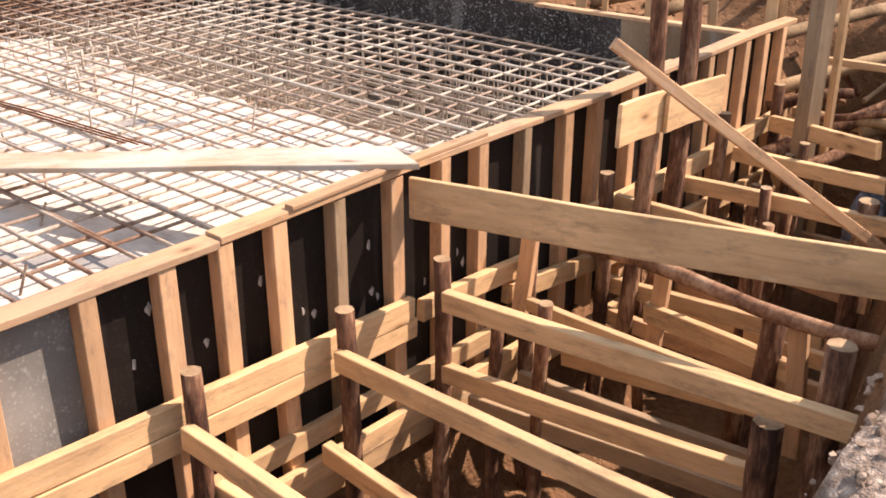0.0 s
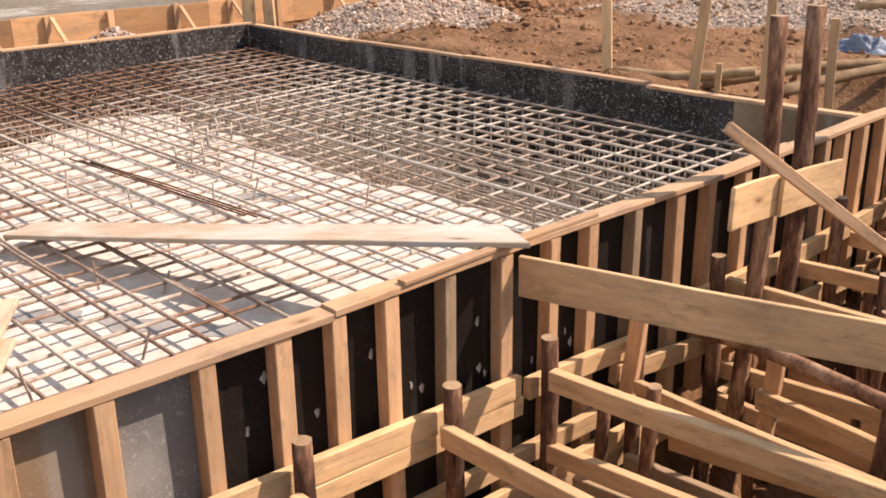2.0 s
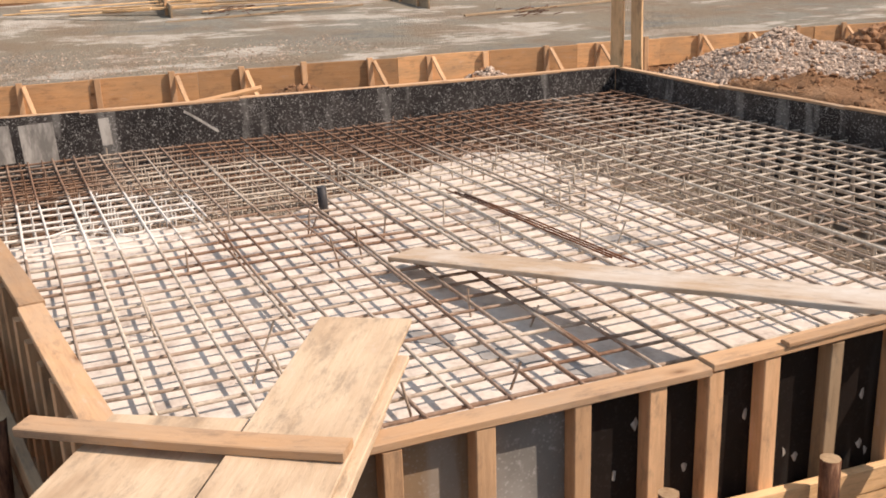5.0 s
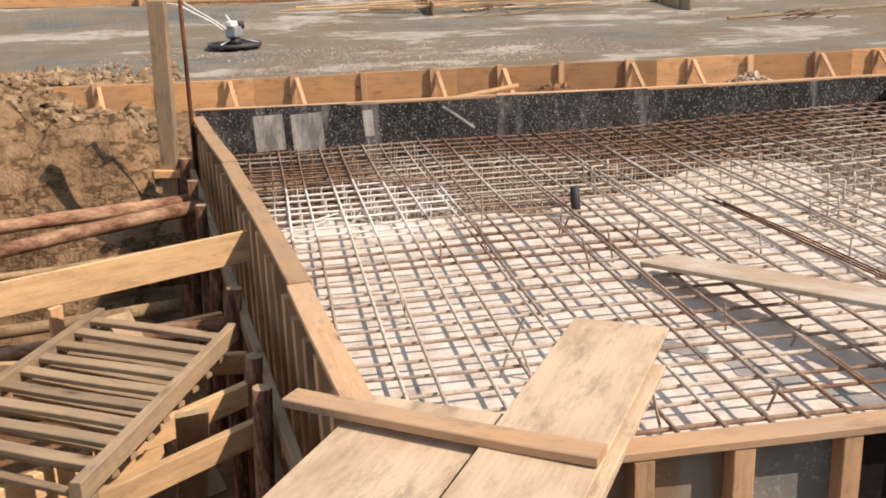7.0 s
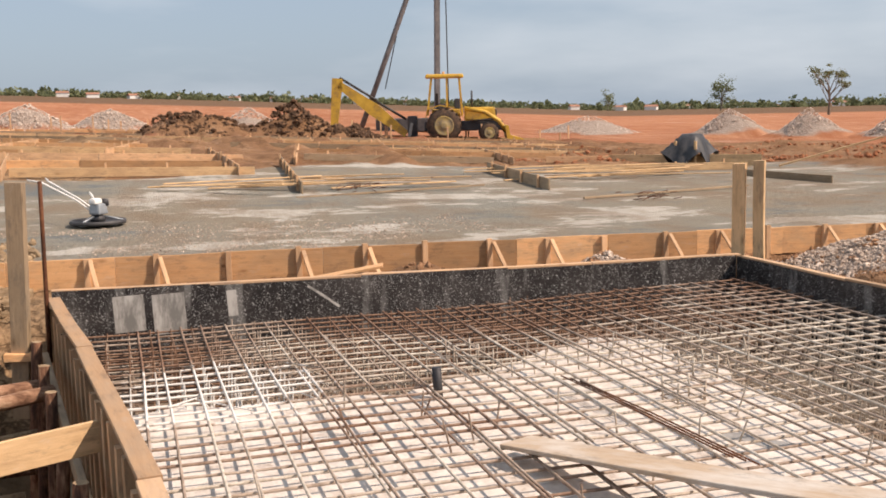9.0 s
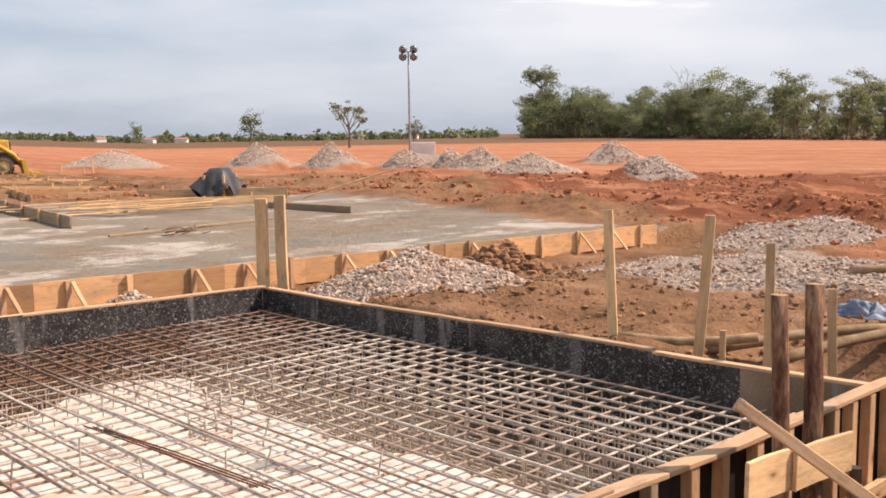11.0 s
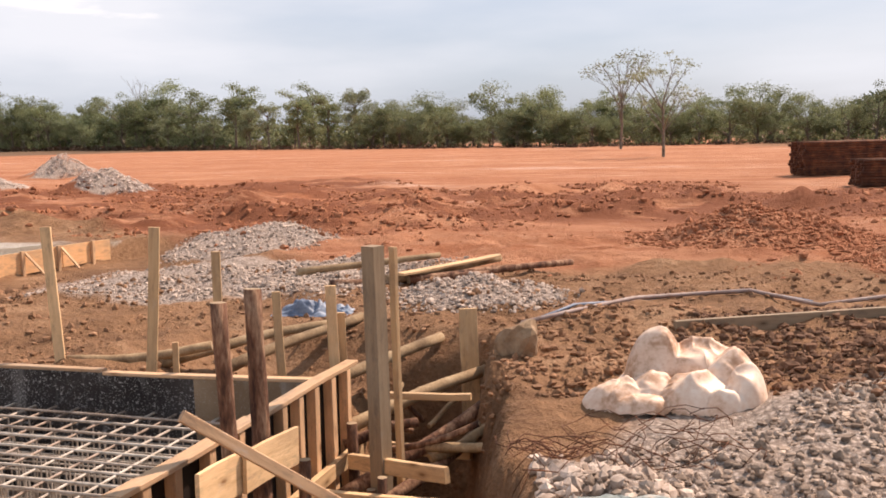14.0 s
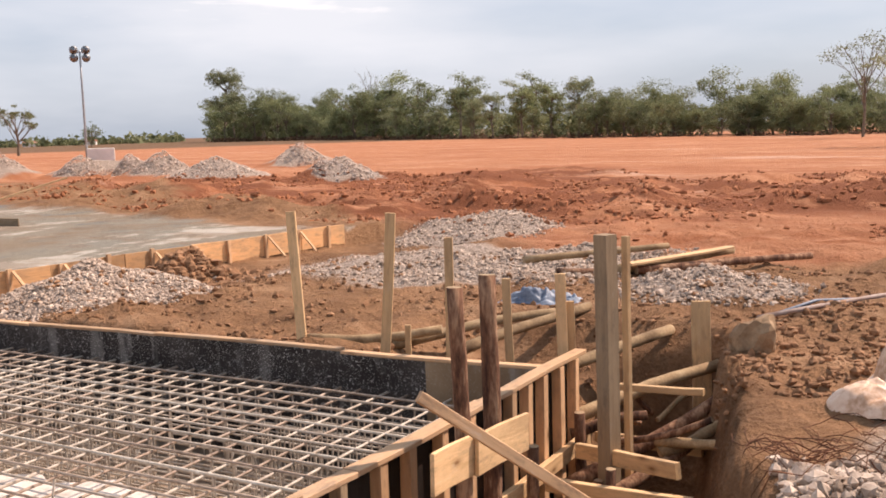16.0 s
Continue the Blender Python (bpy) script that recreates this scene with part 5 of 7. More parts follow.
# ---------------------------------------------------------------- footings grid beyond the slab
def footing_form(a, b, h=0.30, m=M_ORANGE, z=0.12):
    t = thing("footing_formwork", "plank edge formwork of a strip footing", "formwork", "footing forms")
    a, b = Vector(a), Vector(b)
    n = max(1, int((b - a).length / 3))
    for k in range(n):
        p, q = a.lerp(b, k / n), a.lerp(b, (k + 1) / n - 0.002)
        part("plank", board_mesh("plank", (p.x, p.y, z + rise_at(p.x, p.y)), (q.x, q.y, z + rise_at(q.x, q.y)), 0.03, h, m, segs=2), t)
    sd = Vector((-(b - a).y, (b - a).x)).normalized()
    for k in range(int((b - a).length / 1.15)):
        p = a.lerp(b, (k + 0.5) / max(1, int((b - a).length / 1.15)))
        up_ = rise_at(p.x, p.y)
        part("stake", board_mesh("stake", (p.x + sd.x * 0.05, p.y + sd.y * 0.05, up_ - 0.2), (p.x + sd.x * 0.05, p.y + sd.y * 0.05, up_ + z + h * 0.5 + random.uniform(0.0, 0.12)), 0.05, 0.05, M_STUD, segs=1, side=(1, 0, 0)), t)


fd = Vector((-0.985, 0.17)).normalized()      # away from the pit
fs = Vector((0.17, 0.985)).normalized()       # along it
fo = Vector((-24.5, 4.2))


def fpt(u, v):
    p = fo + fd * u + fs * v
    return (p.x, p.y)


footing_form(fpt(-6.8, 0.6), fpt(0.2, 0.0), 0.26, M_OLDWOOD, 0.08)
footing_form(fpt(-6.4, 5.8), fpt(-1.0, 5.4), 0.28, M_OLDWOOD, 0.08)
for u, v0, v1, m in [
        (2.4, 0.6, 6.2, M_OLDWOOD), (5.6, 1.0, 9.0, M_ORANGE), (9.0, -26, -3, M_ORANGE), (9.4, -2.0, 10.5, M_OLDWOOD), (13.5, -28, 12.0, M_PINE), (18.0, -30, 14.0, M_ORANGE), (-1.0, 7.2, 12.6, M_PINE), (11.2, -27, -4, M_OLDWOOD), (7.4, 3.0, 11.5, M_PINE), (11.6, -1.0, 12.0, M_ORANGE), (15.6, -28, 13.0, M_OLDWOOD), (20.4, -30, 12.0, M_PINE), (3.4, 8.0, 14.0, M_STUD)]:
    footing_form(fpt(u, v0), fpt(u, v1), 0.20, m, 0.06)
for x, y0, y1, m in ((-20.7, -9.5, -2.4, M_ORANGE), (-21.5, -2.2, 3.2, M_PINE), (-21.9, -12, -3.4, M_STUD), (-23.2, -4.2, 2.6, M_ORANGE), (-24.0, -13, -4.8, M_PINE), (-25.6, -8.0, 3.4, M_STUD), (-27.0, -15, -2.5, M_ORANGE), (-29.0, -9.0, 2.2, M_PINE), (-31.5, -16, 1.0, M_ORANGE)):
    footing_form((x, y0), (x - 0.3, y1), 0.21, m, 0.06)
for y, x0, x1 in ((-2.3, -20.7, -24.5), (-6.5, -21.9, -27.0), (2.8, -21.6, -29.0), (-10.5, -22.0, -31.0)):
    footing_form((x0, y), (x1, y - 0.2), 0.28, M_STUD, 0.08)
for v, u0, u1 in ((-8.4, 0.4, 9.0), (0.4, 0.5, 9.2), (-1.6, 9.2, 18.0), (-15, 4.8, 13.5), (6.8, 2.4, 9.4), (-5.0, 2.6, 11.0), (-11.6, 2.6, 18), (-20, 4.8, 20), (3.5, 9.4, 20), (9.5, 7.4, 18)):
    footing_form(fpt(u0, v), fpt(u1, v), 0.20, M_STUD, 0.06)
footing_form((-19.2, 14.8), (-16.0, 15.0), 0.18, M_OLDWOOD, 0.04)
for k in range(46):
    u, v = random.uniform(17, 21), random.uniform(-28, 14)
    p = fpt(u, v)
    tagged(part("peg", board_mesh("peg", (*p, rise_at(*p) - 0.3), (p[0], p[1], rise_at(*p) + random.uniform(0.5, 0.95)), 0.06, 0.06, M_STUD, segs=1, side=(1, 0, 0))), "pale setting-out peg in the ground", "peg", "setting-out pegs")
for k in range(26):
    c = Vector((-20.5, 11.5)) if k < 15 else Vector((-19.0, 4.0))
    p = c + Vector((random.uniform(-1.2, 1.2), random.uniform(-2.2, 2.2)))
    d = fs * random.uniform(0.9, 1.8) + fd * random.uniform(-0.5, 0.5)
    z = 0.02 + 0.012 * (k % 15) + rise_at(p.x, p.y)
    tagged(part("loose_batten", board_mesh("loose_batten", (*(p - d), z), (*(p + d), z + 0.02), 0.10, 0.025, M_PINE, segs=2)), "loose pale batten dropped on the slab", "batten", "loose battens")
for c in ((-15.5, 10.8), (-17.5, 5.6)):
    p = Vector(c)
    tagged(part("long_bar", board_mesh("long_bar", (p.x + 0.5, p.y - 2.2, rise_at(p.x, p.y)), (p.x - 0.4, p.y + 2.0, 0.02 + rise_at(p.x, p.y)), 0.06, 0.04, M_OLDWOOD)), "long dark timber lying on the slab", "batten")


# ---------------------------------------------------------------- stones and clods
rng = np.random.RandomState(5)


def scatter(name, n, sample, smin, smax, material, label, category, sink=0.35, flat=0.85, keep=None, power=2.0):
    x, y = sample(n)
    if keep is not None:
        ok = keep(x, y)
        x, y = x[ok], y[ok]
    s = smin + (smax - smin) * rng.rand(len(x)) ** power
    z = ground_height(x, y) + s * flat * (1 - 2 * sink)
    ok = z > -0.6
    me_s = lumps_mesh(name, np.stack([x, y, z], -1)[ok], s[ok], material, rng, flat)
    return tagged(part(name, me_s), label, category, kind="stuff")


def rect(x0, x1, y0, y1):
    return lambda n: (rng.uniform(x0, x1, n), rng.uniform(y0, y1, n))


def disc(cx, cy, r, fall=0.7):
    def f(n):
        a, q = rng.uniform(0, 6.28, n), r * rng.rand(n) ** fall
        return cx + q * np.cos(a), cy + q * np.sin(a)
    return f


# the darker stone colour stands in for the shade on this edge
scatter("gravel_stones", 800, lambda n: (rng.uniform(2.05, 3.0, n), rng.uniform(2.2, 4.4, n)), 0.006, 0.022, M_STONEMUDSHADE, "grey stones crumbling down the trench edge", "gravel", keep=lambda x, y: x > trench_edge(y) - 0.12)


def right_bank(x, y):
    return (x > trench_edge(y) + 0.35 + 0.45 * sstep(5.2, 6.6, y) + 0.25 * vnoise(y * 2, x)) & (y < 6.75 + 1.05 * np.maximum(0, x - 2.85) + 0.7 * vnoise(x * 2, y * 2)) & (np.hypot(x - 3, y - 0.5) > 1.2)


scatter("gravel_stones", 12000, rect(1.5, 5.6, 3.2, 9.5), 0.010, 0.034, M_STONEMUDSHADE, "grey crushed stone beside the trench", "gravel", keep=right_bank)
scatter("gravel_stones", 600, disc(2.05, 5.55, 0.75), 0.02, 0.055, M_STONE, "pale broken stones at the trench edge", "gravel", keep=lambda x, y: x > trench_edge(y) + 0.3)
scatter("gravel_heap_stones", 7500, disc(-7.0, 9.05, 1.6, 0.6), 0.010, 0.032, M_STONE, "grey crushed stone heap behind the pit", "gravel")
scatter("gravel_patch_stones", 6500, lambda n: (-3.9 + 3.6 * (rng.rand(n) - 0.5) * 1.6, 12.8 + 2.4 * (rng.rand(n) - 0.5) * 1.5), 0.010, 0.036, M_STONE, "scattered grey stones on the mud", "gravel", keep=lambda x, y: fbm(x, y, 1.4, 3) > -0.22)
scatter("gravel_heap_stones", 1500, disc(0.1, 11.3, 1.1, 0.6), 0.012, 0.035, M_STONE, "small heap of grey stones", "gravel")
scatter("gravel_heap_stones", 1000, disc(-5.9, 17.0, 1.7, 0.6), 0.015, 0.045, M_STONE, "small heap of grey stones", "gravel")
scatter("gravel_heap_stones", 350, disc(-8.5, 5.9, 0.5, 0.6), 0.02, 0.04, M_STONE, "small spill of grey stones", "gravel")
scatter("crushed_blinding", 4500, lambda n: (rng.uniform(-13.6, -10.3, n), rng.uniform(-2.2, 5.5, n)), 0.004, 0.017, M_STONE, "pale broken cement crumbs on the slab", "rubble", keep=lambda x, y: fbm(x * 1.3, y, 1.6, 3) > 0.02)
scatter("earth_clods", 9000, rect(-7.4, 5.5, 7.45, 13.8), 0.006, 0.045, M_EARTH, "lumps of brown earth", "soil", power=4.0, keep=lambda x, y: fbm(x, y, 1.1, 3) > -0.12)
scatter("earth_clods", 900, disc(-7.5, 11.2, 1.2), 0.02, 0.10, M_EARTH, "heap of brown earth lumps", "soil")
scatter("earth_clods", 2600, rect(-12.5, -8.3, -6.0, -1.0), 0.008, 0.06, M_LOAM, "lumps of grey-brown earth by the slab", "soil", power=3)
scatter("earth_clods", 1500, rect(-11.2, -8.5, -5.2, -0.9), 0.03, 0.11, M_LOAM, "broken grey-brown clods heaped by the low formwork", "soil", power=1.8)
scatter("earth_clods", 1600, rect(1.0, 3.2, 7.4, 10.8), 0.008, 0.05, M_EARTH, "lumps of brown earth", "soil", power=3)
scatter("earth_clods", 5000, disc(4.2, 9.2, 2.0), 0.006, 0.052, M_DARKEARTH, "lumps of dark damp earth beside the gravel", "soil", power=2.5)
scatter("earth_clods", 800, lambda n: (rng.uniform(-8.9, -7.75, n), rng.uniform(-0.5, 9, n)), 0.015, 0.06, M_EARTH, "lumps of earth behind the pit wall", "soil")
scatter("clay_clods", 7500, disc(2.85, 18.2, 2.1, 0.6), 0.008, 0.062, M_CLOD, "heap of red clay lumps", "soil", power=3, sink=0.55)
scatter("clay_clods", 4500, disc(5.5, 15.6, 1.7, 0.6), 0.008, 0.055, M_CLOD, "heap of red clay lumps", "soil", power=3, sink=0.55)
scatter("clay_clods", 30000, rect(-32, 9, 12.0, 36), 0.012, 0.10, M_CLOD, "red clay lumps left by the plough", "soil", power=3.5, sink=0.5, keep=lambda x, y: (churn_mask(x, y) > 0.15) & (fbm(x, y * 1.6, 2.5, 4) > -0.10) & (slab_mask(x, y) < 0.1))
scatter("clay_clods", 1600, rect(-12, 10, 13.0, 24), 0.012, 0.08, M_CLOD, "small red clay lumps on the track", "soil", power=3.5, sink=0.5, keep=lambda x, y: (fbm(x, y * 1.6, 2.0, 3) > 0.12) & (slab_mask(x, y) < 0.1))
for hx, hy, r in ((-42.2, 3.1, 2.6), (-41.6, 7.3, 2.1), (-41.2, 10.0, 1.4), (-43.0, -11.2, 2.6), (-42.6, -8.4, 2.2)):
    scatter("dug_earth_clods", 1200, disc(hx, hy, r, 0.6), 0.02, 0.13, M_DUG, "heap of dug dark brown earth", "soil", power=2.5)

for hx, hy, r, h, kind in HEAPS:
    if kind == "gravel" and hx < -15:
        scatter("gravel_heap_stones", 1300, disc(hx, hy, r * 0.98, 0.55), 0.02, 0.065, M_PALESTONE, "heap of grey crushed stone on the clay", "gravel", sink=0.55, power=2.5)

# the rock and the plastic sheet beside the trench
rb = bmesh.new()
bmesh.ops.create_icosphere(rb, subdivisions=3, radius=0.2)
for v in rb.verts:
    q = v.co.normalized()
    f = 1 + 0.35 * noise.noise(q * 1.3 + Vector((4, 1, 2))) + 0.12 * noise.noise(q * 3.5)
    v.co = Vector((q.x * 1.05, q.y, min(q.z, 0.8) * 1.1 + 0.25 * q.x)) * 0.175 * f
rock_me = bpy.data.meshes.new("rock")
rb.to_mesh(rock_me)
rb.free()
rock_me.materials.append(M_ROCK)
tagged(part("rock", rock_me, None, "", pose(1.14, 8.55, float(ground_height(np.array([1.14]), np.array([8.55]))[0]) + 0.09)), "brown angular rock lying by the trench", "rock")


def crumpled(name, cx, cy, w, d, h, material, seed, folds=1.0, lobes=((0, 0, 1, 1),), flat=1.0):
    """A heaped sheet: rounded lobes with draped folds between them."""
    n = 64
    v, f = [], []
    for i in range(n):
        for j in range(n):
            u, t = i / (n - 1) * 2 - 1, j / (n - 1) * 2 - 1
            ang_ = math.atan2(t, u)
            edge = 1 + 0.22 * noise.noise(Vector((math.cos(ang_) * 1.9, math.sin(ang_) * 1.9, seed)))
            x, y = u * w * edge, t * d * edge
            z = 0.0
            for lx, ly, lr, lh in lobes:
                q = math.hypot((u - lx) / lr, (t - ly) / (lr * 1.1))
                z = max(z, h * lh * max(0.0, 1 - q * q) ** 0.5) if q < 1 else z
            p = Vector((x * 4.2 * folds, y * 4.2 * folds, seed))
            crease = abs(noise.noise(p)) * 0.17 + abs(noise.noise(p * 2.1)) * 0.11 + abs(noise.noise(p * 4.3)) * 0.05
            rim_ = max(0.0, 1 - max(abs(u), abs(t)) ** 4)
            z = z * (0.86 + 0.5 * noise.noise(p * 0.6)) + crease * rim_ * (0.35 + 0.8 * z / h)
            k_ = 0.07 * noise.noise(p * 0.8 + Vector((9, 0, 0)))
            v.append((x + k_, y + 0.07 * noise.noise(p * 0.8 + Vector((0, 9, 0))), z * flat + 0.015))
    for i in range(n - 1):
        for j in range(n - 1):
            f.append((i * n + j, (i + 1) * n + j, (i + 1) * n + j + 1, i * n + j + 1))
    ob = part(name, mesh_of(name, v, f, material, smooth=True))
    md = ob.modifiers.new("soften", "SMOOTH")
    md.iterations, md.factor = 4, 0.5
    ob.matrix_basis = pose(cx, cy, float(ground_height(np.array([cx]), np.array([cy]))[0]) - 0.02, 0, 0, 12)
    return ob


def heaped_sheet(name, cx, cy, lobes, material, seed):
    """A tarpaulin thrown down in rounded heaps, with pinched creases between them and a ragged skirt."""
    nu, nv = 120, 100
    v, f = [], []
    for i in range(nu):
        for j in range(nv):
            x, y = -0.72 + 1.44 * i / (nu - 1), -0.52 + 1.04 * j / (nv - 1)
            p = Vector((x, y, seed))
            wx = x + 0.06 * noise.noise(p * 5.0) + 0.03 * noise.noise(p * 11.0)
            wy = y + 0.06 * noise.noise(p * 5.0 + Vector((7, 0, 0))) + 0.03 * noise.noise(p * 11.0 + Vector((3, 1, 0)))
            z, own = 0.0, 0
            for k, (lx, ly, rx, ry, lh) in enumerate(lobes):
                q = ((wx - lx) / rx) ** 2 + ((wy - ly) / ry) ** 2
                if q < 1 and lh * (1 - q) ** 0.55 > z:
                    z, own = lh * (1 - q) ** 0.55, k + 1
            fold = 1 - abs(noise.noise(Vector((wx * 2.2 + wy * 1.6, wy * 4.4 - wx * 1.2, seed)) + Vector((0, 0, own * 0.35)))) * 2.2
            fine_ = 1 - abs(noise.noise(p * 7.5 + Vector((0, 0, own * 1.9)))) * 2
            z = z * (0.90 + 0.10 * fold) + 0.040 * max(0, fold) ** 2 * min(1, z * 8) + 0.020 * max(0, fine_) ** 3 * min(1, z * 8)
            v.append((wx, wy, z))
    for i in range(nu - 1):
        for j in range(nv - 1):
            quad = (i * nv + j, (i + 1) * nv + j, (i + 1) * nv + j + 1, i * nv + j + 1)
            if max(v[k][2] for k in quad) > 0.012:
                f.append(quad)
    ob = part(name, mesh_of(name, v, f, material, smooth=True))
    md = ob.modifiers.new("soften", "SMOOTH")
    md.iterations, md.factor = 3, 0.5
    ob.matrix_basis = pose(cx, cy, float(ground_height(np.array([cx]), np.array([cy]))[0]) - 0.03, 0, 0, 8)
    return ob


tagged(heaped_sheet("plastic_sheet", 2.50, 7.48, ((-0.13, 0.16, 0.23, 0.26, 0.46), (0.16, 0.14, 0.34, 0.24, 0.38), (0.36, 0.02, 0.22, 0.24, 0.33), (0.44, -0.16, 0.15, 0.17, 0.27), (0.13, -0.20, 0.28, 0.20, 0.22), (0.26, -0.26, 0.20, 0.16, 0.17), (-0.16, -0.10, 0.20, 0.18, 0.20), (-0.40, -0.16, 0.24, 0.17, 0.17), (-0.24, -0.28, 0.22, 0.13, 0.10), (-0.30, 0.16, 0.14, 0.14, 0.16)), M_SHEET, 2.0), "crumpled dirty white plastic sheet on the gravel", "sheet")
tagged(crumpled("blue_tarpaulin", -1.45, 10.3, 0.45, 0.16, 0.05, M_BLUE, 7.0, 1.4, ((-0.4, 0, 0.7, 1), (0.4, 0.1, 0.6, 0.8))), "faded blue plastic bundle on the mud", "tarpaulin")
tagged(crumpled("blue_tarpaulin", 0.75, 8.0, 0.2, 0.45, 0.3, M_BLUE, 9.0, 1.4), "blue plastic hanging in the trench", "tarpaulin")
for k in range(34):
    c = Vector((random.uniform(1.75, 2.9), random.uniform(5.6, 6.7), 0))
    pts = []
    a0, r0 = random.uniform(0, 6.28), random.uniform(0.08, 0.26)
    for s in range(10):
        a = a0 + s * 0.45
        x, y = c.x + r0 * math.cos(a) * 1.3, c.y + r0 * math.sin(a)
        pts.append((x, y, float(ground_height(np.array([x]), np.array([y]))[0]) + 0.03 + 0.09 * abs(math.sin(s * 0.7 + k))))
    tagged(part("tie_wire", tube_mesh("tie_wire", pts, 0.0028, M_STEELDARK, 4)), "tangled rusty tie wire on the gravel", "wire", "tie wires")
hose_pts = [(0.95, 9.5), (1.3, 10.3), (1.75, 11.2), (2.2, 11.75), (2.9, 11.85), (3.6, 11.7), (4.3, 12.0), (5.2, 12.5), (6.4, 12.7), (8.0, 13.2)]
tagged(part("hose", tube_mesh("hose", [(x, y, float(ground_height(np.array([x]), np.array([y]))[0]) + 0.04) for x, y in hose_pts], 0.022, M_HOSE, 7)), "pale flexible hose lying over the ground", "hose")
tagged(part("hose", tube_mesh("hose", [(x + 0.06 * math.sin(3 * x), y + 0.10 + 0.08 * math.cos(5 * x), float(ground_height(np.array([x]), np.array([y + 0.1]))[0]) + 0.035) for x, y in hose_pts[:6]], 0.016, M_BLUE, 7)), "faded blue flexible hose beside the pale one", "hose")
tagged(crumpled("debris_netting", 2.55, 5.12, 0.34, 0.15, 0.05, M_TEAL, 5.0, 2.2, flat=0.3), "blue-green netting trodden into the gravel", "netting")
tagged(part("plank_on_edge", board_mesh("plank_on_edge", (2.3, 9.7, -0.02), (4.7, 11.0, 0.0), 0.06, 0.14, M_OLDWOOD, segs=6)), "muddy brown plank on edge by the heap", "plank")


def log_at(p0, p1, r, m=M_LOG, label="peeled log lying on the mud"):
    tagged(part("log", pole_mesh("log", p0, p1, r, r * 0.82, m, 0.02, 7, 9, M_CUT)), label, "log", "loose logs")


for p0, p1, r, m in (((-1.2, 11.7, 0.05), (-0.35, 13.6, 0.12), 0.07, M_LOG), ((-2.7, 12.4, 0.03), (-1.3, 14.0, 0.10), 0.05, M_LOG), ((-1.0, 11.9, 0.04), (0.6, 13.8, 0.05), 0.05, M_BARK),
                     ((-1.9, 11.6, 0.02), (-0.2, 12.6, 0.02), 0.06, M_BARK), ((-1.3, 8.0, -0.18), (-0.8, 9.9, -0.02), 0.055, M_LOG), ((-1.9, 8.0, -0.12), (-0.9, 9.6, -0.03), 0.05, M_LOG),
                     ((-0.6, 7.7, -0.35), (0.15, 9.5, -0.12), 0.06, M_LOG), ((-0.2, 7.6, -0.55), (0.75, 9.0, -0.30), 0.06, M_LOG), ((0.1, 7.2, -0.9), (1.0, 8.3, -0.35), 0.06, M_BARK), ((0.4, 6.9, -0.9), (0.95, 8.0, -0.55), 0.055, M_BARK),
                     ((-2.6, 7.7, -0.1), (-1.5, 8.2, -0.02), 0.05, M_LOG)):
    log_at(p0, p1, r, m)
beam((-1.05, 11.75, 0.13), (-0.3, 13.4, 0.17), 0.14, 0.03, M_PINE, "pale board on the log stack", "loose_plank")
beam((0.15, 7.75, -0.25), (0.95, 7.8, -0.22), 0.05, 0.05, M_PINE)
beam((0.0, 8.05, -0.75), (0.9, 7.95, -0.72), 0.06, 0.08, M_PINE)
for k in range(14):
    x, y = random.uniform(-1.0, 0.7), random.uniform(7.5, 9.3)
    log_at((x, y, -0.75 + random.uniform(0, 0.2)), (x + random.uniform(-0.6, 0.9), y + random.uniform(-0.3, 0.5), -0.6 + random.uniform(0, 0.25)), random.uniform(0.02, 0.05), random.choice((M_LOG, M_BARK)), "broken pole among the trench clutter")
for k in range(10):
    x, y = random.uniform(0.15, 0.9), random.uniform(4.0, 7.0)
    stake((x, y), random.uniform(-0.9, -0.5), 0.035, (random.uniform(-0.1, 0.1), random.uniform(-0.1, 0.1)), base=-2.2)
for k in range(9):
    y = 4.0 + 0.42 * k
    beam((0.12, y, -1.35 - 0.05 * (k % 3)), (1.6 - 0.1 * k * 0.5, y + random.uniform(-0.2, 0.2), -1.35 - 0.08 * (k % 2)), 0.05, 0.10, random.choice((M_PINE, M_STUD, M_OLDWOOD)))
for k in range(10):
    y = -0.45 - random.uniform(0, 0.2)
    x = -6.4 + 0.55 * k
    log_at((x, y, -1.0 - 0.1 * (k % 3)), (x + random.uniform(-0.3, 1.0), y - random.uniform(1.4, 2.4), -0.95 - 0.1 * (k % 2)), random.uniform(0.03, 0.06), random.choice((M_LOG, M_BARK, M_LOG)), "pole across the bottom of the side trench")

# ---------------------------------------------------------------- power trowel on the slab
tro = thing("power_trowel", "pale power trowel machine standing on the slab", "machine", at=(-13.95, -0.20, rise_at(-13.95, -0.20) - 0.02), rz=-35)
part("guard_ring", lathe_mesh("guard_ring", [(0.30, 0.03), (0.42, 0.03), (0.43, 0.05), (0.42, 0.09), (0.40, 0.09), (0.39, 0.06), (0.30, 0.05)], M_DARKMETAL, 28), tro, "dark steel guard ring")
for k in range(4):
    part("trowel_blade", box_mesh("trowel_blade", (0.30, 0.13, 0.012), M_GALV, 0.003), tro, "", pose(0.21 * math.cos(1.571 * k), 0.21 * math.sin(1.571 * k), 0.02, 8, 0, 90 * k))
for k in range(3):
    part("guard_spoke", tube_mesh("guard_spoke", [(0.08 * math.cos(2.09 * k), 0.08 * math.sin(2.09 * k), 0.15), (0.41 * math.cos(2.09 * k), 0.41 * math.sin(2.09 * k), 0.07)], 0.014, M_GALV), tro)
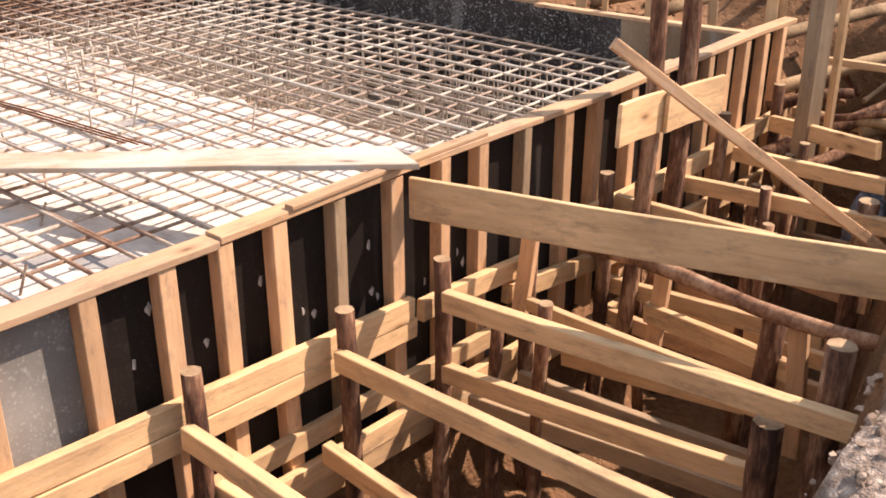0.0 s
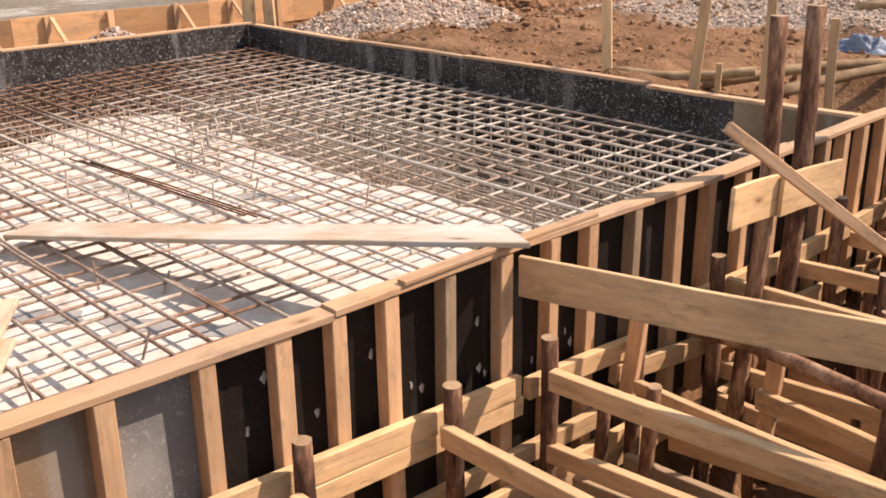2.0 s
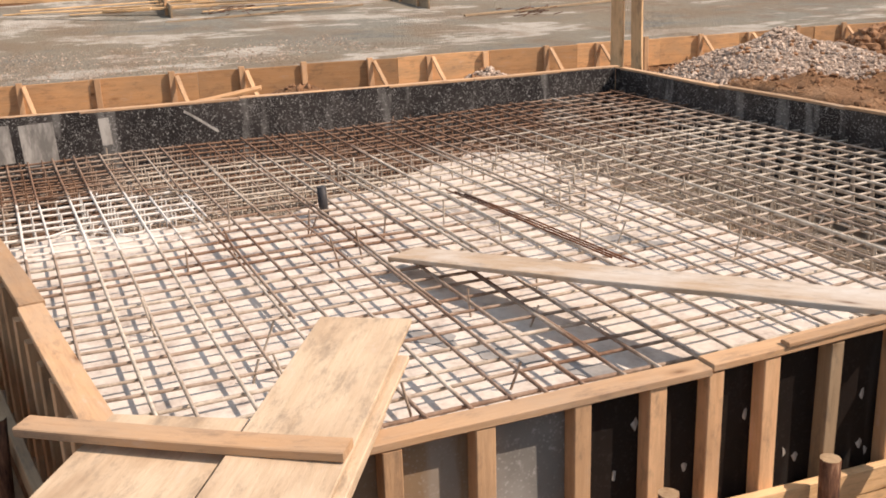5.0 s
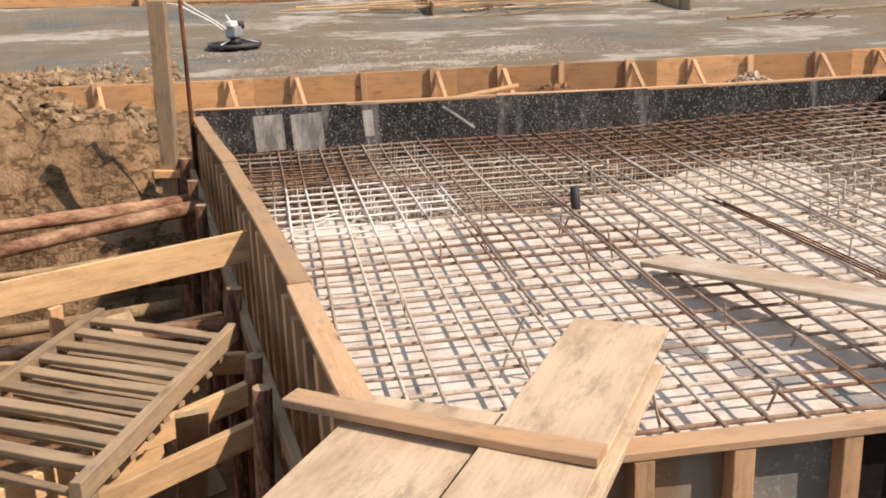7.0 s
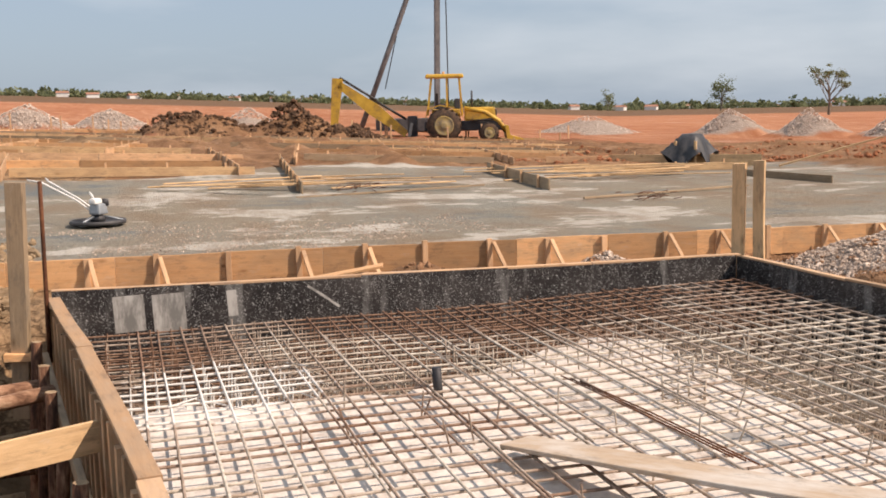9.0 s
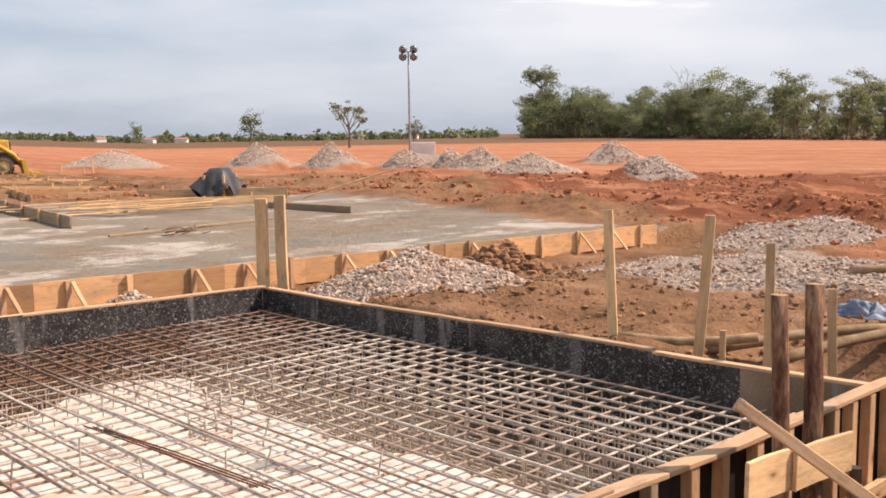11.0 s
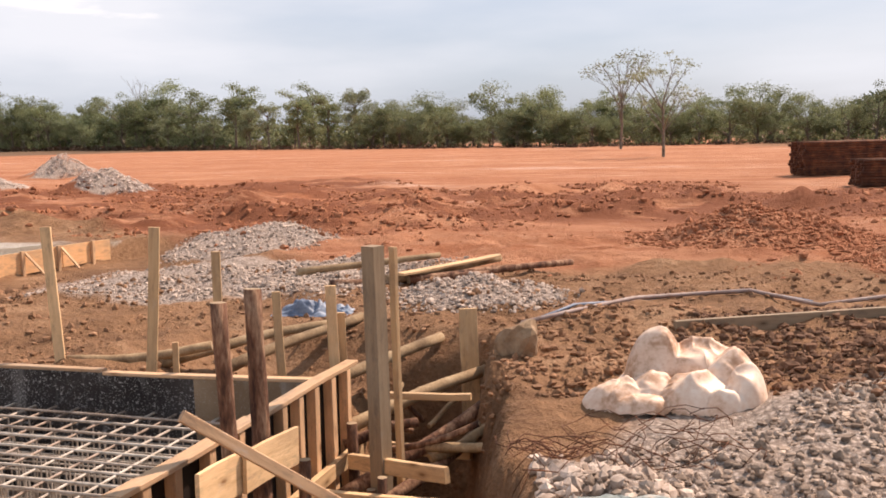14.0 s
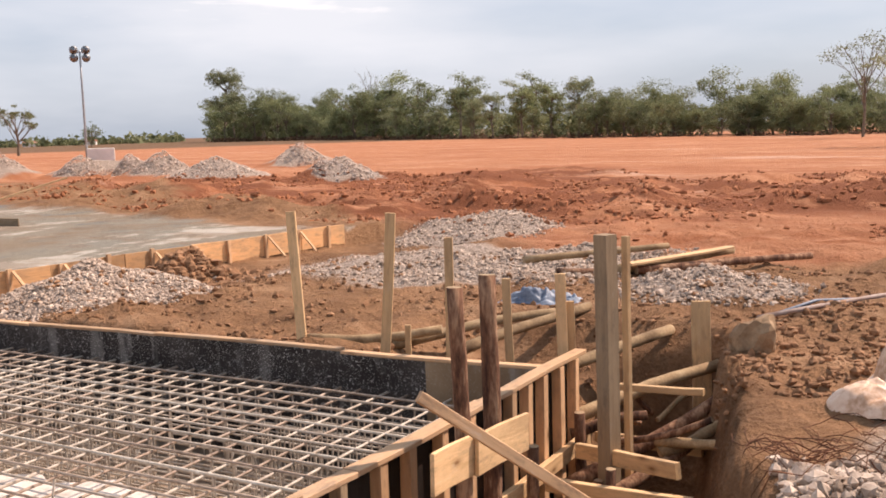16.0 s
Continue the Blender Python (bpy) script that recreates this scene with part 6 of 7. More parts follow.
part("gearbox", lathe_mesh("gearbox", [(0.11, 0.06), (0.12, 0.12), (0.08, 0.17)], M_DARKMETAL, 14), tro)
part("engine", box_mesh("engine", (0.24, 0.20, 0.17), M_GALV, 0.03, (0, 0.02, 0.26), 0.85), tro, "dusty grey engine block")
part("fuel_tank", box_mesh("fuel_tank", (0.20, 0.13, 0.09), M_WHITE, 0.03, (0.06, 0.02, 0.385), 0.9), tro, "dusty white fuel tank")
part("air_filter", lathe_mesh("air_filter", [(0.03, 0.30), (0.065, 0.30), (0.065, 0.40), (0.03, 0.41)], M_DARKMETAL, 12), tro, "", pose(-0.11, 0.06, 0, 0, 0, 0))
for sgn in (-1, 1):
    part("handle_bar", tube_mesh("handle_bar", [(sgn * 0.05, 0.02, 0.17), (sgn * 0.05, -0.35, 0.40), (sgn * 0.09, -0.95, 0.68), (sgn * 0.22, -1.10, 0.72)], 0.015, M_WHITE), tro, "pale tubular handle")
part("lift_stay", tube_mesh("lift_stay", [(0.0, 0.1, 0.20), (0.0, -0.12, 0.52)], 0.018, M_WHITE), tro)

for cx, cy in ((-14.2, 9.6), (-17.6, 4.8)):
    for k in range(40):
        a = random.uniform(0, 3.14)
        l = random.uniform(0.15, 0.4)
        p = Vector((cx + random.gauss(0, 0.3), cy + random.gauss(0, 0.3), random.uniform(-0.01, 0.14) + rise_at(cx, cy)))
        if k % 2 == 0:
            tagged(part("wire_scrap", tube_mesh("wire_scrap", [p, p + Vector((l * math.cos(a), l * math.sin(a), 0.03))], 0.008, M_STEELDARK, 4)), "rusty offcut of reinforcing wire on the slab", "wire", "wire scraps")

# tarpaulin-covered stand
tarp = thing("covered_stand", "timber trestle draped with a black tarpaulin", "trestle", at=(-23.7, 16.1, -0.05), rz=130)
for dx in (-0.55, 0.55):
    for dy in (-0.3, 0.3):
        part("leg", board_mesh("leg", (dx, dy, 0), (dx, dy, 0.75), 0.07, 0.07, M_PINE, side=(1, 0, 0)), tarp)
v, f = [], []
for i in range(17):
    for j in range(13):
        u, t = i / 16 * 2 - 1, j / 12 * 2 - 1
        r = max(abs(u), abs(t))
        fold = 0.06 * math.sin(9 * math.atan2(t, u))
        v.append((u * (0.8 + fold) * (1.05 if u < 0 else 1.3), t * (0.6 + fold), 0.95 - 0.72 * max(0, r - 0.35) / 0.65 * (1 + 0.3 * math.sin(5 * u + 3 * t))))
for i in range(16):
    for j in range(12):
        f.append((i * 13 + j, (i + 1) * 13 + j, (i + 1) * 13 + j + 1, i * 13 + j + 1))
part("tarpaulin", mesh_of("tarpaulin", v, f, M_TARP, smooth=True), tarp)
footing_form((-25.2, 14.2), (-22.4, 17.6), 0.35, M_PINE, 0.12)
beam((-21.6, 17.6, 0.0), (-20.6, 20.2, 0.75), 0.07, 0.05, M_PINE, "pale batten leaning over the footing", "leaning_batten")


# ---------------------------------------------------------------- backhoe loader
def wheel(parent, x, y, r, w):
    t = part("tyre", lathe_mesh("tyre", [(r * 0.55, -w / 2), (r * 0.9, -w / 2), (r, -w * 0.3), (r, w * 0.3), (r * 0.9, w / 2), (r * 0.55, w / 2)], M_TYRE, 26), parent, "", pose(x, y, r, 90, 0, 0))
    part("rim", lathe_mesh("rim", [(r * 0.14, -w * 0.60), (r * 0.2, -w * 0.58), (r * 0.24, -w * 0.53), (r * 0.5, -w * 0.52), (r * 0.56, -w * 0.56), (r * 0.57, -w * 0.5), (r * 0.57, w * 0.5), (r * 0.56, w * 0.56), (r * 0.5, w * 0.52), (r * 0.24, w * 0.53), (r * 0.2, w * 0.58), (r * 0.14, w * 0.60)], M_DUSTYELLOW, 22), t)
    lug = box_mesh("lug", (r * 0.07, r * 0.16, w * 0.98), M_TYRE, 0.0)
    for k in range(18):
        a = 20 * k
        part("lug", lug, t, "", pose(r * math.cos(radians(a)), r * math.sin(radians(a)), 0, 0, 0, a))
    return t


hoe = thing("backhoe_loader", "worn yellow backhoe loader with an open cab", "backhoe", at=(-42.6, 14.4, float(ground_height(np.array([-42.6]), np.array([14.4]))[0]) - 0.03), rz=math.degrees(math.atan2(0.955, 0.297)))
for sgn in (-1, 1):
    wheel(hoe, 0.0, sgn * 0.85, 0.78, 0.48)
    wheel(hoe, 2.05, sgn * 0.85, 0.43, 0.28)
part("chassis", box_mesh("chassis", (3.6, 0.8, 0.45), M_DARKMETAL, 0.05, (0.9, 0, 0.75)), hoe)
part("engine_hood", box_mesh("engine_hood", (1.45, 0.85, 0.62), M_YELLOW, 0.08, (1.65, 0, 1.28), 0.94), hoe)
for sgn in (-1, 1):
    v = [(-0.85, 0, 1.15), (-0.75, 0, 1.55), (-0.2, 0, 1.72), (0.45, 0, 1.62), (0.85, 0, 1.2)]
    pts = [(x, sgn * 0.95, z) for x, _, z in v] + [(x, sgn * 0.62, z) for x, _, z in v]
    part("mudguard", mesh_of("mudguard", pts + [(x, y, z - 0.05) for x, y, z in pts], [(k, k + 1, k + 6, k + 5) for k in range(4)] + [(k + 10, k + 15, k + 16, k + 11) for k in range(4)] + [(k, k + 10, k + 11, k + 1) for k in range(4)] + [(k + 5, k + 6, k + 16, k + 15) for k in range(4)], M_YELLOW), hoe)
    for x0, x1 in ((-0.75, -0.55), (0.15, 0.15), (0.85, 0.72)):
        part("cab_post", board_mesh("cab_post", (x0, sgn * 0.72, 1.25), (x1, sgn * 0.7, 2.95), 0.08, 0.08, M_YELLOW, side=(1, 0, 0)), hoe)
    part("loader_arm", tube_mesh("loader_arm", [(0.95, sgn * 0.6, 1.55), (1.9, sgn * 0.6, 1.35), (2.5, sgn * 0.6, 0.95), (2.85, sgn * 0.6, 0.45)], 0.10, M_YELLOW, 6), hoe)
    part("lift_ram", tube_mesh("lift_ram", [(1.2, sgn * 0.6, 0.95), (2.3, sgn * 0.6, 1.05)], 0.05, M_DARKMETAL, 6), hoe)
part("cab_roof", box_mesh("cab_roof", (1.75, 1.6, 0.16), M_YELLOW, 0.05, (0.05, 0, 3.02), 0.96), hoe)
part("seat", box_mesh("seat", (0.5, 0.5, 0.55), M_DARKMETAL, 0.08, (-0.1, 0, 1.5)), hoe)
part("cab_body", box_mesh("cab_body", (1.3, 1.05, 0.55), M_YELLOW, 0.06, (0.1, 0, 1.25)), hoe)
part("console", box_mesh("console", (0.3, 0.5, 0.5), M_DARKMETAL, 0.05, (0.62, 0, 1.75), 0.8), hoe)
part("seat_back", box_mesh("seat_back", (0.14, 0.48, 0.6), M_DARKMETAL, 0.05, (-0.32, 0, 1.95)), hoe)
part("grille", box_mesh("grille", (0.05, 0.66, 0.46), M_DARKMETAL, 0.02, (2.39, 0, 1.25)), hoe)
part("warning_lamp", lathe_mesh("warning_lamp", [(0.06, 3.1), (0.06, 3.2), (0.03, 3.23)], M_ORANGE, 10), hoe)
part("exhaust", tube_mesh("exhaust", [(1.3, 0.3, 1.5), (1.3, 0.3, 2.35)], 0.05, M_DARKMETAL), hoe)
bu = [(2.75, 0.75), (2.85, 0.15), (3.65, 0.05), (3.55, 0.15), (2.98, 0.3), (2.9, 0.75)]
part("bucket", mesh_of("bucket", [(x, -1.1, z) for x, z in bu] + [(x, 1.1, z) for x, z in bu], [(k, (k + 1) % 6, 6 + (k + 1) % 6, 6 + k) for k in range(6)] + [tuple(range(6)), tuple(range(11, 5, -1))], M_YELLOW), hoe)


def arm(name, pts, w0, w1, parent, y=0.12):
    (x0, z0), (x1, z1) = pts
    d = Vector((x1 - x0, 0, z1 - z0))
    nn = Vector((-d.z, 0, d.x)).normalized()
    quad = [Vector((x0, 0, z0)) + nn * w0, Vector((x0, 0, z0)) - nn * w0, Vector((x1, 0, z1)) - nn * w1, Vector((x1, 0, z1)) + nn * w1]
    vs = [(q.x, -y, q.z) for q in quad] + [(q.x, y, q.z) for q in quad]
    return part(name, mesh_of(name, vs, [(0, 1, 2, 3), (7, 6, 5, 4), (0, 4, 5, 1), (1, 5, 6, 2), (2, 6, 7, 3), (3, 7, 4, 0)], M_YELLOW), parent)


arm("boom", ((-1.75, 0.42), (-3.2, 1.55)), 0.15, 0.30, hoe)
arm("boom_tip", ((-3.2, 1.55), (-4.8, 2.75)), 0.30, 0.16, hoe)
arm("dipper_stick", ((-4.85, 3.02), (-5.1, 0.55)), 0.25, 0.15, hoe)
part("boom_ram", tube_mesh("boom_ram", [(-1.75, 0.13, 1.1), (-3.35, 0.13, 2.1)], 0.06, M_DARKMETAL), hoe)
part("stick_ram", tube_mesh("stick_ram", [(-3.1, 0, 2.0), (-4.75, 0, 3.05)], 0.06, M_DARKMETAL), hoe)
part("swing_post", box_mesh("swing_post", (0.45, 0.6, 1.0), M_DARKMETAL, 0.05, (-1.45, 0, 0.75)), hoe)
hb = [(-5.0, 0.65), (-5.35, 0.45), (-5.25, 0.05), (-4.75, 0.1), (-4.85, 0.4)]
part("digging_bucket", mesh_of("digging_bucket", [(x, -0.35, z) for x, z in hb] + [(x, 0.35, z) for x, z in hb], [(k, (k + 1) % 5, 5 + (k + 1) % 5, 5 + k) for k in range(5)] + [tuple(range(5)), tuple(range(9, 4, -1))], M_DARKMETAL), hoe)
for sgn in (-1, 1):
    part("stabiliser", board_mesh("stabiliser", (-1.45, sgn * 0.5, 0.9), (-1.6, sgn * 1.25, 0.25), 0.12, 0.12, M_DARKMETAL), hoe)

# piling rig behind it
rig = thing("piling_rig", "dark steel piling mast with a raking stay", "piling rig", at=(-57.9, 18.7, rise_at(-57.9, 18.7)))
part("mast", board_mesh("mast", (0, 0, 0), (0.1, 0.3, 17), 0.30, 0.30, M_GREYSTEEL, side=(1, 0, 0), segs=2), rig)
part("stay", pole_mesh("stay", (-1.2, -4.6, 0.0), (0.2, 1.2, 15.5), 0.17, 0.15, M_GREYSTEEL, 0.0, 3, 8), rig)
part("cable", tube_mesh("cable", [(-0.9, -3.0, 2.6), (0.0, -0.4, 14)], 0.03, M_DARKMETAL, 4), rig)
part("cable", tube_mesh("cable", [(0.1, 0.75, 0.5), (0.1, 0.6, 16.5)], 0.035, M_DARKMETAL, 4), rig)
part("winch_base", box_mesh("winch_base", (2.4, 3.6, 0.8), M_DARKMETAL, 0.05, (0, -1.8, 0.4)), rig)

# mobile lighting tower
lt = thing("lighting_tower", "mobile lighting tower with four floodlights and white trailer", "lighting tower", at=(-57.8, 53.2, -0.05), rz=-43)
part("mast", pole_mesh("mast", (0, 0, 0), (0, 0, 8.4), 0.10, 0.06, M_GALV, 0.0, 3, 8), lt)
part("cross_arm", board_mesh("cross_arm", (0, -0.6, 8.25), (0, 0.6, 8.25), 0.06, 0.06, M_GALV), lt)
for dy in (-0.42, 0.42):
    for z in (7.85, 8.42):
        fl = part("floodlight", lathe_mesh("floodlight", [(0.08, -0.2), (0.18, -0.12), (0.30, 0.0), (0.31, 0.04)], M_DARKMETAL, 14), lt, "", pose(0.1, dy, z, 0, 100, 0))
        part("lens", lathe_mesh("lens", [(0.05, 0.035), (0.29, 0.045)], M_GALV, 14), fl)
part("generator_box", box_mesh("generator_box", (0.95, 1.95, 1.0), M_WHITE, 0.05, (0.2, 1.0, 0.75)), lt)
for dx in (0.1, 0.9):
    part("tyre", lathe_mesh("tyre", [(0.12, -0.08), (0.26, -0.08), (0.28, 0), (0.26, 0.08), (0.12, 0.08)], M_TYRE, 16), lt, "", pose(dx, 0.25, 0.28, 90, 0, 0))

# stacks of bundled bars, drum and mixer beyond the clay heap
for cx, cy, ln, hh, ww, rz in ((5.8, 40.5, 3.8, 1.25, 1.3, 20), (6.9, 33.0, 2.9, 0.80, 1.0, 12)):
    st = thing("steel_stack", "rust-red stack of bundled reinforcing bars", "rebar stack", "steel stacks", at=(cx, cy, -0.05), rz=rz)
    rows_ = int(hh / 0.085)
    for j in range(rows_):
        for k in range(5):
            part("bar_bundle", pole_mesh("bar_bundle", (-ln / 2 + random.uniform(-0.08, 0.08), -ww / 2 + ww * k / 4, 0.06 + 0.085 * j), (ln / 2 + random.uniform(-0.1, 0.1), -ww / 2 + ww * k / 4, 0.06 + 0.085 * j), 0.055, 0.055, M_STEELDARK, 0.008, 3, 6), st)
dr = thing("steel_drum", "blue steel drum standing on the clay", "drum", at=(6.36, 22.3, -0.06))
part("body", lathe_mesh("body", [(0.27, 0), (0.28, 0.01), (0.28, 0.27), (0.295, 0.285), (0.28, 0.30), (0.28, 0.57), (0.295, 0.585), (0.28, 0.60), (0.28, 0.86), (0.29, 0.88), (0.26, 0.88), (0.26, 0.84)], M_DRUM, 28), dr)
mx = thing("concrete_mixer", "yellow concrete mixer with a tilted drum", "mixer", at=(8.02, 25.6, -0.06), rz=15)
part("drum", lathe_mesh("drum", [(0.15, -0.45), (0.42, -0.35), (0.5, 0.0), (0.42, 0.3), (0.22, 0.55), (0.2, 0.55)], M_DUSTYELLOW, 22), mx, "", pose(0, 0, 0.95, 0, -50, 0))
for sgn in (-1, 1):
    part("frame_leg", tube_mesh("frame_leg", [(-0.45, sgn * 0.45, 0), (0, sgn * 0.5, 0.95), (0.5, sgn * 0.45, 0)], 0.035, M_DARKMETAL), mx)
part("chute", board_mesh("chute", (-0.1, 0.1, 1.35), (-0.9, 0.5, 0.35), 0.4, 0.05, M_DUSTYELLOW), mx)
for k in range(6):
    p = Vector((5.6 + 0.25 * k, 21.6 + random.uniform(-0.8, 1.2)))
    tagged(part("loose_batten", board_mesh("loose_batten", (p.x - 0.5, p.y - 0.2, 0.0), (p.x + 0.5, p.y + 0.3, 0.03), 0.1, 0.03, M_PINE, segs=2)), "loose batten near the drum", "batten", "loose battens")


# ---------------------------------------------------------------- trees
def tree_parts(seed, h, spread, base, leaf_n, leaf_s, shape="round", trunk_r=0.022, material=None):
    """Trunk with limbs and a crown of leaf sprays, about h metres tall."""
    r = random.Random(seed)
    tv, tf = [], []

    def limb(p, q, r0, r1, sides=5):
        t = (q - p).normalized()
        s = t.orthogonal().normalized()
        u = t.cross(s)
        o = len(tv)
        for e, rr in ((p, r0), ((p + q) / 2 + s * (q - p).length * r.uniform(-0.06, 0.06), (r0 + r1) / 2), (q, r1)):
            for k in range(sides):
                a = 6.2832 * k / sides
                tv.append(tuple(e + s * rr * math.cos(a) + u * rr * math.sin(a)))
        for i in range(2):
            for k in range(sides):
                k2 = (k + 1) % sides
                tf.append((o + i * sides + k, o + i * sides + k2, o + (i + 1) * sides + k2, o + (i + 1) * sides + k))

    top = Vector((r.uniform(-0.05, 0.05) * h, r.uniform(-0.05, 0.05) * h, h * (0.55 if shape != "tall" else 0.8)))
    limb(Vector((0, 0, -0.02 * h)), top, h * trunk_r, h * trunk_r * 0.5, 7)
    tips = []
    n_l = {"bare": 9, "umbrella": 11, "tall": 15, "round": 17}[shape]
    for k in range(n_l):
        f = r.uniform(base, 1.0)
        p = top * f
        a = 6.2832 * k / n_l + r.uniform(-0.4, 0.4)
        up = r.uniform(0.32, 0.46) if shape == "umbrella" else (r.uniform(0.02, 0.26) if shape == "tall" else r.uniform(0.0, 0.46))
        q = p + Vector((math.cos(a) * spread * r.uniform(0.5, 1.0), math.sin(a) * spread * r.uniform(0.5, 1.0), up)) * h
        if q.z > h:
            q.z = h * r.uniform(0.88, 1.0)
        limb(p, q, h * trunk_r * 0.4, h * trunk_r * 0.12)
        tips.append(q)
        for j in range(3):
            q2 = q + Vector((r.uniform(-1, 1), r.uniform(-1, 1), r.uniform(-0.3, 0.6))) * h * 0.13
            limb(p.lerp(q, r.uniform(0.5, 0.9)), q2, h * trunk_r * 0.16, h * trunk_r * 0.06, 4)
            tips.append(q2)
    tips.append(Vector((top.x, top.y, h * 0.95)))
    lv, lf = [], []
    per = max(1, leaf_n // max(1, len(tips)))
    for c in tips:
        cr = h * {"umbrella": 0.085, "tall": 0.085, "round": 0.12, "bare": 0.1}[shape] * r.uniform(0.55, 1.35)
        for k in range(per):
            d = Vector((r.gauss(0, 1), r.gauss(0, 1), r.gauss(0, 0.62 if shape != "umbrella" else 0.3)))
            d = d.normalized() * cr * r.random() ** 0.45
            p = c + d
            if p.z < base * h * 0.6:
                continue
            s = leaf_s * h * r.uniform(0.5, 1.3)
            a = Vector((r.uniform(-1, 1), r.uniform(-1, 1), r.uniform(-0.6, 0.6))).normalized() * s
            b = a.orthogonal().normalized() * s * r.uniform(0.4, 0.8)
            b.rotate(Matrix.Rotation(r.uniform(0, 6.28), 3, a))
            o = len(lv)
            lv += [tuple(p - a), tuple(p + b * 0.8), tuple(p + a), tuple(p - b)]
            lf.append((o, o + 1, o + 2, o + 3))
    return mesh_of("trunk", tv, tf, M_TRUNK, smooth=True), (mesh_of("crown", lv, lf, material or M_LEAF) if leaf_n else None)


def tree(name, label, seed, at, h, rz=0, group="", **kw):
    t = thing(name, label, "tree", group, at=at, rz=rz)
    tr_, cr_ = tree_parts(seed, h, **kw)
    part("trunk", tr_, t)
    if cr_ is not None:
        part("crown", cr_, t)
    return t


kinds = []
for k in range(7):
    tall = k in (1, 4)
    kinds.append(tree("tree", "dense green broadleaf tree at the field's edge" if not tall else "slender tall green tree at the field's edge", 40 + k, (-255 + 9 * k, 296 - 4 * k, -0.2), 10.0, 0, "edge trees",
                      spread=(0.38 if not tall else 0.20), base=(0.10 if not tall else 0.38), leaf_n=9000 if not tall else 6000, leaf_s=0.0135, shape="tall" if tall else "round",
                      material=(M_LEAF, M_LEAFPALE, M_LEAFDARK, M_LEAF, M_LEAF, M_LEAFDARK, M_LEAFDARK)[k]))
EDGE = [(-262, 290), (-200, 262), (-140, 212), (-80, 166), (-21, 122), (10, 113), (38, 116), (75, 128), (120, 150)]


def edge_point(s):
    k = min(int(s), len(EDGE) - 2)
    f = s - k
    return Vector(EDGE[k]).lerp(Vector(EDGE[k + 1]), f)


tr_rng = random.Random(21)
s = 0.0
first = True
while s < len(EDGE) - 1.02:
    p = edge_point(s)
    d = (p - Vector((3, 0.5))).length
    seg = (Vector(EDGE[min(int(s) + 1, len(EDGE) - 1)]) - Vector(EDGE[int(s)])).length
    for row in range(2):
        right_side = p.x > -60
        pool = (2, 5, 6, 0, 2, 5) if right_side else (1, 4, 0, 1, 3, 4)
        src = kinds[tr_rng.choice(pool)]
        hh = d * tr_rng.choice((0.025, 0.029, 0.033, 0.037, 0.044, 0.064) if not right_side else (0.030, 0.036, 0.040, 0.044, 0.050)) * tr_rng.uniform(0.88, 1.12) * (1.0 if row else 0.85) * ((1.22 if p.x > -30 else 1.05) if right_side else 1.0)
        out = (p - Vector((3, 0.5))).normalized() * (row * 0.10 * d + tr_rng.uniform(-0.01, 0.03) * d)
        c = p + out + Vector((tr_rng.uniform(-0.01, 0.01) * d, 0))
        m = pose(c.x, c.y, -0.2, 0, 0, tr_rng.uniform(0, 360)) @ Matrix.Diagonal((hh / 10 * 1.15, hh / 10 * 1.15, hh / 10, 1))
        cp = copy_thing(src, m)
        cp.matrix_basis = m
    s += d * (tr_rng.uniform(0.013, 0.027) if p.x > -60 else tr_rng.uniform(0.018, 0.040)) / seg
for k, src in enumerate(kinds):
    c = edge_point(0.15 + 0.12 * k)
    m = pose(c.x, c.y, -0.2, 0, 0, 40 * k) @ Matrix.Diagonal((1.6, 1.6, 1.6, 1))
    src.matrix_basis = m
# undergrowth that closes the wood below the crowns
un = np.random.RandomState(3)


def sprays_mesh(name, centres, radii, per, leaf, material):
    """Leaf sprays scattered in many small clumps."""
    n = len(centres) * per
    c = np.repeat(np.asarray(centres, float), per, 0)
    r = np.repeat(np.asarray(radii, float), per)[:, None]
    d = un.normal(size=(n, 3))
    d = d / np.linalg.norm(d, axis=1)[:, None] * un.rand(n, 1) ** 0.4 * np.array([1, 1, 0.8])
    p = c + d * r
    a = un.normal(size=(n, 3))
    a = a / np.linalg.norm(a, axis=1)[:, None]
    b = np.cross(a, un.normal(size=(n, 3)))
    b = b / np.linalg.norm(b, axis=1)[:, None]
    sz_ = r * leaf * un.uniform(0.6, 1.3, (n, 1))
    v = np.stack([p - a * sz_, p + b * sz_ * 0.7, p + a * sz_, p - b * sz_ * 0.7], 1).reshape(-1, 3)
    me_ = bpy.data.meshes.new(name)
    me_.vertices.add(len(v))
    me_.vertices.foreach_set("co", v.astype(np.float32).ravel())
    me_.loops.add(len(v))
    me_.loops.foreach_set("vertex_index", np.arange(len(v), dtype=np.int32))
    me_.polygons.add(n)
    me_.polygons.foreach_set("loop_start", np.arange(0, n * 4, 4, dtype=np.int32))
    me_.polygons.foreach_set("loop_total", np.full(n, 4, dtype=np.int32))
    me_.update(calc_edges=True)
    me_.materials.append(material)
    return me_


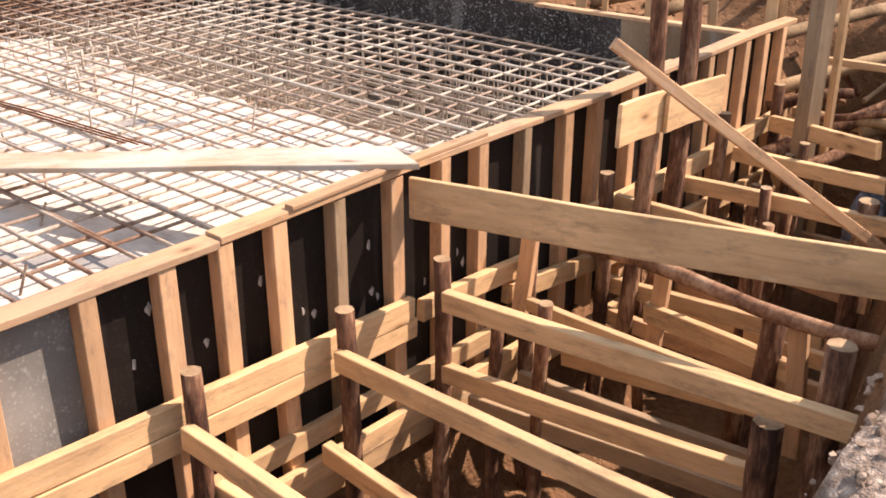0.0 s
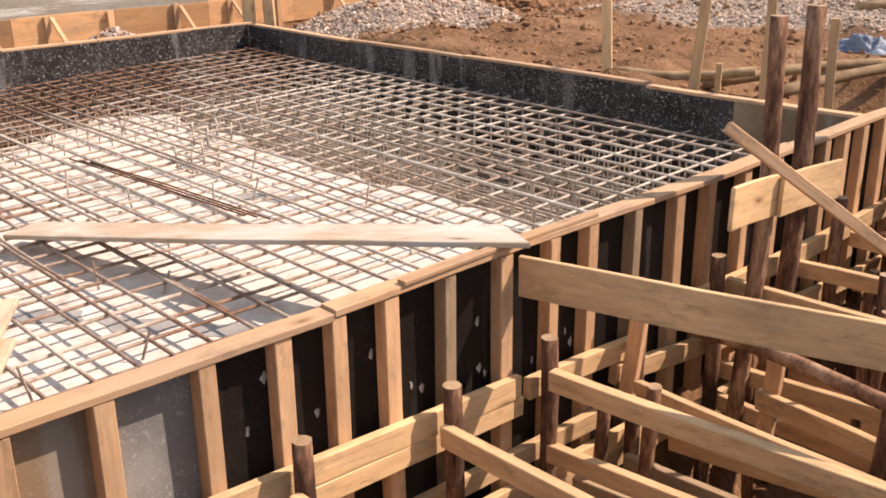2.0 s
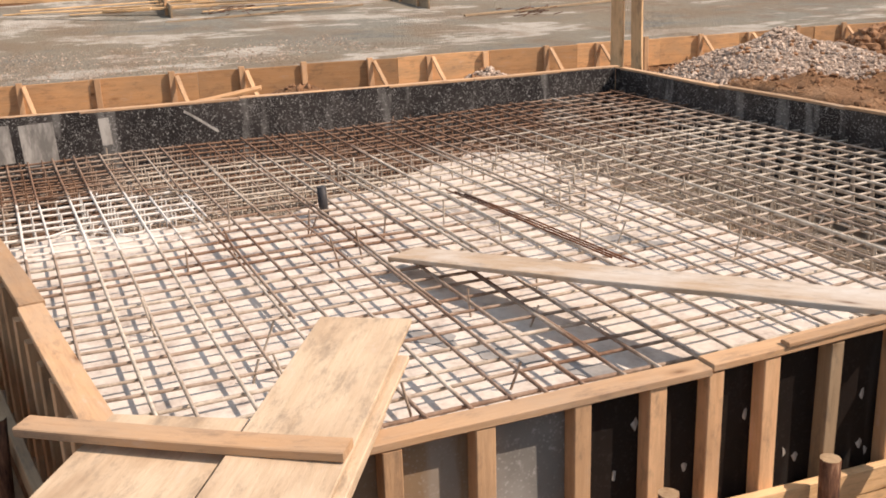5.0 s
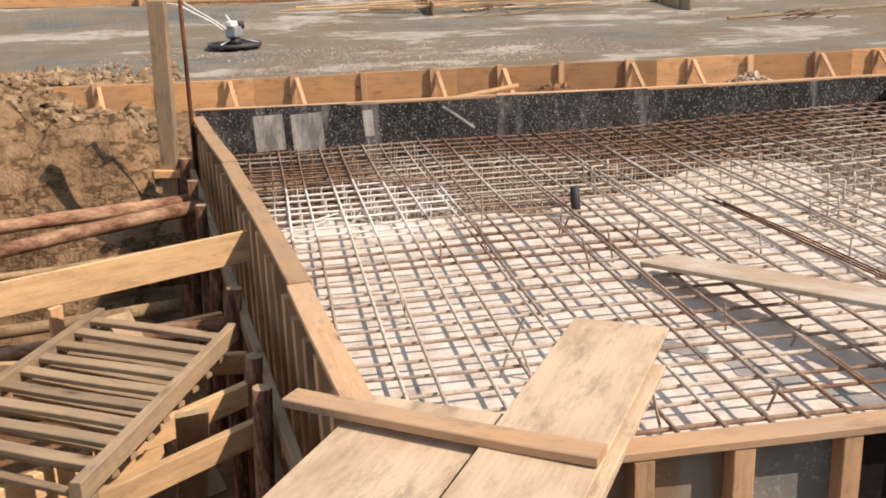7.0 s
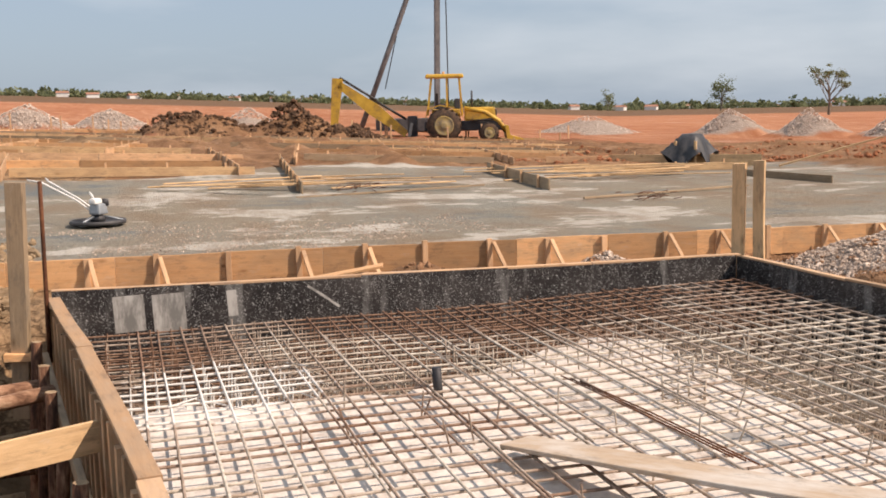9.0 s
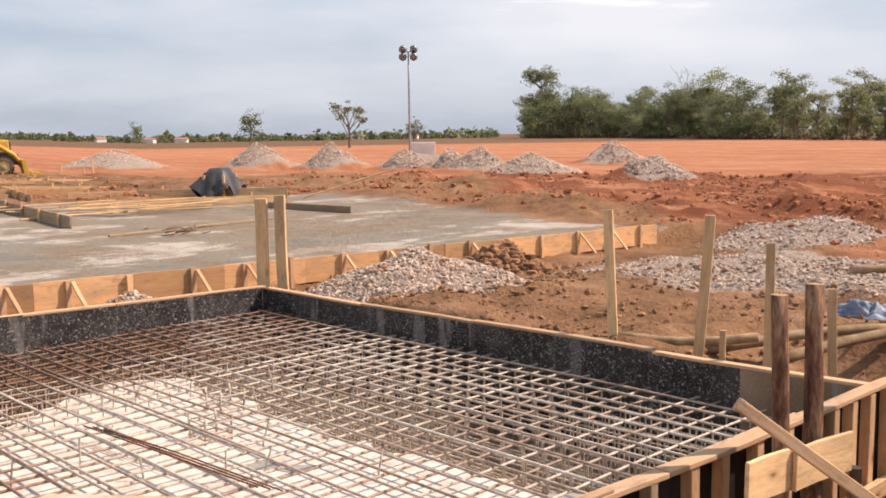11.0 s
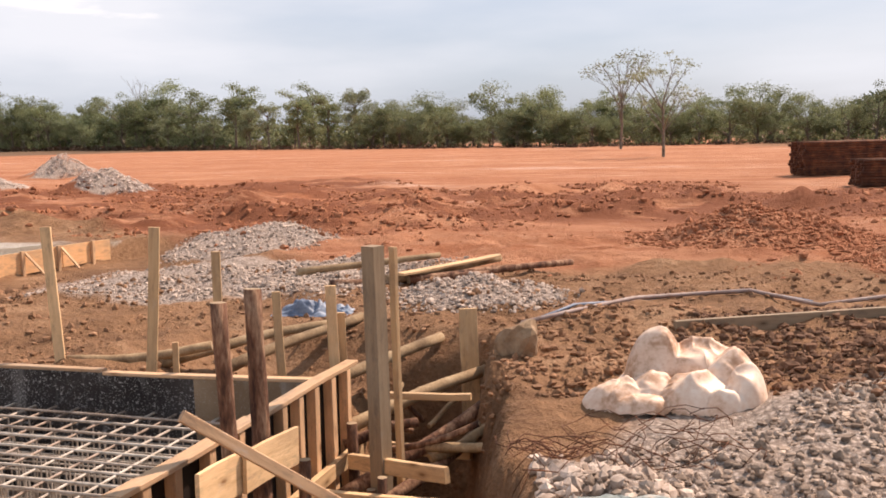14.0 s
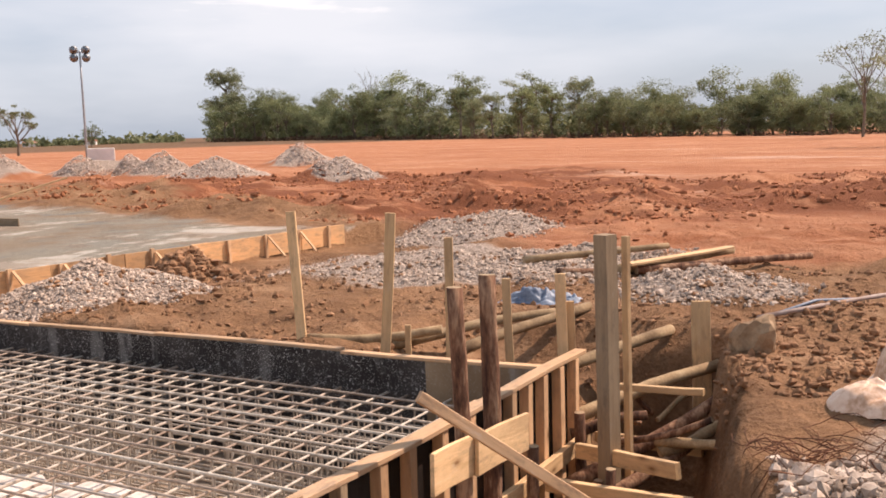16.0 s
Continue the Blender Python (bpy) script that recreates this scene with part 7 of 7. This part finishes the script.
pts, sz = [], []
for k in range(1500):
    p = edge_point(un.uniform(0, len(EDGE) - 1.02))
    d = (p - Vector((3, 0.5))).length
    q = p + (p - Vector((3, 0.5))).normalized() * un.uniform(0.02, 0.12) * d
    pts.append((q.x + un.uniform(-1, 1), q.y, un.uniform(0.0, 0.021) * d))
    sz.append(d * un.uniform(0.005, 0.012))
tagged(part("undergrowth", sprays_mesh("undergrowth", pts, sz, 70, 0.16, M_LEAFDARK)), "dark undergrowth below the edge trees", "bushes", kind="stuff")
pts, sz = [], []
for k in range(900):
    p = edge_point(un.uniform(0, len(EDGE) - 1.02))
    d = (p - Vector((3, 0.5))).length
    q = p - (p - Vector((3, 0.5))).normalized() * un.uniform(0.0, 0.05) * d
    pts.append((q.x + un.uniform(-1, 1), q.y, un.uniform(-0.001, 0.002) * d))
    sz.append(d * un.uniform(0.0015, 0.0045))
tagged(part("dry_scrub", sprays_mesh("dry_scrub", pts, sz, 30, 0.25, M_SCRUB)), "low strip of dry brown scrub before the wood", "bushes", kind="stuff")
tree("sparse_tree", "tall sparse tree with thin pale foliage on the clay", 7, (-3.6, 69.5, -0.1), 6.3, 20, spread=0.40, base=0.40, leaf_n=1900, leaf_s=0.011, shape="umbrella", trunk_r=0.018, material=M_LEAFPALE)
tree("sparse_tree", "tall sparse tree with thin pale foliage", 9, (-10.6, 100, -0.1), 9.2, 80, spread=0.30, base=0.45, leaf_n=1500, leaf_s=0.011, shape="umbrella", trunk_r=0.016, material=M_LEAFPALE)
tree("bare_tree", "leafless grey tree rising over the wood", 12, (-210, 318, -0.1), 30, 0, spread=0.2, base=0.5, leaf_n=0, leaf_s=0.0, shape="bare", trunk_r=0.012)
tree("umbrella_tree", "dark flat-crowned tree standing alone in the field", 15, (-124.7, 98.8, -0.1), 7.6, 0, spread=0.36, base=0.35, leaf_n=1500, leaf_s=0.02, shape="umbrella", trunk_r=0.03, material=M_LEAFDARK)
tree("round_tree", "rounded green tree standing alone far off", 17, (-271, 173, -0.1), 11, 0, spread=0.26, base=0.3, leaf_n=1600, leaf_s=0.024, material=M_LEAF)
tree("round_tree", "small green tree far off", 18, (-357, 178, -0.1), 8.5, 0, spread=0.22, base=0.3, leaf_n=900, leaf_s=0.03, material=M_LEAFDARK)
tree("round_tree", "small green tree far off", 19, (-225, 200, -0.1), 7.5, 0, spread=0.3, base=0.2, leaf_n=1300, leaf_s=0.024, material=M_LEAF)

# far belt of scrub, houses and the wooded hill
pts, sz = [], []
for k in range(900):
    a = un.uniform(radians(134), radians(198))
    d = un.uniform(480, 600)
    pts.append((d * math.cos(a), d * math.sin(a), un.uniform(0, 1.8) + rise_at(d * math.cos(a), d * math.sin(a))))
    sz.append(un.uniform(1.4, 3.2) * (1.6 if un.rand() < 0.1 else 1))
tagged(part("far_scrub", sprays_mesh("far_scrub", pts, sz, 40, 0.3, M_LEAFDARK)), "low belt of dark scrub on the horizon", "bushes", kind="stuff")
for k in range(24):
    a = radians(137 + 56 * k / 24 + random.uniform(-0.8, 0.8))
    d = random.uniform(470, 560)
    hs_ = thing("house", "small pale house with a low roof on the horizon", "house", "far houses", at=(d * math.cos(a), d * math.sin(a), rise_at(d * math.cos(a), d * math.sin(a)) - 0.1), rz=math.degrees(a) + random.uniform(-25, 25))
    w, dd, hh = random.uniform(2.6, 4.4), random.uniform(3, 6), random.uniform(1.5, 1.9)
    part("wall", box_mesh("wall", (w, dd, hh), M_WHITE, 0.05, (0, 0, hh / 2)), hs_)
    v = [(-w * 0.56, -dd * 0.54, hh), (w * 0.56, -dd * 0.54, hh), (w * 0.56, dd * 0.54, hh), (-w * 0.56, dd * 0.54, hh), (0, -dd * 0.54, hh + 0.9), (0, dd * 0.54, hh + 0.9)]
    part("roof", mesh_of("roof", v, [(0, 1, 4), (1, 2, 5, 4), (2, 3, 5), (3, 0, 4, 5), (3, 2, 1, 0)], M_ROOF), hs_)
pts, sz = [], []
for k in range(1500):
    a, q = un.uniform(0, 6.28), un.rand() ** 0.5
    x, y = 240 + 205 * q * math.cos(a), 640 + 110 * q * math.sin(a)
    pts.append((x, y, 66 * max(0, 1 - q) ** 0.8 + un.uniform(-2, 2)))
    sz.append(un.uniform(5, 10))
tagged(part("wooded_hill", sprays_mesh("wooded_hill", pts, sz, 170, 0.13, M_LEAFHAZE)), "low hill covered with dark woods", "hill", kind="stuff")
